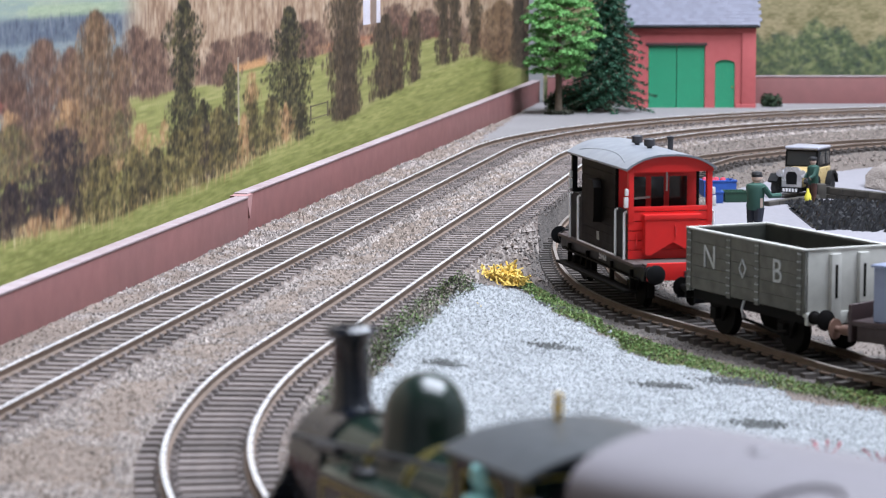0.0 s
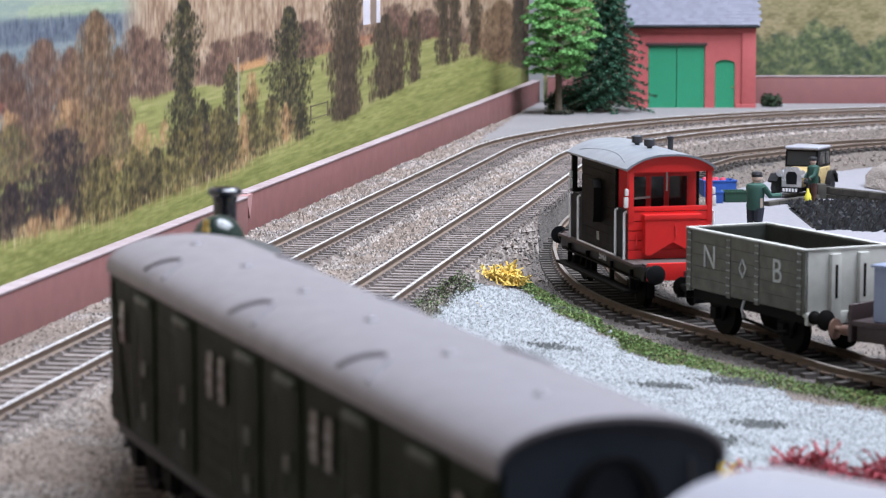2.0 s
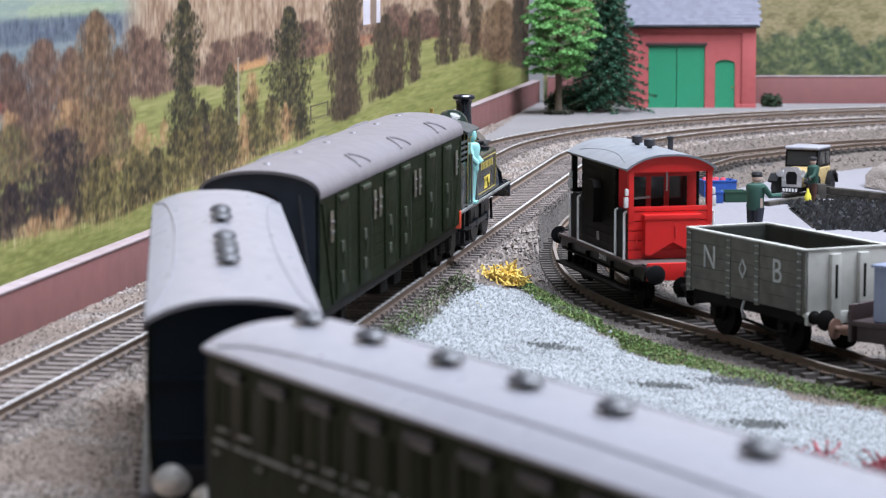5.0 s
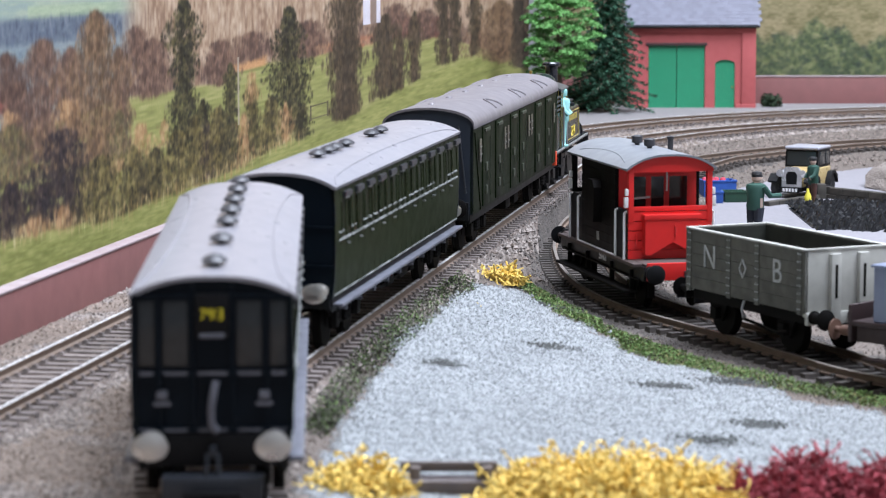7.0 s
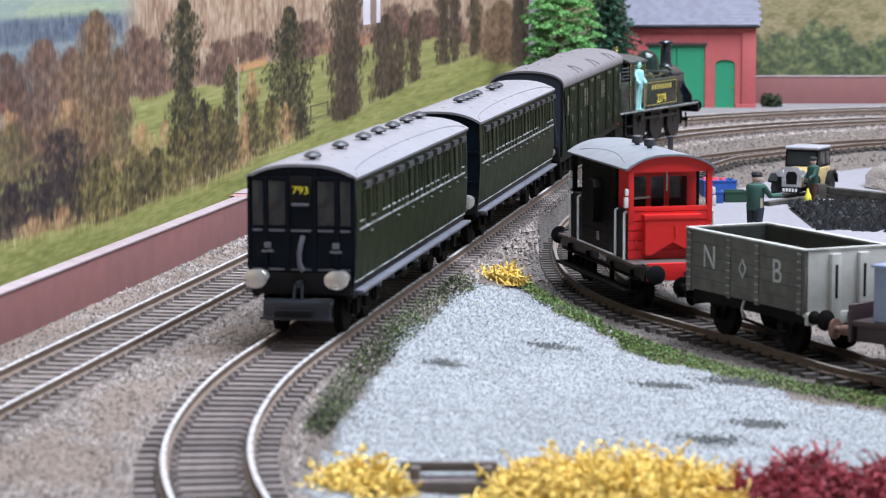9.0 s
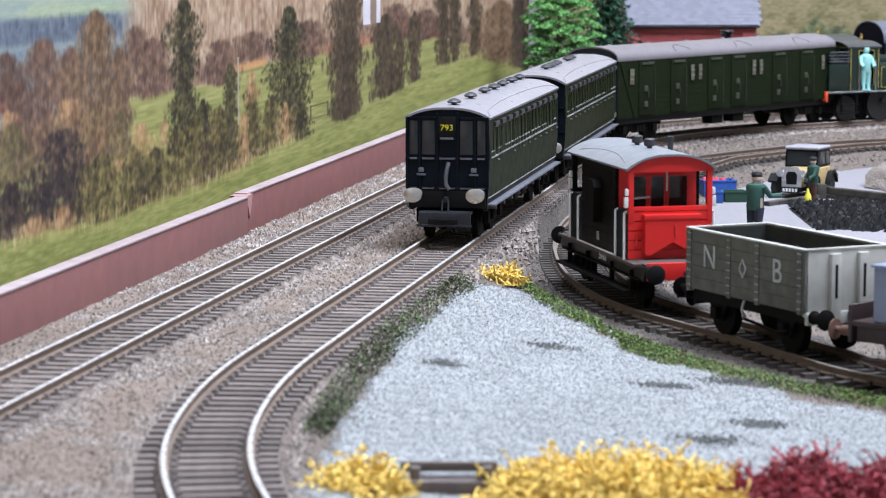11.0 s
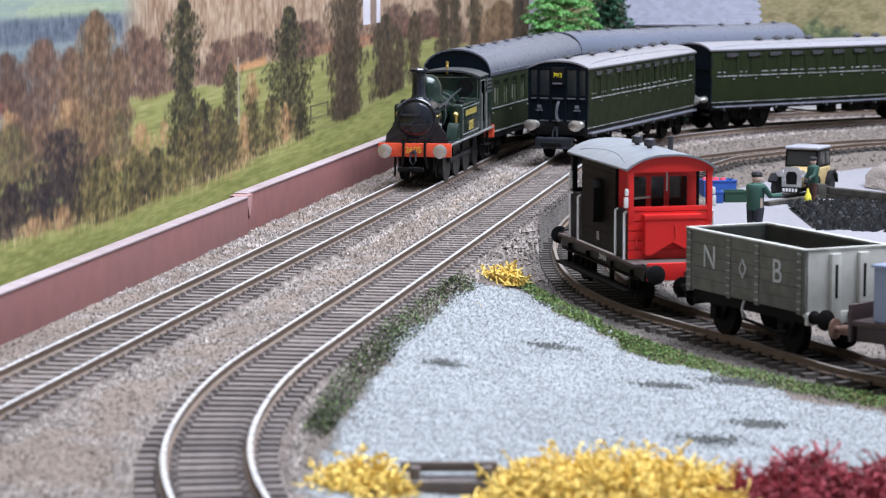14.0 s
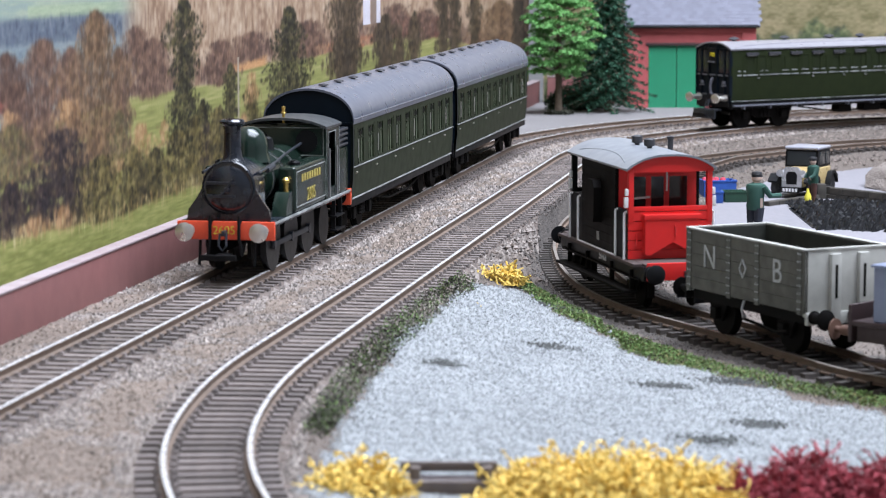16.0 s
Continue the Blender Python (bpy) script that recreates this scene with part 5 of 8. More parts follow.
def tank_engine(number, k, detail, driver, label):
    """A side tank engine; k stretches its length. Front towards +x."""
    ob = empty("tank_engine", 0, 0, 0)
    L = 64.0 * k
    X = lambda v: v * k
    part("footplate", box(B(), -L, L, -15.0, 15.0, 15.2, 16.4, 0.25), M_ENGINEBLACK, ob)
    bm = B()
    for s in (-1, 1):
        box(bm, -L, L, s * 15.0 - 0.2, s * 15.0 + 0.2, 15.9, 16.6)
    part("footplate_edge", bm, M_TRIM, ob, "pale lined footplate edge")
    bm = B()
    for s in (-1, 1):
        box(bm, -L + 2, L - 2, s * 6.4 - 0.6, s * 6.4 + 0.6, 5.0, 15.4)
    box(bm, -X(50), X(50), -5.5, 5.5, 9.0, 15.4)
    part("frame", bm, M_SOOT, ob)
    for sgn in (-1, 1):
        beam = part("buffer_beam", box(B(), min(sgn * L, sgn * (L + 1.4)), max(sgn * L, sgn * (L + 1.4)), -15.2, 15.2, 11.2, 16.8, 0.25), M_BUFRED if detail or sgn < 0 else M_ENGINEBLACK, ob, "vermilion buffer beam" if detail or sgn < 0 else "black buffer beam")
        buffers(ob, sgn * (L + 1.4), sgn, (M_METAL if detail else M_BLACK) if sgn > 0 else M_BUFRED, 2.9, z=14.0, length=6.0)
        coupling(ob, sgn * (L + 1.4), sgn, 13.4)
        for y in (-4.5, 4.5):
            part("hose", bend(B(), [(sgn * (L + 1.2), y, 16.5), (sgn * (L + 2.6), y, 18.5), (sgn * (L + 3.0), y, 12.0), (sgn * (L + 2.0), y * 1.2, 6.5)], 0.55, 6), M_BLACK, ob)
            part("guard_iron", rod(B(), (sgn * (L - 1), y * 1.9, 10.8), (sgn * (L + 0.5), y * 1.9, 3.2), 0.5, 6), M_BLACK, ob)
    lettering("beam_number", number, 2.6, M_YELLOW, ob, pose((L + 1.5) * MM, -0.5 * MM, 14.0 * MM, 90, 0, 90))
    # boiler and smokebox
    part("boiler", turn(B(), [(7.8, X(-20)), (7.8, X(48))], (0, 0, 26.8), "x", 32), M_LOCO, ob, "green boiler barrel")
    bm = B()
    for x in (-2, 14, 30):
        turn(bm, [(7.8, X(x) - 0.5), (8.0, X(x) - 0.4), (8.0, X(x) + 0.4), (7.8, X(x) + 0.5)], (0, 0, 26.8), "x", 32)
    part("boiler_band", bm, M_BLACK, ob)
    bm = B()
    for x in (-2, 14, 30):
        for e in (-0.75, 0.75):
            turn(bm, [(7.8, X(x) + e - 0.1), (7.95, X(x) + e - 0.1), (7.95, X(x) + e + 0.1), (7.8, X(x) + e + 0.1)], (0, 0, 26.8), "x", 32)
    part("band_lining", bm, M_TRIM if detail else M_GOLD, ob)
    bm = B()
    prism(bm, [(-8.4, 16.4), (-8.4, 26.8)] + [(8.4 * math.cos(a), 26.8 + 8.4 * math.sin(a)) for a in np.linspace(math.pi, 0, 17)] + [(8.4, 16.4)], X(47), X(61), "x")
    part("smokebox", bm, M_ENGINEBLACK, ob, "satin black smokebox")
    fx = X(61)
    bm = B()
    prism(bm, [(-13.2, 16.4), (-12.6, 20.0), (-10.0, 23.6), (-8.4, 26.4), (-8.4, 16.4)], fx - 1.0, fx + 0.2, "x")
    prism(bm, [(13.2, 16.4), (12.6, 20.0), (10.0, 23.6), (8.4, 26.4), (8.4, 16.4)], fx - 1.0, fx + 0.2, "x")
    part("wing_plate", bm, M_ENGINEBLACK, ob)
    bm = B()
    turn(bm, [(7.0, 0), (7.0, 0.5), (6.0, 1.2), (3.4, 1.8), (0, 2.0)], (fx, 0, 26.4), "x", 32)
    turn(bm, [(8.0, -0.2), (8.3, 0.2), (7.9, 0.6), (7.6, 0.3)], (fx, 0, 26.8), "x", 32)
    door = part("smokebox_door", bm, M_ENGINEBLACK, ob)
    bm = B()
    for z in (24.2, 28.2):
        box(bm, fx + 1.2, fx + 2.1, -6.4, 2.6, z - 0.45, z + 0.45, 0.15)
    turn(bm, [(0.9, 0), (0.7, 1.2), (0, 1.3)], (fx + 1.8, 0, 26.2), "x", 10)
    rod(bm, (fx + 3.0, 0, 26.2), (fx + 3.2, 1.8, 29.4), 0.3, 6)
    rod(bm, (fx + 3.0, 0, 26.2), (fx + 3.4, -2.2, 24.2), 0.3, 6)
    part("door_strap", bm, M_STEP2, door)
    part("chimney", turn(B(), [(4.4, 33.8), (3.3, 35.0), (2.8, 36.4), (2.6, 43.8), (2.9, 45.2), (3.9, 45.9), (3.9, 46.6), (3.3, 47.2), (2.2, 47.2), (2.0, 43)], (X(55), 0, 0), "z", 28), M_ENGINEBLACK, ob, "tall black chimney with a flared rim")
    part("dome", turn(B(), [(6.9, 32.6), (6.4, 34.0), (6.1, 35.6), (6.0, 37.6), (5.6, 39.6), (4.7, 41.4), (3.3, 42.8), (1.7, 43.5), (0, 43.7)], (X(24 if driver else 31), 0, 0), "z", 28), M_LOCO, ob, "polished green steam dome")
    bm = B()
    turn(bm, [(0.5, 41), (0.5, 44.2), (0.9, 44.6), (0.5, 45.4), (0.7, 46.6), (0, 46.9)], (X(-24), 0, 0), "z", 10)
    part("safety_valve", bm, M_BRASS, ob, "brass whistle and valves")
    bm = B()
    turn(bm, [(2.4, 33.6), (2.0, 35.5), (1.5, 38.0), (0.8, 38.5)], (X(2), 0, 0), "z", 14)
    part("filler", bm, M_BLACK, ob)
    # tanks
    for s in (-1, 1):
        y0, y1 = sorted((s * 9.0, s * 14.6))
        tk = part("side_tank", box(B(), X(-22), X(30), y0, y1, 16.4, 30.8, 0.9, 3), M_LOCO, ob, "green side tank with thin lining")
        bm = B()
        ys = s * 14.72
        for z in (18.2, 29.2):
            box(bm, X(-20), X(28), min(ys, ys - s * 0.3), max(ys, ys - s * 0.3), z - 0.14, z + 0.14)
        for x in (X(-20), X(28)):
            box(bm, x - 0.14, x + 0.14, min(ys, ys - s * 0.3), max(ys, ys - s * 0.3), 18.2, 29.2)
        part("lining", bm, M_TRIM if detail else M_GOLD, tk)
        lettering("tank_number", number, 4.2, M_GOLD if detail else M_YELLOW, tk, pose(X(4) * MM, ys * MM, 20.8 * MM, 90, 0, 0 if s < 0 else 180))
        bm = B()
        for i in range(8):
            x = X(4) + (i - 3.5) * 4.1 * k
            box(bm, x - 1.3 * k, x + 1.3 * k, min(ys, ys - s * 0.2), max(ys, ys - s * 0.2), 25.6, 28.0)
        part("lettering_bar", bm, M_GOLD, tk)
        bm = B()
        turn(bm, [(2.0, 30.6), (2.0, 31.6), (1.4, 32.0), (0, 32.1)], (X(18), s * 11.8, 0), "z", 14)
        box(bm, X(18) - 0.4, X(18) + 3.4, s * 11.8 - 0.4, s * 11.8 + 0.4, 31.6, 32.4)
        part("tank_filler", bm, M_BLACK, tk)
        bm = B()
        bend(bm, [(X(-20), s * 6.6, 35.0), (X(12), s * 7.6, 33.6), (X(30), s * 8.6, 32.6), (X(58), s * 8.8, 31.0)], 0.45, 7)
        rod(bm, (X(36), s * 8.8, 31.6), (X(46), s * 8.9, 31.0), 0.9, 8)
        part("pipe", bm, M_STEP2, ob)
        bm = B()
        turn(bm, [(0.8, 0), (0.8, 6), (1.2, 6.4), (1.2, 7.2), (0.5, 8)], (X(33), s * 12.2, 20.0), "z", 12)
        part("clack_valve", bm, M_BRASS if detail else M_BLACK, ob)
        part("sandbox", prism(B(), [(X(32), 16.4), (X(32), 23.5), (X(36), 23.5), (X(40), 20.5), (X(42), 16.4)], s * 9.5, s * 14.0, "y"), M_LOCO, ob)
        bm = B()
        for x in (X(-52), X(-40)):
            box(bm, x, x + 0.8, s * 13.8 - 0.6, s * 13.8 + 0.6, 4.6, 15.4)
        for z in (4.6, 9.2):
            box(bm, X(-53), X(-38), min(s * 12.6, s * 15.2), max(s * 12.6, s * 15.2), z, z + 0.5)
        part("cab_step", bm, M_BLACK, ob)
    # cab: side sheets with openings, spectacle plates, bunker
    c0, c1 = X(-46), X(-22)
    for s in (-1, 1):
        bm = B()
        y0, y1 = sorted((s * 14.0, s * 14.7))
        w = c1 - c0
        box(bm, c0, c0 + w * 0.28, y0, y1, 16.4, 40.4)
        box(bm, c1 - w * 0.16, c1, y0, y1, 16.4, 40.4)
        box(bm, c0 + w * 0.28, c1 - w * 0.16, y0, y1, 16.4, 20.0)
        box(bm, c0 + w * 0.28, c1 - w * 0.16, y0, y1, 38.2, 40.4)
        sheet_part = part("cab_side", bm, M_LOCO, ob, "green cab side with an open doorway")
        bm = B()
        ys = s * 14.78
        lo, hi = min(ys, ys - s * 0.2), max(ys, ys - s * 0.2)
        for x in (c0 + w * 0.3, c1 - w * 0.18):
            box(bm, x - 0.14, x + 0.14, lo, hi, 20.0, 38.2)
        box(bm, c0 + w * 0.3, c1 - w * 0.18, lo, hi, 38.2, 38.5)
        box(bm, c0 + 0.4, c0 + 0.68, lo, hi, 17.4, 39.6)
        box(bm, c1 - 0.68, c1 - 0.4, lo, hi, 17.4, 39.6)
        part("lining", bm, M_TRIM if detail else M_GOLD, sheet_part)
        bm = B()
        rod(bm, (c0 + w * 0.3, s * 15.2, 17), (c0 + w * 0.3, s * 15.2, 33), 0.35, 6)
        rod(bm, (c1 - w * 0.14, s * 15.2, 17), (c1 - w * 0.14, s * 15.2, 33), 0.35, 6)
        part("handrail", bm, M_STEEL, ob)
    for x, nm in ((c1, "cab_front"), (c0, "cab_back")):
        bm = B()
        ring = 20
        for s in (-1, 1):
            cy, cz, r = s * 8.2, 35.6, 3.2
            outer = [(s * 1.6, 30.6), (s * 14.2, 30.6), (s * 14.2, 40.4), (s * 1.6, 41.6)]
            per = []
            for a in range(ring):
                ang = 2 * math.pi * a / ring
                dx, dz = math.cos(ang), math.sin(ang)
                t = min([(abs(e) / max(abs(v), 1e-6)) for e, v in (((14.2 if dx * s > 0 else 1.6) - abs(cy), dx), ((41.0 if dz > 0 else 30.6) - cz, dz))])
                per.append((cy + dx * t, cz + dz * t))
            inn = [(cy + r * math.cos(2 * math.pi * a / ring), cz + r * math.sin(2 * math.pi * a / ring)) for a in range(ring)]
            va = [[bm.verts.new((xx, *q)) for q in lst] for xx in (x - 0.3, x + 0.3) for lst in (inn, per)]
            for a in range(ring):
                b = (a + 1) % ring
                bm.faces.new((va[0][a], va[0][b], va[1][b], va[1][a]))
                bm.faces.new((va[2][a], va[3][a], va[3][b], va[2][b]))
                bm.faces.new((va[0][a], va[2][a], va[2][b], va[0][b]))
        box(bm, x - 0.3, x + 0.3, -1.6, 1.6, 30.6, 41.4)
        box(bm, x - 0.3, x + 0.3, -14.2, 14.2, 16.4, 30.6)
        sp = part(nm, bm, M_LOCO, ob, "green spectacle plate with round windows")
        bm = B()
        for s in (-1, 1):
            turn(bm, [(3.2, -0.5), (3.7, -0.5), (3.7, 0.5), (3.2, 0.5)], (x, s * 8.2, 35.6), "x", 20)
        part("spectacle_rim", bm, M_BLACK, sp)
        bm = B()
        for z in (31.0, 40.0):
            box(bm, x - 0.42, x + 0.42, -13.8, 13.8, z - 0.14, z + 0.14)
        for y in (-13.8, 13.8):
            box(bm, x - 0.42, x + 0.42, y - 0.14, y + 0.14, 31.0, 40.0)
        part("lining", bm, M_TRIM if detail else M_GOLD, sp)
    bm = B()
    roof_shell(bm, c0 - 1.5, c1 + 1.5, low_arch(15.2, 40.4, 43.2), 0.8)
    part("cab_roof", bm, M_CABROOF, ob, "dark grey cab roof")
    part("bunker", box(B(), -L + 1, c0, -14.6, 14.6, 16.4, 31.4, 0.7), M_LOCO, ob, "green coal bunker")
    for i in range(4):
        z = 32.4 + 1.7 * i
        bm = B()
        for s in (-1, 1):
            rod(bm, (-L + 1.4, s * 14.2, z), (c0, s * 14.2, z), 0.5, 6)
        rod(bm, (-L + 1.4, -14.2, z), (-L + 1.4, 14.2, z), 0.5, 6)
        part("coal_rail", bm, M_STEP2, ob)
    part("coal", box(B(), -L + 2.5, c0 - 0.5, -13, 13, 30.5, 33.0, 1.2), M_COAL, ob, "black bunker coal")
    if driver:
        for s in (-1, 1):
            part("driver", figure_bm(23.5), M_TURQ, ob, "unpainted turquoise driver doll", at=pose((c0 + w * 0.56) * MM, s * 14.0 * MM, 16.5 * MM, 0, 0, s * 90))
    # wheels and rods
    wheels, rods = [], []
    r = 8.6
    for x in (X(40), X(12), X(-16)):
        for s in (-1, 1):
            w = part("driving_wheel", wheel_bm(r, 12), M_WHEEL, ob, "black spoked driving wheel", at=pose(x * MM, s * 8.4 * MM, r * MM))
            wheels.append((w, x, s * 8.4, r))
    for s in (-1, 1):
        bm = B()
        y = s * 10.4
        box(bm, X(-17) - 1.2, X(41) + 1.2, y - 0.4, y + 0.4, -0.8, 0.8, 0.2)
        for x in (X(40), X(12), X(-16)):
            turn(bm, [(1.6, -0.6), (1.6, 0.6)], (x, y, 0), "y", 12)
        q = part("coupling_rod", bm, M_STEP2, ob, "dark steel coupling rod", at=pose(0, 0, (r - 3) * MM))
        rods.append(q)
    for s in (-1, 1):
        if k > 0.7:
            w = part("trailing_wheel", wheel_bm(6.6, 10), M_WHEEL, ob, at=pose(X(-44) * MM, s * 8.4 * MM, 6.6 * MM))
            wheels.append((w, X(-44), s * 8.4, 6.6))
    tagged(ob, label, "steam engine")
    return ob, wheels, rods


# opaque panes; the green they would reflect is put into their colour
M_PANE = shader("painted_reflection_glazing", (0.0115, 0.016, 0.007), 0.35, second=(0.0145, 0.02, 0.0085), grain=120, blotch=45, mix=0.8, bump=0.0, spec=0.12)
M_DARKPANE = shader("smoked_cab_glazing", (0.015, 0.018, 0.02), 0.12, second=(0.025, 0.028, 0.03), bump=0.0)
M_BUFFPANE = shader("pale_van_blind", (0.13, 0.12, 0.085), 0.3, second=(0.06, 0.055, 0.04), bump=0.0)
M_YELLOWGLOW = shader("bright_yellow_digits", (0.85, 0.72, 0.03), 0.5, bump=0.0)
M_STEP2 = shader("dark_blue_grey_metal", (0.02, 0.024, 0.032), 0.42, second=(0.012, 0.014, 0.019), bump=0.05)
M_GREENLIGHT = shader("dull_green_louvre", (0.035, 0.045, 0.026), 0.5, second=(0.025, 0.03, 0.018), bump=0.05)
M_GREEN3 = shader("glossy_olive_coach_paint", (0.019, 0.026, 0.012), 0.5, second=(0.015, 0.021, 0.01), grain=200, blotch=40, bump=0.03, spec=0.15)
M_ROOFVAN = shader("warm_grey_van_roof", (0.165, 0.152, 0.165), 0.45, second=(0.145, 0.132, 0.14), grain=220, blotch=25, bump=0.05)
M_CABROOF = shader("dark_cab_roof", (0.05, 0.055, 0.06), 0.35, second=(0.035, 0.04, 0.042), bump=0.05)
M_COAL = shader("coal", (0.012, 0.012, 0.013), 0.35, second=(0.03, 0.03, 0.032), grain=900, blotch=300, mix=0.8, bump=1.0, bump_scale=700, depth=0.0012)
M_WHEEL = shader("black_wheel", (0.006, 0.006, 0.007), 0.5, second=(0.016, 0.015, 0.015), bump=0.05)



def stretch(ob, kz, ky=1.0):
    """Makes a vehicle taller, its wheels excepted."""
    for o in ob.children_recursive:
        if o.type == "MESH" and "wheel" not in o.name:
            o.matrix_basis.translation.z *= kz
            o.matrix_basis.translation.y *= ky
            for v in o.data.vertices:
                v.co.z *= kz
                v.co.y *= ky


def tail_at(t):
    """Where the driving coach's middle stands on line B."""
    return -1007.48 + 103.5857 * t + 2.48448 * t ** 2 - 0.223782 * t ** 3 + 0.0059329 * t ** 4


def front_at(t):
    """Where the second engine's beam stands on line A."""
    return 38.5 + 150.0 * (SECONDS - t)


W1 = [(-76, -71.5), (-68, -63.5), (-38, -34), (-30, -26)] + [(x, x + 4.8) for x in np.arange(-17, 80, 7.6)]
W2 = [(x, x + 4.6) for x in np.arange(-84, 80, 7.6)]
push_coach = panel_coach(174.0, True, W1, [-73.6, -39, -7.7, 14.4, 36.1, 59.2, 79.8])
tagged(push_coach, "olive green driving coach with yellow route number and silver buffers", "railway coach", "coaches of the push-pull set")
coach = panel_coach(184.0, False, W2, [-46.8, -33.8, -24.6, -10.8, 24.5, 38.2])
tagged(coach, "olive green panelled coach with grey roof between van and driving coach", "railway coach", "coaches of the push-pull set")
van = parcels_van(206.0)
engine_1, wheels_1, rods_1 = tank_engine("2274", 0.80, False, True, "dark green tank engine with yellow number and turquoise driver")
engine_2, wheels_2, rods_2 = tank_engine("2605", 0.83, True, False, "lined green tank engine with red buffer beam and brass fittings")
coach_3 = window_coach(192.0)
stretch(coach_3, 1.1)
for _c, _w in ((push_coach, 0.926), (coach, 0.926), (van, 0.956)):
    stretch(_c, 1.09, _w)
coach_4 = copy_thing(coach_3, pose(0, 0, 0))


# ---- brick goods shed at the back ----
def brick_mat():
    mat = shader("painted_red_brick", (0.40, 0.085, 0.085), 0.7, second=(0.34, 0.07, 0.07), grain=200, blotch=30, bump=0.0)
    nt = mat.node_tree
    co = nt.nodes.new("ShaderNodeTexCoord")
    mp = nt.nodes.new("ShaderNodeMapping")
    mp.inputs["Rotation"].default_value = (radians(90), 0, 0)
    br = nt.nodes.new("ShaderNodeTexBrick")
    br.inputs["Scale"].default_value, br.inputs["Mortar Size"].default_value = 170.0, 0.03
    nt.links.new(co.outputs["Object"], mp.inputs["Vector"])
    nt.links.new(mp.outputs[0], br.inputs["Vector"])
    b = nt.nodes.new("ShaderNodeBump")
    b.inputs["Strength"].default_value, b.inputs["Distance"].default_value = 0.5, 0.0003
    b.invert = True
    nt.links.new(br.outputs["Fac"], b.inputs["Height"])
    nt.links.new(b.outputs["Normal"], nt.nodes["Principled BSDF"].inputs["Normal"])
    return mat


M_BRICK = brick_mat()
M_BRICKDARK = shader("dark_lintel", (0.055, 0.030, 0.028), 0.7)
M_SHEDGREEN = shader("green_door_paint", (0.022, 0.235, 0.120), 0.45, second=(0.02, 0.215, 0.108), grain=200, blotch=40, bump=0.1)
M_SLATE = shader("blue_grey_slate", (0.13, 0.132, 0.168), 0.7, second=(0.125, 0.128, 0.165), grain=260, blotch=40, bump=0.3, rnd=0.12)


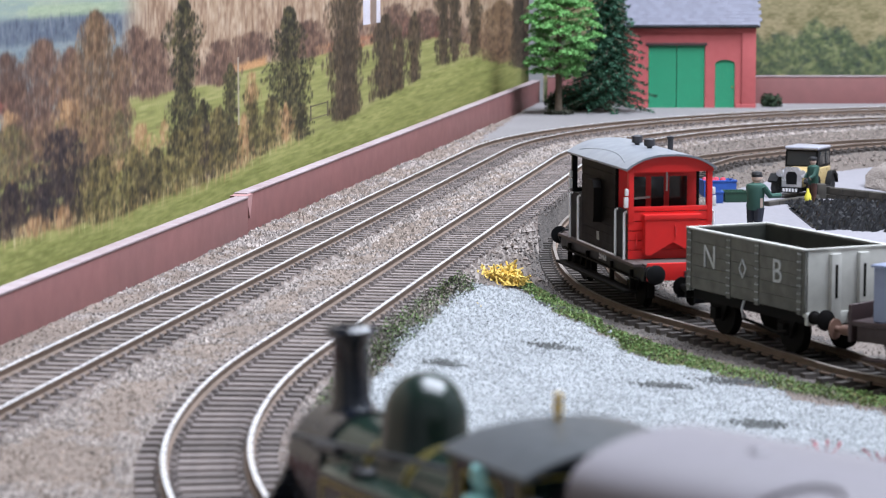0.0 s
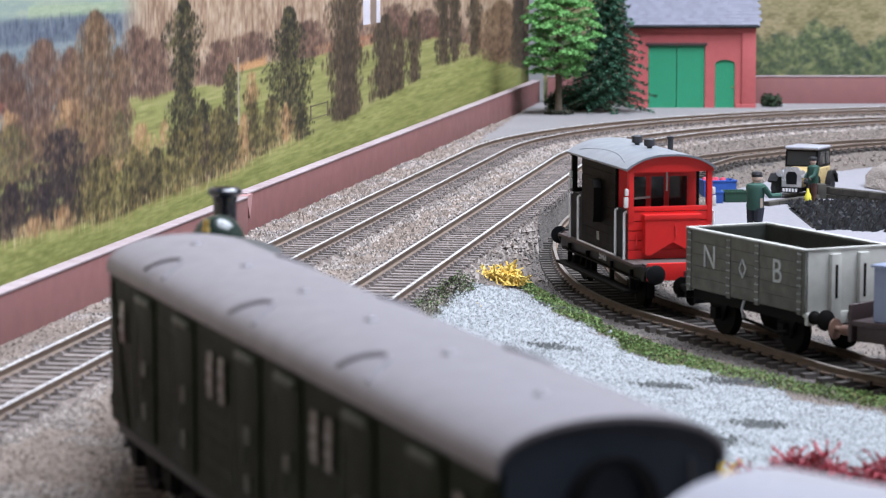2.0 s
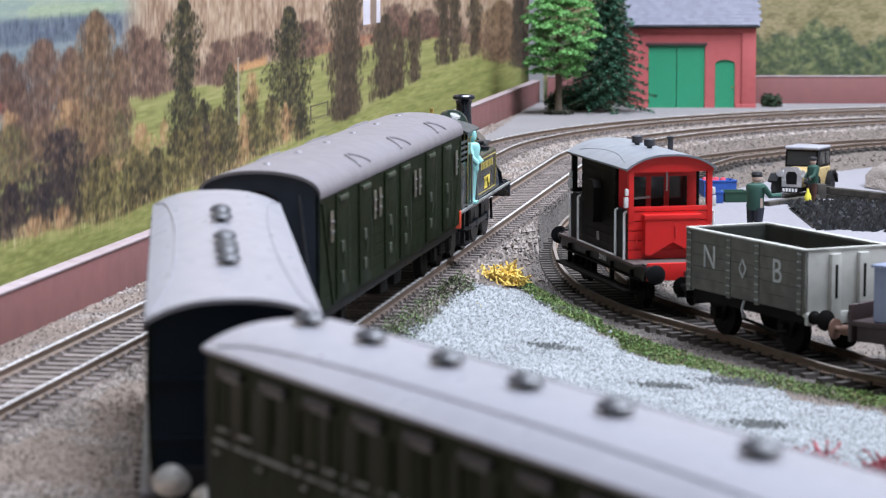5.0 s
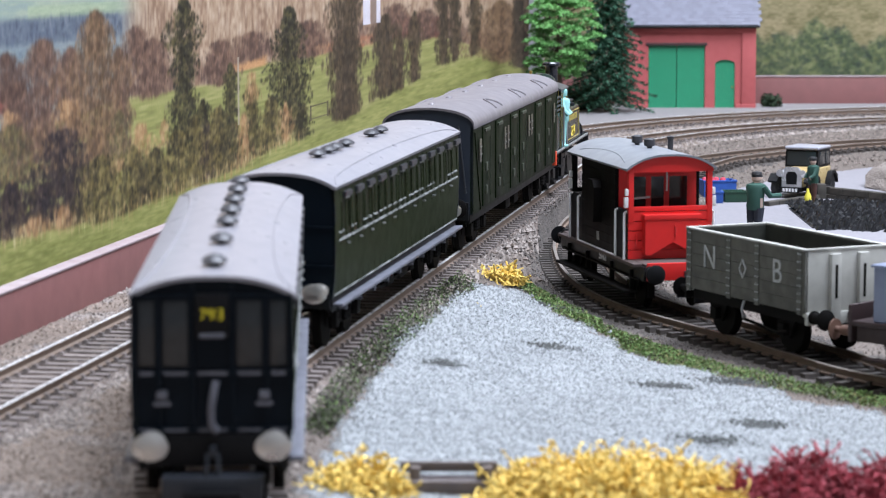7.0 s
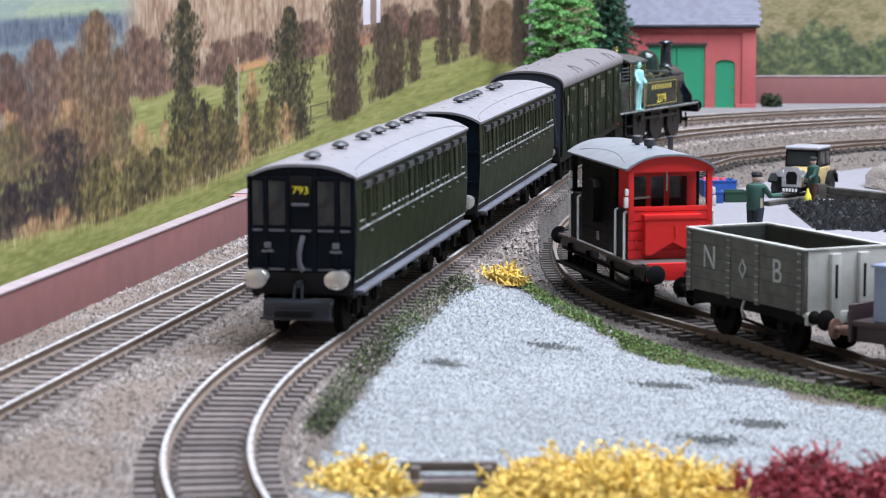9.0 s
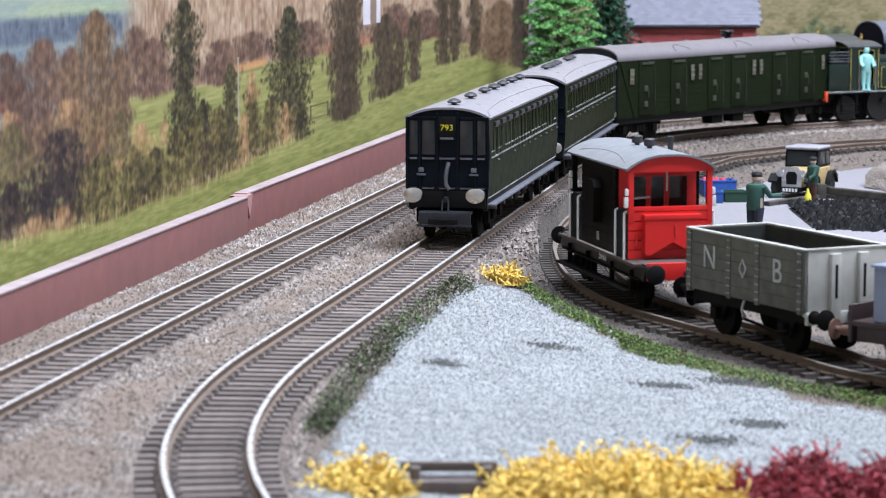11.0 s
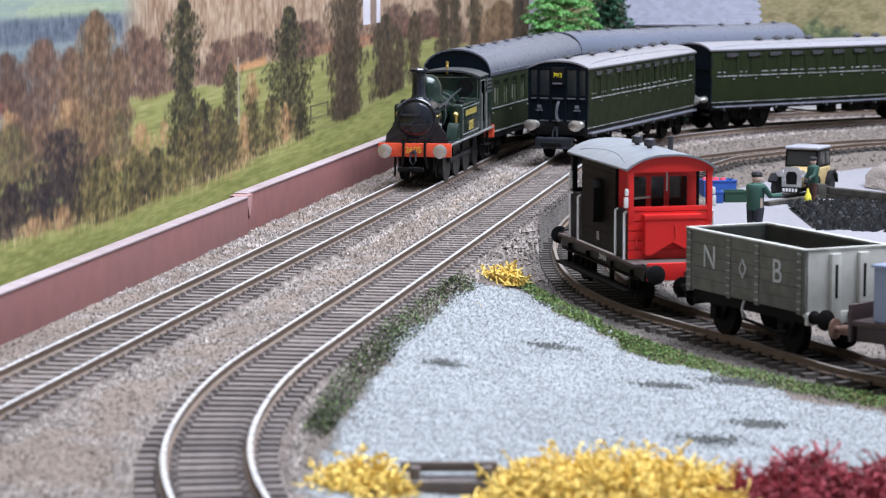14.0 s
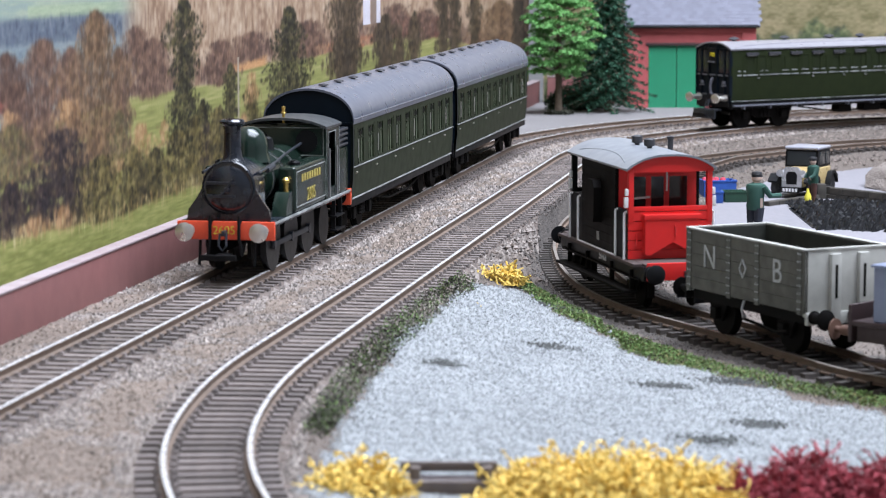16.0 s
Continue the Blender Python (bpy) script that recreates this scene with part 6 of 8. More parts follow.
def goods_shed():
    ob = empty("goods_shed", 150, 1650, -4)
    x0, x1, y0, y1, h = -39, 37, -20, 25, 49
    bm = B()
    box(bm, x0, -27, y0, y0 + 3, 0, h), box(bm, 7.0, 13.0, y0, y0 + 3, 0, h), box(bm, 25, x1, y0, y0 + 3, 0, h)
    box(bm, -27, 7, y0, y0 + 3, 38, h)
    prism(bm, [(13, 27.5), (14.5, 28.6), (17, 29.3), (19, 29.5), (21, 29.3), (23.5, 28.6), (25, 27.5), (25, h), (13, h)], y0, y0 + 3, "y")
    part("front_wall", bm, M_BRICK, ob, "painted red brick front wall")
    part("side_wall", box(B(), x1 - 3, x1, y0 + 3, y1, 0, h), M_BRICK, ob)
    part("side_wall", box(B(), x0, x0 + 3, y0 + 3, y1, 0, h), M_BRICK, ob)
    part("back_wall", box(B(), x0 + 3, x1 - 3, y1 - 3, y1, 0, h), M_BRICK, ob)
    for a, b in ((x0 - 0.2, x0 + 6), (x1 - 8, x1 + 0.3)):
        part("pilaster", box(B(), a, b, y0 - 1.2, y0 + 0.2, 0, h - 3.4, 0.2), M_BRICK, ob)
    part("frieze", box(B(), x0 - 0.3, x1 + 0.4, y0 - 1.3, y0 + 0.2, h - 3.4, h, 0.2), M_BRICK, ob)
    part("lintel", box(B(), -28.5, 8.2, y0 - 0.7, y0 + 0.5, 38, 39.6, 0.15), M_BRICKDARK, ob, "dark timber lintel")
    for s in (0, 1):
        a = -27 + 17 * s
        leaf = part("door_leaf", box(B(), a + 0.2, a + 16.8, y0 + 1.0, y0 + 2.0, 0.3, 38), M_SHEDGREEN, ob, "tall green boarded door leaf")
        for k in range(8):
            part("board", box(B(), a + 0.5 + 2.05 * k, a + 2.4 + 2.05 * k, y0 + 0.8, y0 + 1.1, 0.5, 37.8), M_SHEDGREEN, leaf)
    bm = B()
    out = [(13, 0.3), (25, 0.3), (25, 27.5), (23.5, 28.6), (21, 29.3), (19, 29.5), (17, 29.3), (14.5, 28.6), (13, 27.5)]
    prism(bm, out, y0 + 1.0, y0 + 2.0, "y")
    for k in range(5):
        box(bm, 13.5 + 2.3 * k, 15.5 + 2.3 * k, y0 + 0.7, y0 + 1.1, 0.6, 27)
    door = part("wicket_door", bm, M_SHEDGREEN, ob, "small arched green door")
    bm = B()
    turn(bm, [(0.5, 0), (0.5, -0.6), (0, -0.7)], (23.6, y0 + 0.7, 13), "y", 8)
    part("door_knob", bm, M_BRASS, door)
    # roof of slate courses
    rise, run = 28.0, 25.0
    roof = part("roof", prism(B(), [(y0 - 3, h - 0.4), (y0 - 3, h + 0.6), (2.5, h + rise), (y1 + 3, h + 0.6), (y1 + 3, h - 0.4)], x0 - 2.4, x1 + 2.4, "x"), M_SLATE, ob, "blue-grey slate roof")
    sl = finish("slate", prism(B(), [(0.0, 0.0), (3.4, 0.0), (3.4, 3.2), (0.0, 3.2)], 0, 0.35, "z"), M_SLATE, 0)
    ang = math.degrees(math.atan2(rise, 2.5 - (y0 - 3)))
    for i in range(9):
        for j in range(23):
            q = new("slate", sl)
            q.parent = roof
            d = 0.4 + 2.7 * i
            q.matrix_basis = pose((x0 - 2.4 + 3.5 * j + (1.7 if i % 2 else 0)) * MM, (y0 - 3 + d * math.cos(radians(ang))) * MM, (h + 0.75 + d * math.sin(radians(ang)) + 0.15) * MM, ang - 1.5, 0, 0)
    part("gutter", rod(B(), (x0 - 2, y0 - 3.4, h + 0.2), (x1 + 2, y0 - 3.4, h + 0.2), 0.7), M_BLACK, ob)
    bm = B()
    box(bm, -22, 22, 0, 8, 0, 0.9, 0.2)
    part("skylight", bm, M_GLASS, roof, "long dark roof light", at=pose(2 * MM, (y0 - 3 + 12.5) * MM, (h + 0.8 + 12.8) * MM, ang, 0, 0))
    part("plinth", box(B(), x0 - 0.6, -27.5, y0 - 1.6, y0, 0, 3, 0.2), M_BRICK, ob)
    part("plinth", box(B(), 25.5, x1 + 0.6, y0 - 1.6, y0, 0, 3, 0.2), M_BRICK, ob)
    tagged(ob, "pink-red brick goods shed with green doors and slate roof", "goods shed")


goods_shed()


# ---- plants ----
def leaf_cloud(points, size, droop=0.3, seed=1, long=1.8):
    """Small pointed leaves about given points."""
    rng = np.random.default_rng(seed)
    n = len(points)
    a, b = rng.uniform(0, 6.28, n), rng.normal(0, droop, n)
    r = rng.uniform(0.6, 1.3, n) * size
    d = np.stack([np.cos(a) * np.cos(b), np.sin(a) * np.cos(b), np.sin(b)], 1)
    w = np.cross(d, rng.normal(0, 1, (n, 3)))
    w /= np.linalg.norm(w, axis=1)[:, None]
    v = np.stack([points - d * r[:, None] * 0.4, points + w * r[:, None] * 0.45, points + d * r[:, None] * long * 0.6, points - w * r[:, None] * 0.45], 1)
    return v.reshape(-1, 3), (np.arange(4)[None] + 4 * np.arange(n)[:, None]).tolist()


M_LEAF = shader("bright_green_foliage", (0.19, 0.40, 0.14), 0.9, second=(0.11, 0.28, 0.085), grain=300, blotch=60, mix=0.7, bump=0.0, island=0.35, spec=0.15)
M_FIRLEAF = shader("dark_fir_needles", (0.045, 0.115, 0.07), 0.8, second=(0.018, 0.055, 0.034), grain=300, blotch=60, mix=0.7, bump=0.0, island=0.5, spec=0.15)
M_BARK = shader("brown_bark", (0.115, 0.085, 0.060), 0.9, second=(0.06, 0.045, 0.03), grain=500, blotch=120, mix=0.8, bump=0.6)
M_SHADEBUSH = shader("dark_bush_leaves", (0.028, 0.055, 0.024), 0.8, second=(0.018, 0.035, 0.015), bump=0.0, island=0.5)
M_TURF = shader("green_scatter", (0.17, 0.27, 0.09), 0.9, second=(0.09, 0.135, 0.05), blotch=90, bump=0.0, island=0.45, spec=0.15)
M_STRAWTURF = shader("olive_straw_scatter", (0.24, 0.22, 0.09), 0.9, second=(0.14, 0.12, 0.065), blotch=90, bump=0.0, island=0.4, spec=0.15)
M_TURFDARK = shader("dark_scatter", (0.085, 0.085, 0.062), 0.9, second=(0.035, 0.038, 0.03), bump=0.0, island=0.5, spec=0.1)
M_YELLOWMOSS = shader("yellow_foam_foliage", (0.80, 0.60, 0.17), 0.9, second=(0.62, 0.42, 0.09), grain=400, blotch=120, mix=0.7, bump=0.0, island=0.3)
M_REDMOSS = shader("crimson_foam_foliage", (0.30, 0.030, 0.045), 0.8, second=(0.17, 0.02, 0.03), grain=400, blotch=120, mix=0.7, bump=0.0, island=0.4)


def broad_tree():
    ob = empty("green_tree", 67, 1574, -4)
    rng = np.random.default_rng(3)
    bm = B()
    turn(bm, [(3.4, -1), (2.6, 1.5), (2.0, 8), (1.8, 24), (1.4, 45), (0.5, 66)], (0, 0, 0), "z", 12)
    pads = []
    for k in range(78):
        z = 24 + 50 * (k / 78.0)
        rad = 21 * math.sin(math.pi * min(1, (z - 12) / 66)) ** 0.6
        a = k * 2.4
        d = rad * rng.uniform(0.45, 1.0)
        e = (d * math.cos(a), d * math.sin(a), z + rng.uniform(-2, 2))
        pads.append(e)
        if k % 3 == 0:
            rod(bm, (0, 0, z - 5), e, 0.5, 5)
    part("trunk", bm, M_BARK, ob, "thin brown trunk with limbs")
    pts = []
    for x, y, z in pads:
        n = 190
        a, q = rng.uniform(0, 6.28, n), rng.uniform(0, 1, n) ** 0.5
        pts.append(np.stack([x + 6.0 * q * np.cos(a), y + 6.0 * q * np.sin(a), z + 1.9 * (1 - q * q) + rng.normal(0, 0.5, n) - 0.6 * q], 1))
    v, f = leaf_cloud(np.concatenate(pts), 1.25, 0.35, 5)
    crown = sheet("crown", v, f, M_LEAF)
    crown.parent = ob
    tagged(ob, "bright green model tree with layered foliage and thin trunk", "tree")


def fir_tree():
    ob = empty("fir_tree", 97, 1596, -4)
    rng = np.random.default_rng(8)
    bm = B()
    turn(bm, [(3.0, -1), (2.4, 2), (1.8, 30), (0.4, 96)], (0, 0, 0), "z", 10)
    pts = []
    for k in range(210):
        z = 8 + 88 * (k / 210.0) ** 0.95
        L = (30 - 27 * (z - 8) / 92) * rng.uniform(0.75, 1.08)
        a = k * 2.399
        tip = np.array([L * math.cos(a), L * math.sin(a), z - 0.28 * L])
        base = np.array([0, 0, z + 1])
        if k % 2 == 0:
            rod(bm, base, tip * [0.9, 0.9, 1], 0.35, 4)
        n = int(14 + L * 3.2)
        t = rng.uniform(0.08, 1, n)
        p = base + (tip - base) * t[:, None]
        side = np.array([-math.sin(a), math.cos(a), 0])
        wd = 0.32 * L * (1 - t) + 1.0
        p = p + side * (rng.uniform(-1, 1, n) * wd)[:, None] + np.stack([np.zeros(n), np.zeros(n), -rng.uniform(0, 1.2, n)], 1)
        pts.append(p)
    part("trunk", bm, M_BARK, ob)
    v, f = leaf_cloud(np.concatenate(pts), 1.2, 0.5, 9, 2.6)
    c = sheet("needles", v, f, M_FIRLEAF)
    c.parent = ob
    tagged(ob, "dark green drooping fir tree beside the shed", "tree")


def bush(name, x, y, z, rx, ry, rz, n, mat, size, label, category="bush", seed=1, kind=""):
    rng = np.random.default_rng(seed)
    ob = empty(name, x, y, z)
    lumps = [(rng.uniform(-0.7, 0.7) * rx, rng.uniform(-0.7, 0.7) * ry, rng.uniform(0.0, 0.6) * rz) for _ in range(7)]
    pts = []
    for cx, cy, cz in lumps:
        m = n // 7
        d = rng.normal(0, 1, (m, 3))
        d /= np.linalg.norm(d, axis=1)[:, None]
        d *= rng.uniform(0.5, 1.0, (m, 1))
        p = np.array([cx, cy, cz]) + d * [rx * 0.5, ry * 0.5, rz * 0.45]
        p[:, 2] = np.abs(p[:, 2])
        pts.append(p)
    v, f = leaf_cloud(np.concatenate(pts), size, 0.6, seed)
    q = sheet("foliage", v, f, mat)
    q.parent = ob
    tagged(q, kind="stuff")
    return tagged(ob, label, category, kind=kind)


def fronds(name, x, y, z, rx, ry, rz, n, mat, label, seed):
    """Branching foam-like foliage made of short crooked twigs."""
    rng = np.random.default_rng(seed)
    ob = empty(name, x, y, z)
    vs, fs = [], []
    for k in range(n):
        p = np.array([rng.uniform(-1, 1) * rx, rng.uniform(-1, 1) * ry, 0])
        p[:2] *= 0.96
        rr = min(1.0, (p[0] / rx) ** 2 + (p[1] / ry) ** 2)
        p[2] = rng.uniform(0.1, 0.85) * rz * (1 - rr) ** 0.5 * (0.75 + 0.35 * math.sin(p[0] * 0.5 + seed) * math.sin(p[1] * 0.6))
        d = rng.normal(0, 1, 3)
        d[2] = abs(d[2]) * 0.8
        d /= np.linalg.norm(d)
        for j in range(6):
            ln = rng.uniform(0.7, 1.5)
            q = p + d * ln
            w = np.cross(d, rng.normal(0, 1, 3))
            w *= rng.uniform(0.2, 0.36) / np.linalg.norm(w)
            u = np.cross(d, w)
            i = len(vs)
            vs += [p + w, p - w * 0.5 + u, p - w * 0.5 - u, q + w * 0.8, q - w * 0.4 + u * 0.8, q - w * 0.4 - u * 0.8]
            fs += [(i, i + 1, i + 4, i + 3), (i + 1, i + 2, i + 5, i + 4), (i + 2, i, i + 3, i + 5), (i + 3, i + 4, i + 5)]
            p = q
            d = d + rng.normal(0, 0.6, 3) - np.array([0, 0, 0.12])
            d /= np.linalg.norm(d)
    v = np.array(vs)
    v[:, 2] = np.abs(v[:, 2])
    q = sheet("foliage", v, fs, mat)
    q.parent = ob
    tagged(q, kind="stuff")
    part("earth_clump", turn(B(), [(rx * 0.8, -1.5), (rx * 0.6, 0.3), (0, 0.8)], (0, 0, 0), "z", 14), M_DIRT, ob)
    return tagged(ob, label, "bush")


broad_tree()
fir_tree()
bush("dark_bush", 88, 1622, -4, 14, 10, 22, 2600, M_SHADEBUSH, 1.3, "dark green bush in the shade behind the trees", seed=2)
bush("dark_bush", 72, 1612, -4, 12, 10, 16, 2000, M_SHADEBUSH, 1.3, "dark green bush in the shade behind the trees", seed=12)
bush("dark_bush", 67, 1574, -4, 8, 7, 3.5, 900, M_TURFDARK, 1.0, "dark scatter heaped at the foot of the tree", seed=13)
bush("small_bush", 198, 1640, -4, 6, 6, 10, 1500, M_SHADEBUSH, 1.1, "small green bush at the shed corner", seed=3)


def carpet(name, spots, count, mat, label, seed, size=0.7, tall=2.2):
    """Low scatter vegetation on the ground along a run of places."""
    rng = np.random.default_rng(seed)
    p = np.array(spots, float)
    run = np.concatenate([[0], np.cumsum(np.hypot(*np.diff(p[:, :2], axis=0).T))])
    q = rng.uniform(0, run[-1], count)
    x, y, w = (np.interp(q, run, p[:, k]) for k in range(3))
    lump = 0.5 + 0.5 * np.sin(q * 0.35) * np.sin(q * 0.11 + 1)
    a, r = rng.uniform(0, 6.28, count), rng.uniform(0, 1, count) ** 0.6
    x, y = x + w * r * np.cos(a), y + 1.3 * w * r * np.sin(a)
    z = heights(np.stack([x, y], 1))[0] + 0.4 + rng.uniform(0, 1, count) * tall * (0.4 + lump) * (1 - 0.6 * r)
    v, f = leaf_cloud(np.stack([x, y, z], 1), size, 0.7, seed)
    tagged(sheet(name, v, f, mat), label, "grass", kind="stuff")


BANK = [(-28, 585, 3.0), (-25, 625, 4.5), (-21, 665, 5.0), (-16, 710, 5.5), (-9, 755, 6.0), (-4, 788, 6.0), (2, 818, 5.0), (8, 846, 4.0)]
STRIP = [(23, 893, 5), (32, 862, 6), (41, 824, 6.5), (52, 790, 7), (64, 757, 7.5), (78, 725, 8.5), (94, 702, 8.5), (112, 682, 8.5), (132, 662, 9)]
carpet("dark_scatter_bank", BANK, 7000, M_TURFDARK, "dark earthy scatter on the bank beside the track", 21, 0.5, 2.6)
carpet("green_scatter_bank", BANK, 2200, M_TURF, "green tufts on the bank beside the track", 22, 0.45, 3.0)
carpet("green_scatter_strip", STRIP, 12500, M_TURF, "green ground cover between gravel and siding", 23, 0.5, 2.2)
carpet("straw_scatter_strip", STRIP, 5200, M_STRAWTURF, "olive and straw coloured scatter along the siding", 25, 0.5, 1.6)
carpet("dark_scatter_strip", STRIP, 6000, M_TURFDARK, "dark scatter at the edge of the gravel", 24, 0.5, 1.2)
fronds("yellow_bush", 18, 872, -9.5, 6.5, 4, 5.5, 230, M_YELLOWMOSS, "tuft of yellow foam foliage at the gravel tip", 31)
fronds("yellow_tuft", 12, 806, -12, 2, 2.5, 1.2, 16, M_YELLOWMOSS, "tiny yellow tuft in the green strip", 32)
fronds("yellow_bush", 33, 530, -9, 27, 14, 13, 2300, M_YELLOWMOSS, "large heap of yellow foam foliage", 33)
fronds("yellow_bush", -16, 532, -9.5, 10, 10, 11, 1250, M_YELLOWMOSS, "smaller heap of yellow foam foliage", 34)
fronds("crimson_bush", 73, 532, -9, 9, 9, 12, 620, M_REDMOSS, "crimson foam foliage beside the yellow heap", 35)
fronds("crimson_bush", 60, 531, -9, 7, 7, 7, 330, M_REDMOSS, "low crimson foam foliage beside the yellow heap", 37)
fronds("crimson_bush", 88, 534, -9, 8, 9, 10, 420, M_REDMOSS, "crimson foam foliage beside the yellow heap", 36)

M_TIMBER = shader("grey_brown_timber", (0.085, 0.065, 0.060), 0.8, second=(0.14, 0.115, 0.105), grain=300, blotch=70, mix=0.7, bump=0.3)


def buffer_stop():
    ob = empty("buffer_stop", 1.5, 534, -13.0)
    for x in (-8.2, 6.2):
        part("post", box(B(), x, x + 2.2, -1, 1.4, 0, 11.5, 0.3), M_TIMBER, ob)
        part("strut", prism(B(), [(-1, 9), (1, 9), (-9, 0), (-11.5, 0)], x + 0.3, x + 1.8, "x"), M_TIMBER, ob)
    part("beam", box(B(), -9.5, 9.5, -2.6, -0.8, 5.6, 9.0, 0.4), M_TIMBER, ob)
    part("beam", box(B(), -10, 9.5, 1.2, 2.6, 10.2, 12.2, 0.4), M_TIMBER, ob)
    part("foot", box(B(), -10.5, 10.5, -3, 3.5, 0, 2.2, 0.4), M_TIMBER, ob)
    part("earth_fill", prism(B(), [(-0.6, 0), (-0.6, 8.6), (1.0, 9.6), (7.5, 8.2), (11, 0)], -7.6, 7.4, "x"), M_MAROON, ob, "dark brown fill behind the beams")
    tagged(ob, "grey-brown timber buffer stop frame between yellow foliage", "buffer stop")


buffer_stop()


# ---- the yard ----
def brake_van():
    """An open-ended goods brake van: black sides, red verandah end, grey roof."""
    ob = empty("brake_van", 63.4, 873, -12, 90 + 12.8 + 180)
    H, W = 48.0, 16.0     # half length over headstocks, half width
    for s in (-1, 1):
        part("solebar", box(B(), -H, H, min(s * 11.5, s * 13), max(s * 11.5, s * 13), 9.5, 14, 0.2), M_BLACK, ob)
        bm = B()
        y0, y1 = sorted((s * (W - 1), s * W))
        box(bm, -26, 26, y0, y1, 14.5, 45.2)
        side = part("cabin_side", bm, M_VANBROWN, ob, "black cabin side with duckets")
        for k in range(10):
            z0 = 15 + 3.0 * k
            part("plank", box(B(), -25.8, 25.8, min(s * W, s * (W + 0.25)), max(s * W, s * (W + 0.25)), z0, z0 + 2.7), M_VANBROWN, side)
        part("ducket", prism(B(), [(-5, 24), (-6, 26), (-6, 36), (-4, 38.5), (4, 38.5), (6, 36), (6, 26), (5, 24)], s * W, s * (W + 3.6), "y"), M_VANBROWN, side, "projecting lookout ducket")
        bm = B()
        box(bm, -44, -26.5, y0, y1, 14.5, 31)
        part("verandah_side", bm, M_BLACK, ob)
        bm = B()
        box(bm, 26.5, 44, y0, y1, 14.5, 31)
        part("verandah_side", bm, M_BLACK, ob)
        part("step_board", box(B(), -40, 40, min(s * 12.5, s * 17), max(s * 12.5, s * 17), 5.2, 6.0, 0.15), M_SOOT, ob)
        part("step_board", box(B(), -44, 44, min(s * 12.8, s * 13.9), max(s * 12.8, s * 13.9), 9.4, 10.0, 0.15), M_SOOT, ob)
        for x in (-36, -14, 14, 36):
            part("step_hanger", box(B(), x, x + 1, min(s * 12.6, s * 14), max(s * 12.6, s * 14), 5.4, 12), M_SOOT, ob)
        for x in (-42, -29, 29, 42):
            bm = B()
            y = s * (W + 1.0)
            bend(bm, [(x, s * W, 30.5), (x, y, 30.2), (x, y, 14.0), (x, s * W, 13.6)], 0.5, 7)
            part("handrail", bm, M_WHITE, ob, "white painted handrail")
        part("handrail", bend(B(), [(-27, s * (W + 0.9), 14.6), (27, s * (W + 0.9), 14.6)], 0.45, 7), M_WHITE, ob, "white painted handrail")
        for sgn in (-1, 1):
            x = sgn * 43.2
            part("end_post", box(B(), x - 1.2, x + 1.2, min(s * (W - 2), s * W), max(s * (W - 2), s * W), 27, 45.0, 0.15), M_RED if sgn > 0 else M_BLACK, ob)
            bm = B()
            box(bm, x - 0.5, x + 1.1, min(s * W, s * (W + 1.5)), max(s * W, s * (W + 1.5)), 32, 35.6, 0.3)
            box(bm, x - 0.4, x + 1.2, min(s * W, s * (W + 1.2)), max(s * W, s * (W + 1.2)), 36, 38.4, 0.3)
            part("side_lamp", bm, M_WHITE, ob, "white side lamp")
        for x in (-32, 32):
            w = part("wheel", wheel_bm(6.4, 8), M_SOOT, ob, at=pose(x * MM, s * 8.2 * MM, 6.4 * MM, 0, 0, 0 if s < 0 else 180))
            bm = B()
            prism(bm, [(x - 6, 9.6), (x + 6, 9.6), (x + 2.5, 4.0), (x - 2.5, 4.0)], s * 10.6, s * 11.4, "y")
            box(bm, x - 1.8, x + 1.8, min(s * 11, s * 13.2), max(s * 11, s * 13.2), 4.6, 8.2, 0.3)
            part("axle_guard", bm, M_SOOT, ob)
            bm = B()
            box(bm, x + 7.2, x + 8.6, s * 8.2 - 1, s * 8.2 + 1, 3.4, 9)
            part("brake_block", bm, M_SOOT, ob)
    bm = box(B(), -44, 44, -15.2, 15.2, 13.6, 14.6, 0.15)
    box(bm, -H, H, -12.2, 12.2, 13.5, 14.7)
    part("floor", bm, M_FLOOR, ob, "worn brown platform floor")
    # black block added between the wheels in place of the shadow under the van
    part("underframe", box(B(), -40, 40, -9.6, 9.6, 7.5, 13.2, 0.2), M_SOOT, ob)
    # cabin end walls with windows, door
    for sgn in (-1, 1):
        x = sgn * 25.5
        bm = B()
        for y0, y1, z0, z1 in ((-15, 15, 14.6, 29), (-15, 15, 41, 46.5), (-15, -11.5, 29, 41), (-4.5, -2.5, 29, 41), (2.5, 4.5, 29, 41), (11.5, 15, 29, 41)):
            box(bm, x - 0.5, x + 0.5, y0, y1, z0, z1)
        part("cabin_end", bm, M_RED if sgn > 0 else M_VANBROWN, ob)
        for y0, y1 in ((-11.5, -4.5), (4.5, 11.5), (-2.5, 2.5)):
            part("window", box(B(), x - 0.2, x + 0.2, y0, y1, 29, 41), M_GLASS, ob)
        if sgn > 0:
            bm = B()
            rod(bm, (x + 0.9, -9, 33.6), (x + 0.9, -3, 34.0), 0.4, 6)
            rod(bm, (x + 1.2, 3.4, 36), (x + 1.2, 3.4, 43), 0.35, 6)
            part("handrail", bm, M_WHITE, ob)
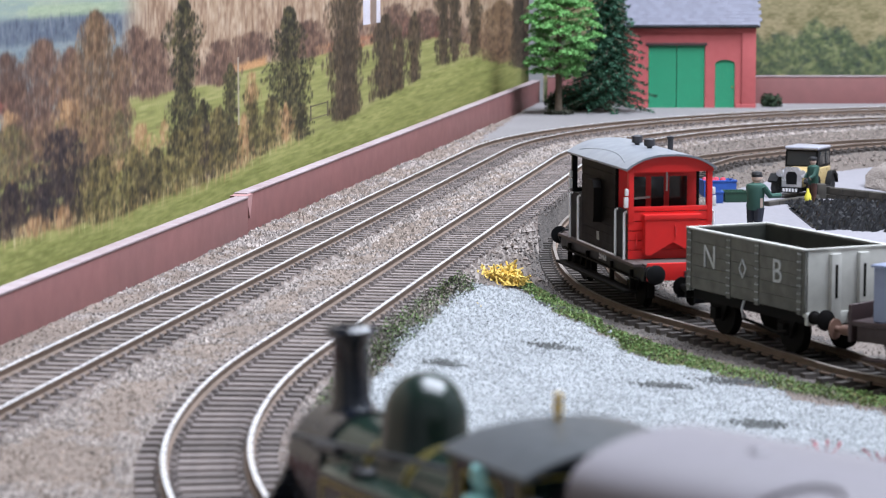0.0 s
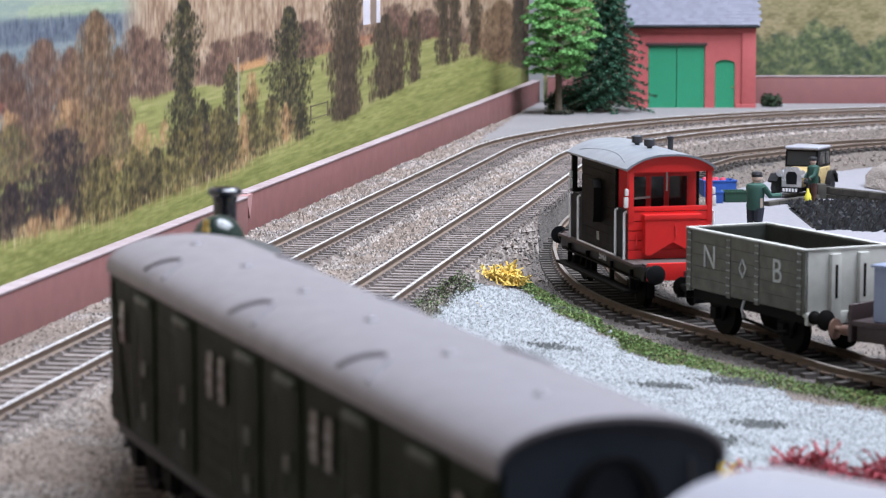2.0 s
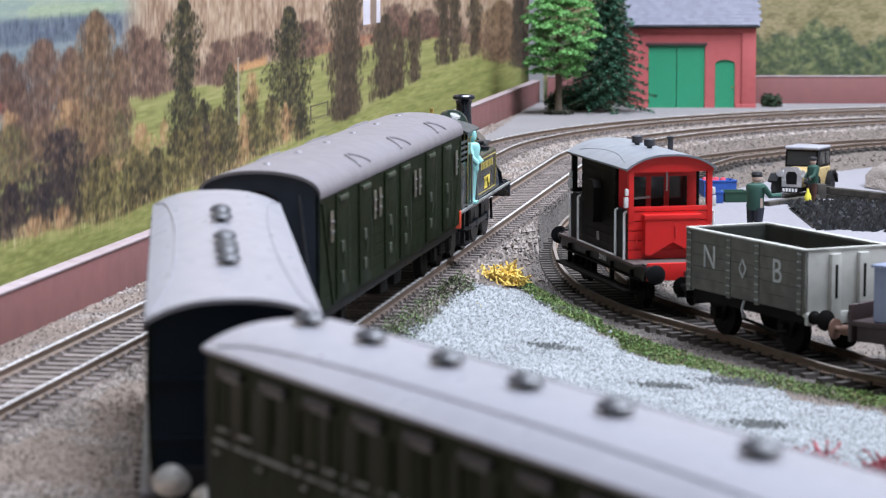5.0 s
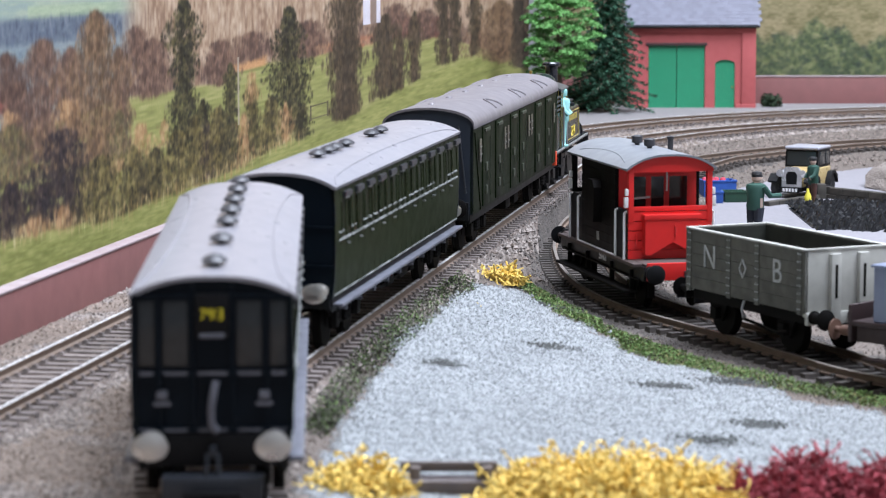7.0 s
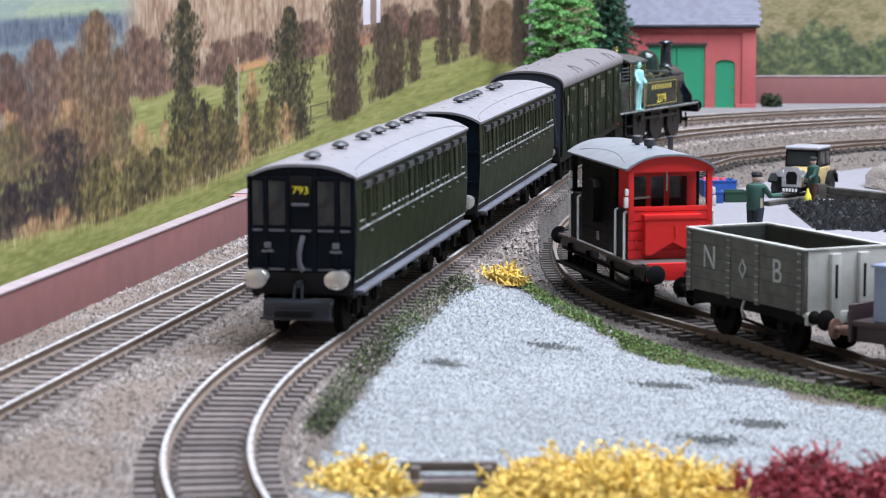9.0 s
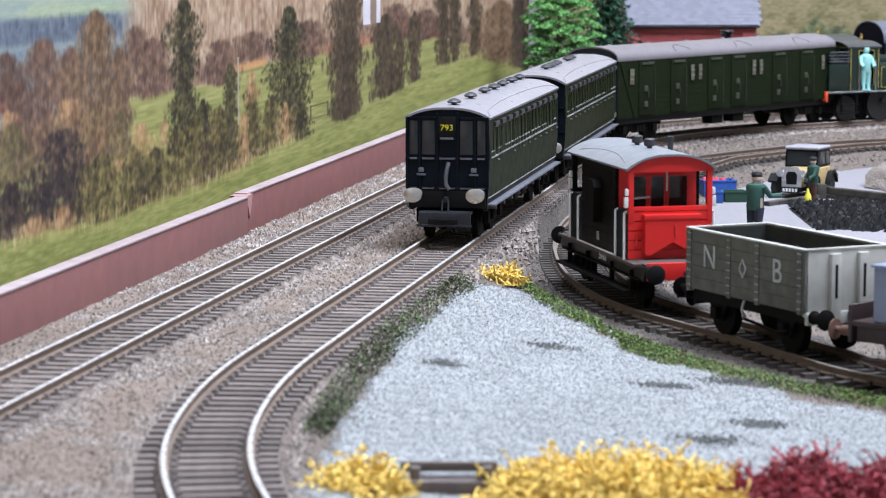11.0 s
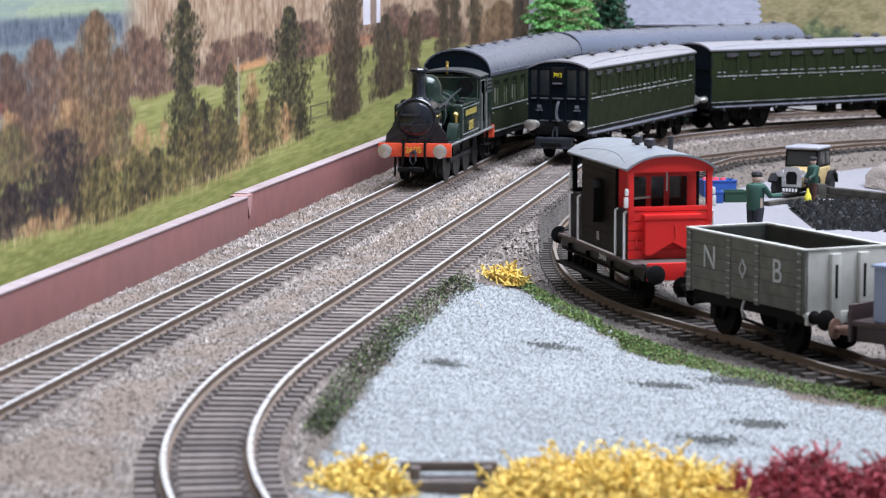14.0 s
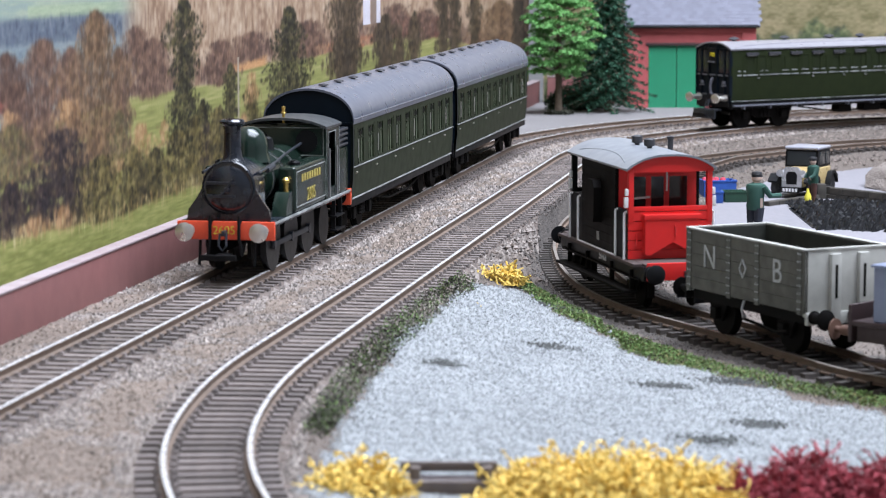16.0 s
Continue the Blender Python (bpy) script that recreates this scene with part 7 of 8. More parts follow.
    # verandah end: planked red screen with sand box
    for sgn in (-1, 1):
        x = sgn * 43.4
        mat = M_RED if sgn > 0 else M_VANBROWN
        bm = B()
        for k in range(5):
            box(bm, x - 0.7, x + 0.7, -W, W, 14.8 + 3.2 * k, 17.7 + 3.2 * k)
        scr = part("end_screen", bm, mat, ob, "bright red planked end" if sgn > 0 else "")
        part("top_rail", box(B(), x - 0.9, x + 0.9, -W, W, 30.7, 32.3, 0.2), mat, scr)
        bm = B()
        prism(bm, [(-10.5, 29.2), (10.5, 29.2), (10.5, 16.4), (8.5, 16.2), (0, 20.6), (-8.5, 16.2), (-10.5, 16.4)], x, x + sgn * 4.6, "x")
        box(bm, min(x, x + sgn * 5.1), max(x, x + sgn * 5.1), -11, 11, 28.2, 29.8, 0.25)
        part("sand_box", bm, mat, scr, "bright red sand box on the end" if sgn > 0 else "")
        bm = B()
        rod(bm, (x + sgn * 4.9, 1, 22.5), (x + sgn * 4.9, 1, 26.0), 0.4, 6)
        rod(bm, (x + sgn * 1.3, 12.4, 17.5), (x + sgn * 1.3, 12.4, 21.5), 0.4, 6)
        rod(bm, (x + sgn * 1.3, -13.0, 19.5), (x + sgn * 1.3, -13.0, 23.5), 0.4, 6)
        part("latch", bm, mat, scr)
        arc = low_arch(W + 0.4, 44.9, 49.0)
        bm = B()
        prism(bm, arc + [(W + 0.4, 43.8), (-W - 0.4, 43.8)], x - 0.7, x + 0.7, "x")
        part("end_arch", bm, mat, ob, "red arched roof end" if sgn > 0 else "")
        part("headstock", box(B(), min(sgn * H, sgn * (H + 1.2)), max(sgn * H, sgn * (H + 1.2)), -12.2, 12.2, 9.9, 15.3, 0.2), M_RED if sgn > 0 else M_BLACK, ob)
        buffers(ob, sgn * (H + 1.2), sgn, M_BLACK, 3.0, 12.6, 7.0)
        coupling(ob, sgn * (H + 1.2), sgn, 12)
    bm = B()
    roof_shell(bm, -46, 46, low_arch(W + 1.4, 45.1, 49.8), 0.7)
    roof = part("roof", bm, M_VANROOF, ob, "light grey curved van roof")
    for s in (-1, 1):
        bm = B()
        pts = []
        for k in range(15):
            u = -1 + 2 * k / 14
            y = s * (11.5 + 3.5 * u * u)
            pts.append((u * 34, y, 45.1 + 4.7 * (1 - abs(y / (W + 1.4)) ** 2.3) + 0.1))
        bend(bm, pts, 0.25, 5)
        part("rain_strip", bm, M_VANROOF, roof)
    for x, y in ((-4, 0), (14, 0)):
        part("roof_vent", turn(B(), [(1.0, 48.8), (1.0, 50.4), (2.1, 50.6), (2.1, 52.8), (1.5, 53.2), (0, 53.3)], (x, y, 0), "z", 14), M_VENT, roof)
    part("stove_chimney", turn(B(), [(1.1, 47), (1.1, 52.2), (1.5, 52.4), (1.5, 53.0), (0.8, 53.2)], (4, 11, 0), "z", 12), M_VENT, roof)
    for s in (-1, 1):
        lettering("number", "56462", 2.4, M_WHITE, ob, pose(s * -3 * MM, s * 13.1 * MM, 12.9 * MM - 0.9 * MM, 90, 0, 0 if s < 0 else 180))
        bm = B()
        for x in (-1.7, 0.4):
            box(bm, x, x + 1.4, min(s * (W + 0.2), s * (W + 0.4)), max(s * (W + 0.2), s * (W + 0.4)), 17.4, 20.4)
        part("company_mark", bm, M_LETTER, ob)
    for o in ob.children_recursive:
        if o.name.split(".")[0] not in ("solebar", "headstock", "buffer", "coupling", "tension_lock", "step_board", "step_hanger", "wheel", "axle_guard", "brake_block", "floor", "number"):
            for v in o.data.vertices:
                v.co.x, v.co.y, v.co.z = v.co.x * 0.75, v.co.y * 0.85, 14.6 * MM + (v.co.z - 14.6 * MM) * 0.93
    tagged(ob, "black goods brake van with bright red end and grey roof", "brake van")


brake_van()


M_WAGONSTRAP = shader("worn_grey_strapping", (0.095, 0.093, 0.075), 0.5, second=(0.04, 0.04, 0.032), grain=400, blotch=120, mix=0.8, bump=0.2)


def open_wagon():
    ob = empty("open_wagon", 97.5, 768, -12, 90 + 25.5 + 180)
    H, W, z0, z1 = 31.5, 13.8, 12.6, 29.8
    n = 5
    for s in (-1, 1):
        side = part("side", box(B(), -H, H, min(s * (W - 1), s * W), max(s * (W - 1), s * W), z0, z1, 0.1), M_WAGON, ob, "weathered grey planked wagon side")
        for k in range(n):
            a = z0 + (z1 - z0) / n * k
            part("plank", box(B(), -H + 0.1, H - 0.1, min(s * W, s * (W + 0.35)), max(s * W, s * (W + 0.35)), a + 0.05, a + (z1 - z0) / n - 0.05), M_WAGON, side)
        for x in (-H + 1.2, -8.6, 6.6, H - 3.2):
            bm = B()
            box(bm, x, x + 2.0, min(s * W, s * (W + 0.55)), max(s * W, s * (W + 0.55)), z0 - 0.5, z1 + 0.1)
            strap = part("strapping", bm, M_WAGONSTRAP, side)
            bm = B()
            for z in np.linspace(z0 + 1, z1 - 1, 8):
                for e in (0.4, 1.6):
                    turn(bm, [(0.26, 0), (0.2, 0.2 * s), (0, 0.26 * s)], (x + e, s * (W + 0.55), z), "y", 6)
            part("rivets", bm, M_LETTER, strap, "pale worn rivet heads")
        part("top_edge", box(B(), -H, H, min(s * (W - 1.2), s * (W + 0.4)), max(s * (W - 1.2), s * (W + 0.4)), z1, z1 + 0.5, 0.1), M_WAGONEND, side, "pale worn top edge")
        rz = 0 if s < 0 else 180
        for ch, x in (("N", 18 * s), ("B", -18 * s)):
            lettering("letter", ch, 7.0, M_LETTER, side, pose((x if s < 0 else x) * MM, s * (W + 0.5) * MM, 22.5 * MM, 90, 0, rz))
        bm = B()
        for a in range(4):
            t = math.pi / 2 * a
            p, q = (1.7 * math.cos(t), 2.6 * math.sin(t)), (1.7 * math.cos(t + math.pi / 2), 2.6 * math.sin(t + math.pi / 2))
            rod(bm, (p[0], s * (W + 0.5), 21.5 + p[1]), (q[0], s * (W + 0.5), 21.5 + q[1]), 0.25, 5)
        part("diamond_mark", bm, M_LETTER, side)
        part("solebar", box(B(), -H + 1, H - 1, min(s * 10.5, s * 12), max(s * 10.5, s * 12), 9.2, 12.6, 0.2), M_SOOT, ob)
        bm = B()
        bend(bm, [(1, s * 14.2, 12.5), (0.4, s * 14.6, 10.0), (1.4, s * 14.6, 7.6), (2.4, s * 14.6, 8.4)], 0.4, 6)
        part("door_catch", bm, M_STEEL, ob)
        for x in (-18, 18):
            part("wheel", wheel_bm(6.4), M_SOOT, ob, at=pose(x * MM, s * 8.2 * MM, 6.4 * MM, 0, 0, 0 if s < 0 else 180))
            bm = B()
            prism(bm, [(x - 5, 9.6), (x + 5, 9.6), (x + 2.2, 4.2), (x - 2.2, 4.2)], s * 10.4, s * 11.2, "y")
            box(bm, x - 1.6, x + 1.6, min(s * 10.8, s * 13), max(s * 10.8, s * 13), 4.8, 8.2, 0.3)
            part("axle_guard", bm, M_SOOT, ob)
        part("brake_lever", bend(B(), [(-2, s * 12.6, 7), (16, s * 13.2, 5.6), (22, s * 13.2, 6.6)], 0.45, 6), M_SOOT, ob)
    for sgn in (-1, 1):
        x = sgn * H
        # ends coloured paler than the sides, as the light falls on them
        end = part("end", box(B(), min(x, x - sgn * 1.0), max(x, x - sgn * 1.0), -W, W, z0 - 1, z1, 0.1), M_WAGONEND, ob, "grey planked wagon end, coloured pale as if lit")
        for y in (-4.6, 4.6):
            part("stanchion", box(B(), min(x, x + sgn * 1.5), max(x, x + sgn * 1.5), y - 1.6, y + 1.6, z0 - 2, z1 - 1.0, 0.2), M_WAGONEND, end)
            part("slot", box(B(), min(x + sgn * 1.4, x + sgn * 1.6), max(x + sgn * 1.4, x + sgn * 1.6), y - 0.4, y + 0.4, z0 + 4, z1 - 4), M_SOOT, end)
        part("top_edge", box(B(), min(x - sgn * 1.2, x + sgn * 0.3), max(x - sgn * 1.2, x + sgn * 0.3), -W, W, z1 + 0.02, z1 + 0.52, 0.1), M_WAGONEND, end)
        # only the lit end's headstock takes the pale colour
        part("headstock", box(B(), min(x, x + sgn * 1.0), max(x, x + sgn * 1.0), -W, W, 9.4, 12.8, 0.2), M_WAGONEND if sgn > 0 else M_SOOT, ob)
        buffers(ob, x + sgn * 1.0, sgn, M_SOOT, 2.9, 11.6, 6.5)
        coupling(ob, x + sgn * 1.0, sgn, 11.6)
    part("floor", box(B(), -H + 1, H - 1, -W + 1, W - 1, 12.4, 13.2), M_WAGONIN, ob)
    bm = B()
    for s in (-1, 1):
        box(bm, -H + 1, H - 1, min(s * (W - 1.1), s * (W - 1.4)), max(s * (W - 1.1), s * (W - 1.4)), 13.2, z1 - 0.2)
        box(bm, min(s * (H - 1.1), s * (H - 1.4)), max(s * (H - 1.1), s * (H - 1.4)), -W + 1.4, W - 1.4, 13.2, z1 - 0.2)
    part("inside_lining", bm, M_WAGONIN, ob, "dark empty wagon inside")
    tagged(ob, "empty weathered grey open wagon with two faded white letters", "railway wagon")


open_wagon()


def flat_wagon():
    """The next wagon on the siding, brown, with a blue-grey container on it."""
    ob = empty("flat_wagon", 140, 694, -12, 90 + 46 + 180)
    for s in (-1, 1):
        part("solebar", box(B(), -31, 31, min(s * 10.5, s * 13), max(s * 10.5, s * 13), 9.2, 13.4, 0.3), M_MAROON, ob)
        for x in (-18, 18):
            part("wheel", wheel_bm(6.4), M_SOOT, ob, at=pose(x * MM, s * 8.2 * MM, 6.4 * MM, 0, 0, 0 if s < 0 else 180))
            part("axle_guard", prism(B(), [(x - 5, 9.6), (x + 5, 9.6), (x + 2.2, 4.2), (x - 2.2, 4.2)], s * 10.4, s * 12.6, "y"), M_MAROON, ob)
        part("step", box(B(), -28, 28, min(s * 12.5, s * 15), max(s * 12.5, s * 15), 4.6, 5.4, 0.2), M_MAROON, ob)
    part("deck", box(B(), -32, 32, -14, 14, 13.4, 14.8, 0.2), M_MAROON, ob)
    for sgn in (-1, 1):
        part("headstock", box(B(), min(sgn * 32, sgn * 33.2), max(sgn * 32, sgn * 33.2), -14, 14, 9, 19.0, 0.3), M_MAROON, ob)
        for y in (-9, 0, 9):
            part("end_rib", box(B(), min(sgn * 33, sgn * 34.2), max(sgn * 33, sgn * 34.2), y - 1.4, y + 1.4, 9, 18.4, 0.3), M_MAROON, ob)
        buffers(ob, sgn * 33.2, sgn, M_RUSTBUF, 2.8, 11.6, 6.5)
    tagged(ob, "brown plastic flat wagon carrying a blue-grey container", "railway wagon")
    c = empty("container", 140, 694, 2.8, 90 + 46 + 180)
    part("box_body", box(B(), -26, 26, -13, 13, 0, 14.5, 0.5), M_BLUEGREY, c, "blue-grey container body")
    part("lid", box(B(), -26.6, 26.6, -13.6, 13.6, 14.5, 15.3, 0.3), M_BLUEGREY, c)
    for s in (-1, 1):
        bm = B()
        for k, (x, w, z, h) in enumerate(((-20, 3.5, 8.4, 4), (-15, 3.5, 8.4, 4), (-10, 3.5, 8.4, 4), (-20, 1.6, 4.2, 1.8), (-17.6, 1.6, 4.2, 1.8), (-15.2, 1.6, 4.2, 1.8))):
            box(bm, s * -x - w / 2, s * -x + w / 2, min(s * 13, s * 13.2), max(s * 13, s * 13.2), z, z + h)
        part("lettering_bar", bm, M_LETTER, c)
    tagged(c, "blue-grey container with pale lettering on the flat wagon", "container")


M_RUSTBUF = shader("rusty_buffer", (0.12, 0.06, 0.04), 0.7, bump=0.1)
flat_wagon()


# ---- car, dolls, crates, coal ----
M_CREAM = shader("tan_car_paint", (0.44, 0.33, 0.15), 0.3, second=(0.40, 0.29, 0.13), bump=0.02)
M_CARROOF = shader("pale_grey_car_roof", (0.3, 0.3, 0.34), 0.35, bump=0.05)
M_TYRE = shader("black_tyre", (0.015, 0.015, 0.015), 0.7, bump=0.1)
M_CHROME = shader("chrome", (0.8, 0.8, 0.82), 0.25, 0.6, bump=0.0)
M_COAT = shader("dark_green_coat", (0.012, 0.052, 0.038), 0.7, second=(0.018, 0.07, 0.05), bump=0.1)
M_SKIN = shader("pale_doll_paint", (0.55, 0.40, 0.33), 0.6, bump=0.05)
M_NAVY = shader("dark_blue_cloth", (0.018, 0.022, 0.035), 0.7, bump=0.1)
M_CAP = shader("black_cap", (0.014, 0.014, 0.016), 0.6, bump=0.1)
M_BROWNCLOTH = shader("brown_trousers", (0.085, 0.035, 0.028), 0.7, bump=0.1)
M_SCARF = shader("yellow_paint", (0.70, 0.62, 0.06), 0.6, bump=0.05)
M_BLUE = shader("blue_crate_paint", (0.020, 0.085, 0.36), 0.5, bump=0.05)
M_DKGREEN = shader("dark_green_crate_paint", (0.012, 0.055, 0.030), 0.5, bump=0.05)
M_CRIMSON = shader("pink_red_goods", (0.50, 0.035, 0.075), 0.6, bump=0.1)
M_STAITHE = shader("grey_brown_block_wall", (0.060, 0.052, 0.042), 0.85, second=(0.03, 0.027, 0.022), grain=300, blotch=60, mix=0.8, bump=0.5, rnd=0.25)


def vintage_car():
    """A small upright saloon of the 1920s; x points to its front."""
    ob = empty("vintage_car", 160, 1206, YARD + 1.5, -118)
    part("body", box(B(), -15, 2, -8, 8, 4.5, 13.0, 1.0, 3), M_CREAM, ob, "tan lower car body")
    cab = part("cabin", prism(B(), [(-15, 12.8), (-14.4, 20.6), (0.4, 20.6), (1.6, 12.8)], -7.6, 7.6, "y"), M_BLACK, ob, "black cabin frame")
    part("roof", box(B(), -15.2, 1.6, -8.0, 8.0, 20.6, 22.0, 0.7, 3), M_CARROOF, ob, "pale grey car roof")
    part("windscreen", prism(B(), [(1.3, 13.8), (0.6, 19.8), (0.9, 19.8), (1.7, 13.8)], -6.6, 6.6, "y"), M_DARKGLASS, cab)
    for s in (-1, 1):
        for a, b in ((-13.4, -8.6), (-7.4, -0.8)):
            part("window", box(B(), a, b, min(s * 7.5, s * 7.8), max(s * 7.5, s * 7.8), 14.0, 19.6, 0.2), M_DARKGLASS, cab)
        part("mudguard", prism(B(), [(4, 5.0), (5, 8.8), (8, 10.6), (12, 10.6), (15.4, 7.6), (15.0, 6.8), (11.6, 9.4), (8.4, 9.4), (6.2, 7.8), (5.0, 4.6)], s * 6.2, s * 10.4, "y"), M_BLACK, ob, "black curved mudguard")
        part("mudguard", prism(B(), [(-18.2, 5.0), (-17.6, 8.6), (-14.5, 10.8), (-11, 10.6), (-8, 7.4), (-7, 4.6), (-8.4, 5.2), (-11.6, 9.4), (-14.2, 9.6), (-16.6, 7.8)], s * 6.6, s * 10.4, "y"), M_BLACK, ob, "black curved mudguard")
        part("running_board", box(B(), -8, 6, min(s * 7, s * 10), max(s * 7, s * 10), 4.2, 4.9, 0.15), M_BLACK, ob)
        for x in (10, -13):
            w = part("wheel", turn(B(), [(3.0, -0.9), (4.5, -1.0), (4.7, -0.4), (4.7, 0.4), (4.5, 1.0), (3.0, 0.9)], (0, 0, 0), "y", 20), M_TYRE, ob, "black car tyre", at=pose(x * MM, s * 8.2 * MM, 4.7 * MM))
            bm = B()
            turn(bm, [(0.9, -0.9), (0.9, 0.9)], (0, 0, 0), "y", 10)
            for k in range(10):
                t = 2 * math.pi * k / 10
                rod(bm, (0.6 * math.cos(t), 0, 0.6 * math.sin(t)), (3.2 * math.cos(t), 0, 3.2 * math.sin(t)), 0.18, 4)
            part("spokes", bm, M_CHROME, w)
        part("headlight", turn(B(), [(0, 0), (1.2, 0.4), (1.7, 1.6), (1.7, 2.0), (0, 2.2)], (12.0, s * 5.2, 11.0), "x", 14), M_CHROME, ob, "chrome headlight")
    part("bonnet", prism(B(), [(-4.2, 5), (-4.4, 11.4), (-3.0, 13.2), (3.0, 13.2), (4.4, 11.4), (4.2, 5)], 2, 12.4, "x"), M_CREAM, ob, "tan bonnet")
    bm = B()
    prism(bm, [(-4.6, 4.6), (-4.8, 11.6), (-3.0, 13.8), (3.0, 13.8), (4.8, 11.6), (4.6, 4.6)], 12.4, 13.2, "x")
    g = part("radiator_shell", bm, M_CHROME, ob, "bright radiator shell")
    part("grille", prism(B(), [(-2.4, 6.2), (-2.6, 10.4), (-1.6, 11.8), (1.6, 11.8), (2.6, 10.4), (2.4, 6.2)], 13.1, 13.4, "x"), M_BLACK, g)
    part("number_plate", box(B(), 14.4, 14.9, -4.2, 4.2, 2.6, 5.0, 0.1), M_BLACK, ob)
    bm = B()
    for k in range(5):
        box(bm, 14.8, 15.0, -3.5 + 1.45 * k, -2.5 + 1.45 * k, 3.1, 4.5)
    part("plate_bar", bm, M_WHITE, ob)
    part("chassis", box(B(), -16, 14.5, -5.5, 5.5, 3.2, 5, 0.3), M_BLACK, ob)
    tagged(ob, "tan and black vintage saloon car on the concrete yard", "car")


M_DARKGLASS = shader("dark_car_window", (0.03, 0.034, 0.036), 0.06, bump=0.0)
vintage_car()


def doll(name, x, y, z, rz, height, coat, legs, cap, label, lean=0.0, arms=(0.25, 0.25), stout=1.0):
    """A standing doll in one mesh, its paint by height."""
    bm = figure_bm(height, lean, arms)
    k = height / 23.0
    for v in bm.verts:
        v.co.x, v.co.y = v.co.x * stout, v.co.y * stout
    turn(bm, [(1.9 * k, 22.0 * k), (2.1 * k, 22.5 * k), (1.8 * k, 23.4 * k), (0, 23.7 * k)], (0.2 + lean * 23 * k, 0, 0), "z", 12)
    for f in bm.faces:
        c = f.calc_center_median()
        h = c.z / k
        side = abs(c.y) / k
        if h > 21.9:
            f.material_index = 3
        elif h > 19.6:
            f.material_index = 2
        elif h > 19.3:
            f.material_index = 4
        elif side > 2.9 and h < 13.2 and h > 10:
            f.material_index = 2
        elif h > 9.3:
            f.material_index = 0
        else:
            f.material_index = 1
    me = finish(name, bm, [coat, legs, M_SKIN, cap, M_SCARF])
    ob = new(name, me)
    ob.matrix_world = pose(x * MM, y * MM, z * MM, 0, 0, rz)
    return tagged(ob, label, "figurine")


doll("yard_doll", 120.5, 1048, YARD + 1.5, 40, 24.5, M_COAT, M_NAVY, M_CAP, "painted doll in dark green coat and black cap", 0.05, (0.9, 0.4), 1.18)
doll("driver_doll", 160.0, 1170, YARD + 1.5, -160, 20.0, M_COAT, M_BROWNCLOTH, M_CAP, "painted doll in green coat beside the car", 0.0, (0.2, 0.4))


def yellow_can():
    bm = B()
    turn(bm, [(1.1, 0), (1.5, 0.4), (1.5, 4.0), (0.7, 5.6), (0.5, 7.2), (0, 7.3)], (0, 0, 0), "z", 12)
    ob = new("yellow_can", finish("yellow_can", bm, M_SCARF))
    ob.matrix_world = pose(157.0 * MM, 1164 * MM, (YARD + 1.5) * MM)
    tagged(ob, "small yellow can standing on the concrete", "can")


yellow_can()


def crate(x, y, rz, w, d, h, mat, label, load=False):
    ob = empty("crate", x, y, YARD + 1.5, rz)
    bm = B()
    box(bm, -w, w, -d, -d + 0.6, 0, h, 0.1), box(bm, -w, w, d - 0.6, d, 0, h, 0.1)
    box(bm, -w, -w + 0.6, -d + 0.6, d - 0.6, 0, h), box(bm, w - 0.6, w, -d + 0.6, d - 0.6, 0, h), box(bm, -w + 0.6, w - 0.6, -d + 0.6, d - 0.6, 0, 0.6)
    part("tray", bm, mat, ob)
    part("rim", box(B(), -w - 0.3, w + 0.3, -d - 0.3, -d + 0.2, h - 0.9, h, 0.1), mat, ob)
    if load:
        bm = B()
        for k in range(4):
            turn(bm, [(1.2, 0), (1.6, 0.8), (1.0, 2.0), (0, 2.3)], (-w + 2 + 2.6 * k, (-1) ** k * 0.8, h - 1.2), "z", 10)
        part("goods", bm, M_CRIMSON, ob, "pink-red goods in the crate")
    tagged(ob, label, "crate", "crates in the yard")


crate(122, 1204, 12, 7.5, 4.5, 7.5, M_BLUE, "blue crate holding pink-red goods", True)
crate(127, 1180, 8, 5.0, 3.5, 5.0, M_DKGREEN, "small dark green wooden crate in the yard")
crate(118, 1176, 0, 3.5, 3.5, 5.2, M_BLUE, "small blue wooden crate in the yard")


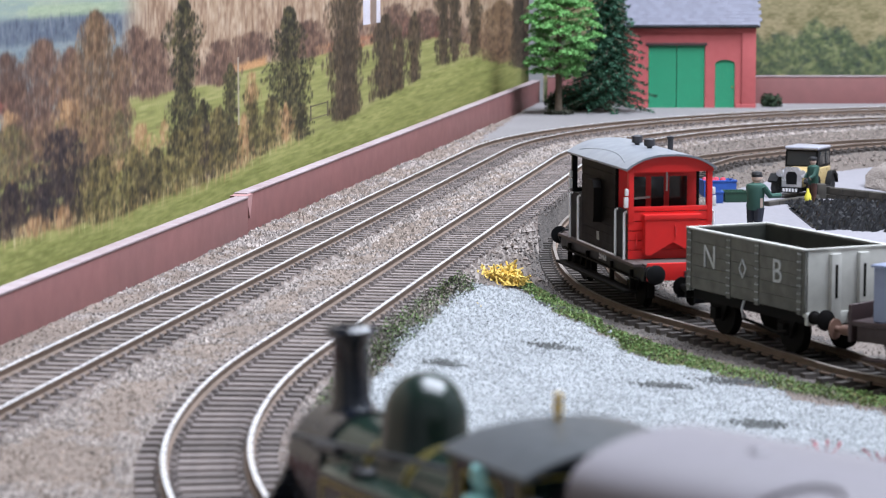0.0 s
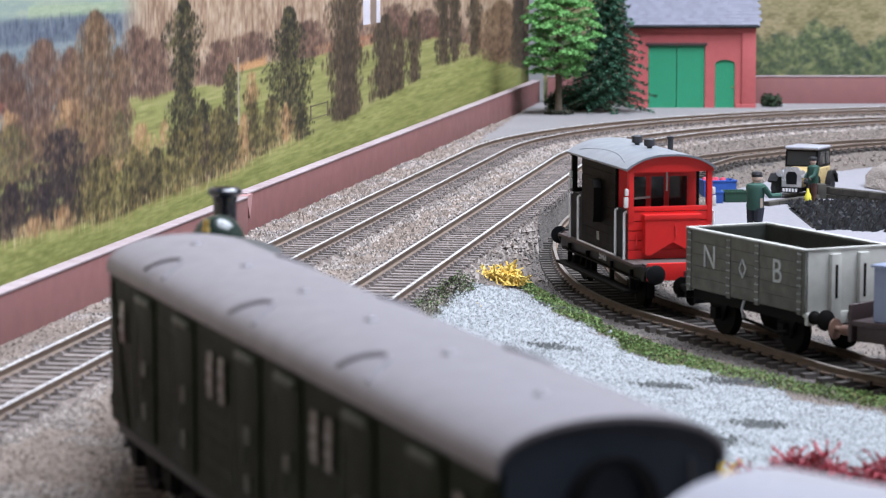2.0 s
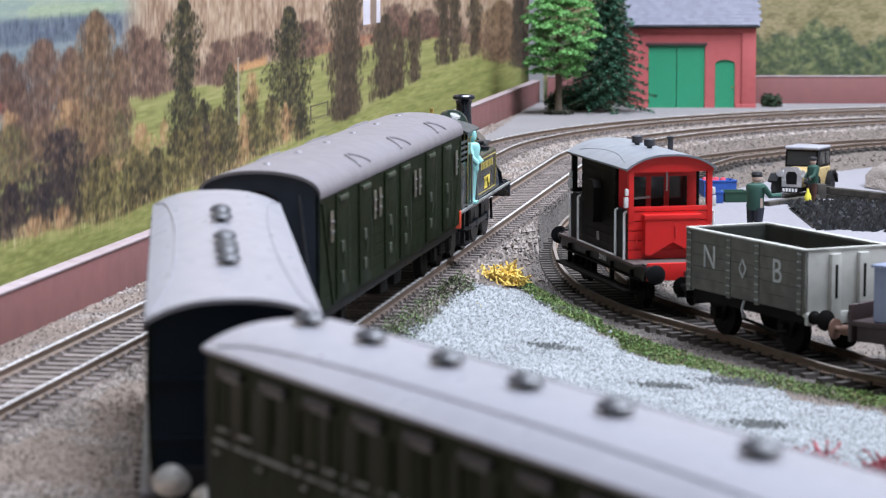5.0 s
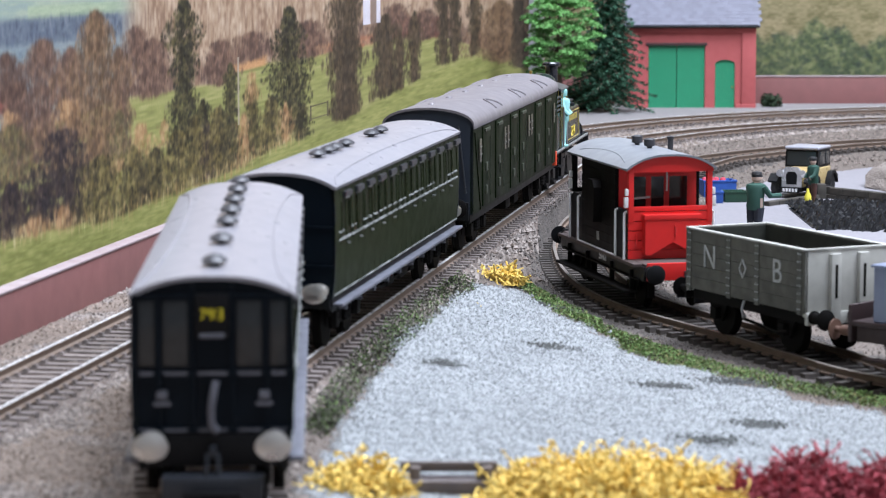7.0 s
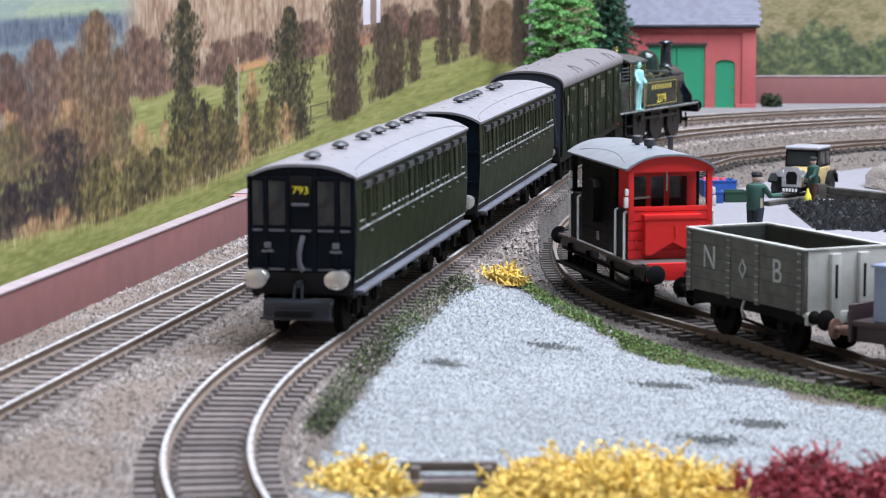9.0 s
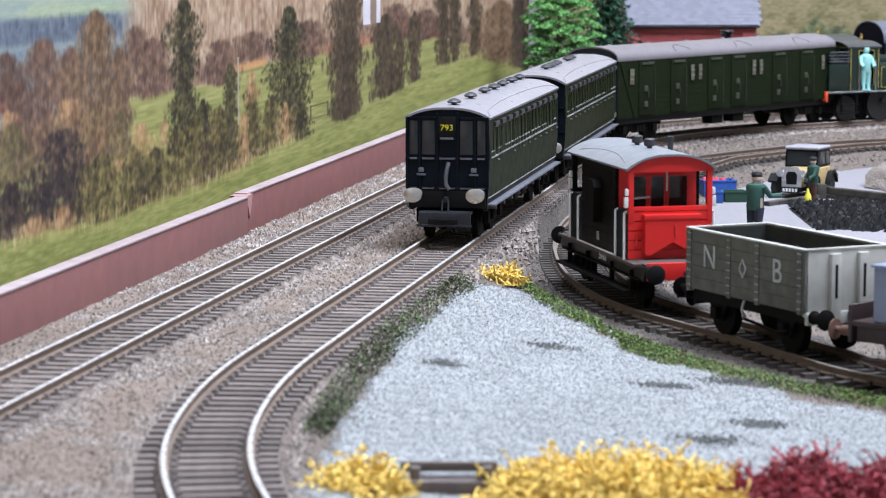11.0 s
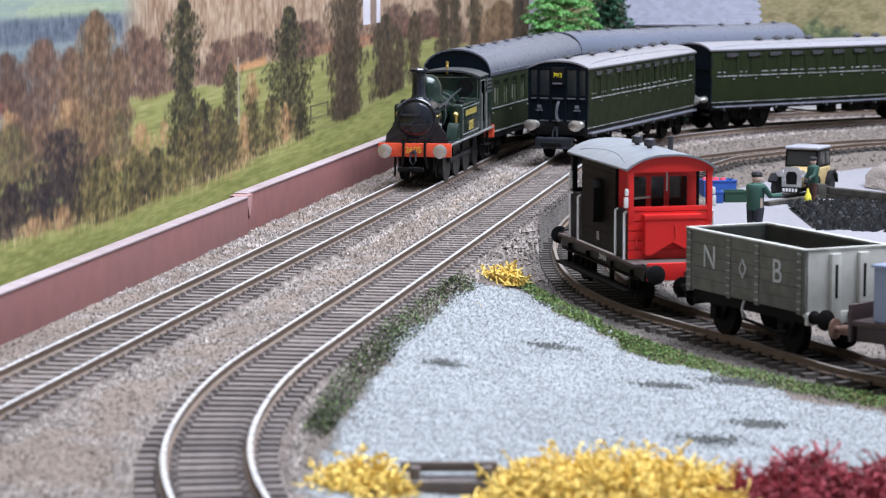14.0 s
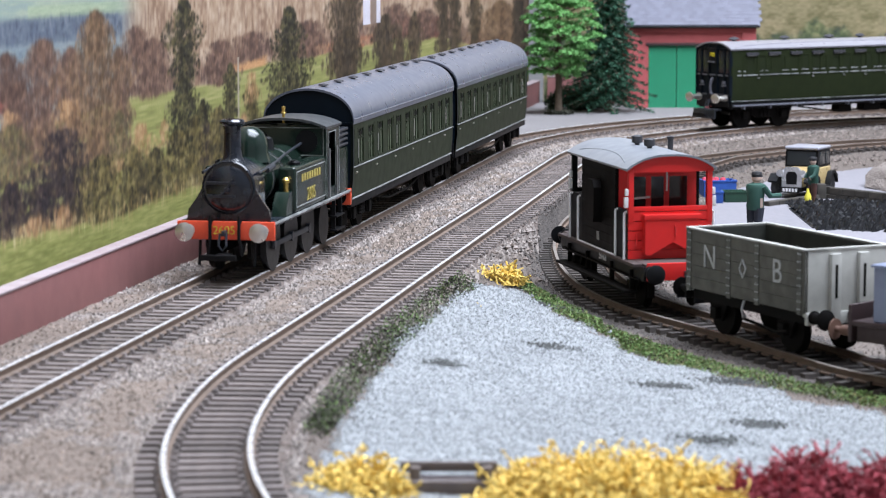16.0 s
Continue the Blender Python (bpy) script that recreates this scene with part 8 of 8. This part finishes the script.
def coal_staithe():
    ob = empty("coal_staithe", 0, 0, 0)
    blk = finish("block", box(B(), 0, 7.6, 0, 3, 0, 2.9, 0.25, 1), M_STAITHE, 0)

    def run(x0, y0, x1, y1, rows, nm):
        L = math.hypot(x1 - x0, y1 - y0)
        a = math.degrees(math.atan2(y1 - y0, x1 - x0))
        body = part(nm, box(B(), 0, L, 0.4, 2.6, -1, rows * 3.0), M_STAITHE, ob, "grey-brown block wall", at=pose(x0 * MM, y0 * MM, (YARD + 0.5) * MM, 0, 0, a))
        for i in range(rows):
            for j in range(int(L // 8)):
                q = new("block", blk)
                q.parent = body
                q.matrix_basis = pose((8 * j + (4 if i % 2 else 0)) * MM * 0.98, 0, 3.0 * i * MM)
    run(140, 1160, 166, 1190, 1, "left_wall")
    run(168, 1196, 236, 1108, 2, "back_wall")
    part("corner_post", box(B(), 165, 169, 1192, 1197, YARD, YARD + 8.0, 0.4), M_STAITHE, ob)
    part("front_post", box(B(), 183, 187, 1080, 1084, YARD, YARD + 9, 0.4), M_TIMBER, ob)
    part("front_rail", box(B(), 183, 215, 1081, 1083, YARD + 7.6, YARD + 9, 0.3), M_TIMBER, ob)
    tagged(ob, "low block walls of the coal staithe", "wall", kind="structure")
    rng = np.random.default_rng(6)
    n = 2600
    u, w = rng.uniform(0, 1, n), rng.uniform(0, 1, n)
    x = 148 + 62 * u
    y = 1070 + 100 * w - 20 * u
    hgt = 3.0 * np.exp(-((x - 172) / 26) ** 2 - ((y - 1140) / 34) ** 2)
    z = YARD + 1.5 + hgt * rng.uniform(0.6, 1.0, n)
    base = np.array([(1, 0, 0), (-0.5, 0.87, 0), (-0.5, -0.87, 0), (0.1, 0.1, 0.9), (0, 0, -0.6)])
    tri = np.array([(0, 1, 3), (1, 2, 3), (2, 0, 3), (1, 0, 4), (2, 1, 4), (0, 2, 4)])
    sh = base[None] * rng.uniform(0.6, 1.5, (n, 5, 1)) * rng.uniform(0.8, 2.0, (n, 1, 1))
    v = sh + np.stack([x, y, z], 1)[:, None]
    f = (tri[None] + 5 * np.arange(n)[:, None, None]).reshape(-1, 3)
    tagged(sheet("coal_heap", v.reshape(-1, 3), f.tolist(), M_COAL2), "heap of black coal behind the block walls", "coal", kind="stuff")
    bm = B()
    box(bm, 147, 215, 1075, 1150, YARD + 0.8, YARD + 1.9)
    solid("coal_floor", bm, M_COAL2, "black coal dust on the staithe floor", "ground", kind="structure", smooth=0)


M_COAL2 = shader("coal_lumps", (0.006, 0.006, 0.007), 0.4, spec=0.14, second=(0.009, 0.009, 0.01), grain=700, blotch=200, bump=0.3, island=0.4)
coal_staithe()


def stone_mound():
    """A rough grey earth bank on the yard's far corner."""
    rng = np.random.default_rng(16)
    bm = B()
    bmesh.ops.create_icosphere(bm, subdivisions=4, radius=1.0)
    for v in bm.verts:
        r = 1 + 0.28 * noise.noise(v.co * 2.4) + 0.12 * noise.noise(v.co * 7)
        v.co = Vector((v.co.x * 26 * r + 222, v.co.y * 62 * r + 1235, max(v.co.z * 14 * r, -2) + YARD))
    solid("earth_mound", bm, M_BALLAST, "rough grey-brown earth bank on the yard edge", "mound")


stone_mound()

# ---- track pieces, last ----
track("track_a", TRACK_A, 6.7, "weathered model railway track with dark sleepers and worn steel rails", 170)
track("track_b", TRACK_B, 6.7, "weathered model railway track with dark sleepers and worn steel rails", 170)
track("track_c", SIDING, 6.7, "weathered yard siding track with brown sleepers darkened by painted shade", 170, SLEEPER_DARK, M_RAILDULL)


# ---- what moves ----
def place_on(line, mid, half, back=False):
    """The pose of a vehicle whose bogies stand on the line at mid - half and mid + half."""
    a, b = line.at(mid - half)[0], line.at(mid + half)[0]
    if back:
        a, b = b, a
    c, d = (a + b) / 2, b - a
    return pose(c[0] * MM, c[1] * MM, 0, 0, 0, math.degrees(math.atan2(d[1], d[0])))


def motions():
    times = [round(0.2 * i, 1) for i in range(81)]
    for ob, mid, half in ((push_coach, 0.0, 62.0), (coach, 204.2, 55.0), (van, 424.4, 77.0), (engine_1, 575.6, 25.0)):
        walk(ob, [(t, place_on(LINE_B, tail_at(t) + mid, half)) for t in times])
    for ob, mid, half in ((engine_2, 54.0, 25.0), (coach_3, 206.0, 70.0), (coach_4, 408.0, 70.0)):
        walk(ob, [(t, place_on(LINE_A, front_at(t) + mid, half, True)) for t in times])
    fine = [i / 15 for i in range(241)]
    for wheels, rods, gone in ((wheels_1, rods_1, tail_at), (wheels_2, rods_2, lambda t: -front_at(t))):
        for w, x, y, r in wheels:
            walk(w, [(t, pose(x * MM, y * MM, r * MM, 0, math.degrees(gone(t) / r), 0)) for t in fine])
        for q in rods:
            walk(q, [(t, pose(3 * math.sin(gone(t) / 8.6) * MM, 0, (8.6 + 3 * math.cos(gone(t) / 8.6)) * MM)) for t in fine])


motions()
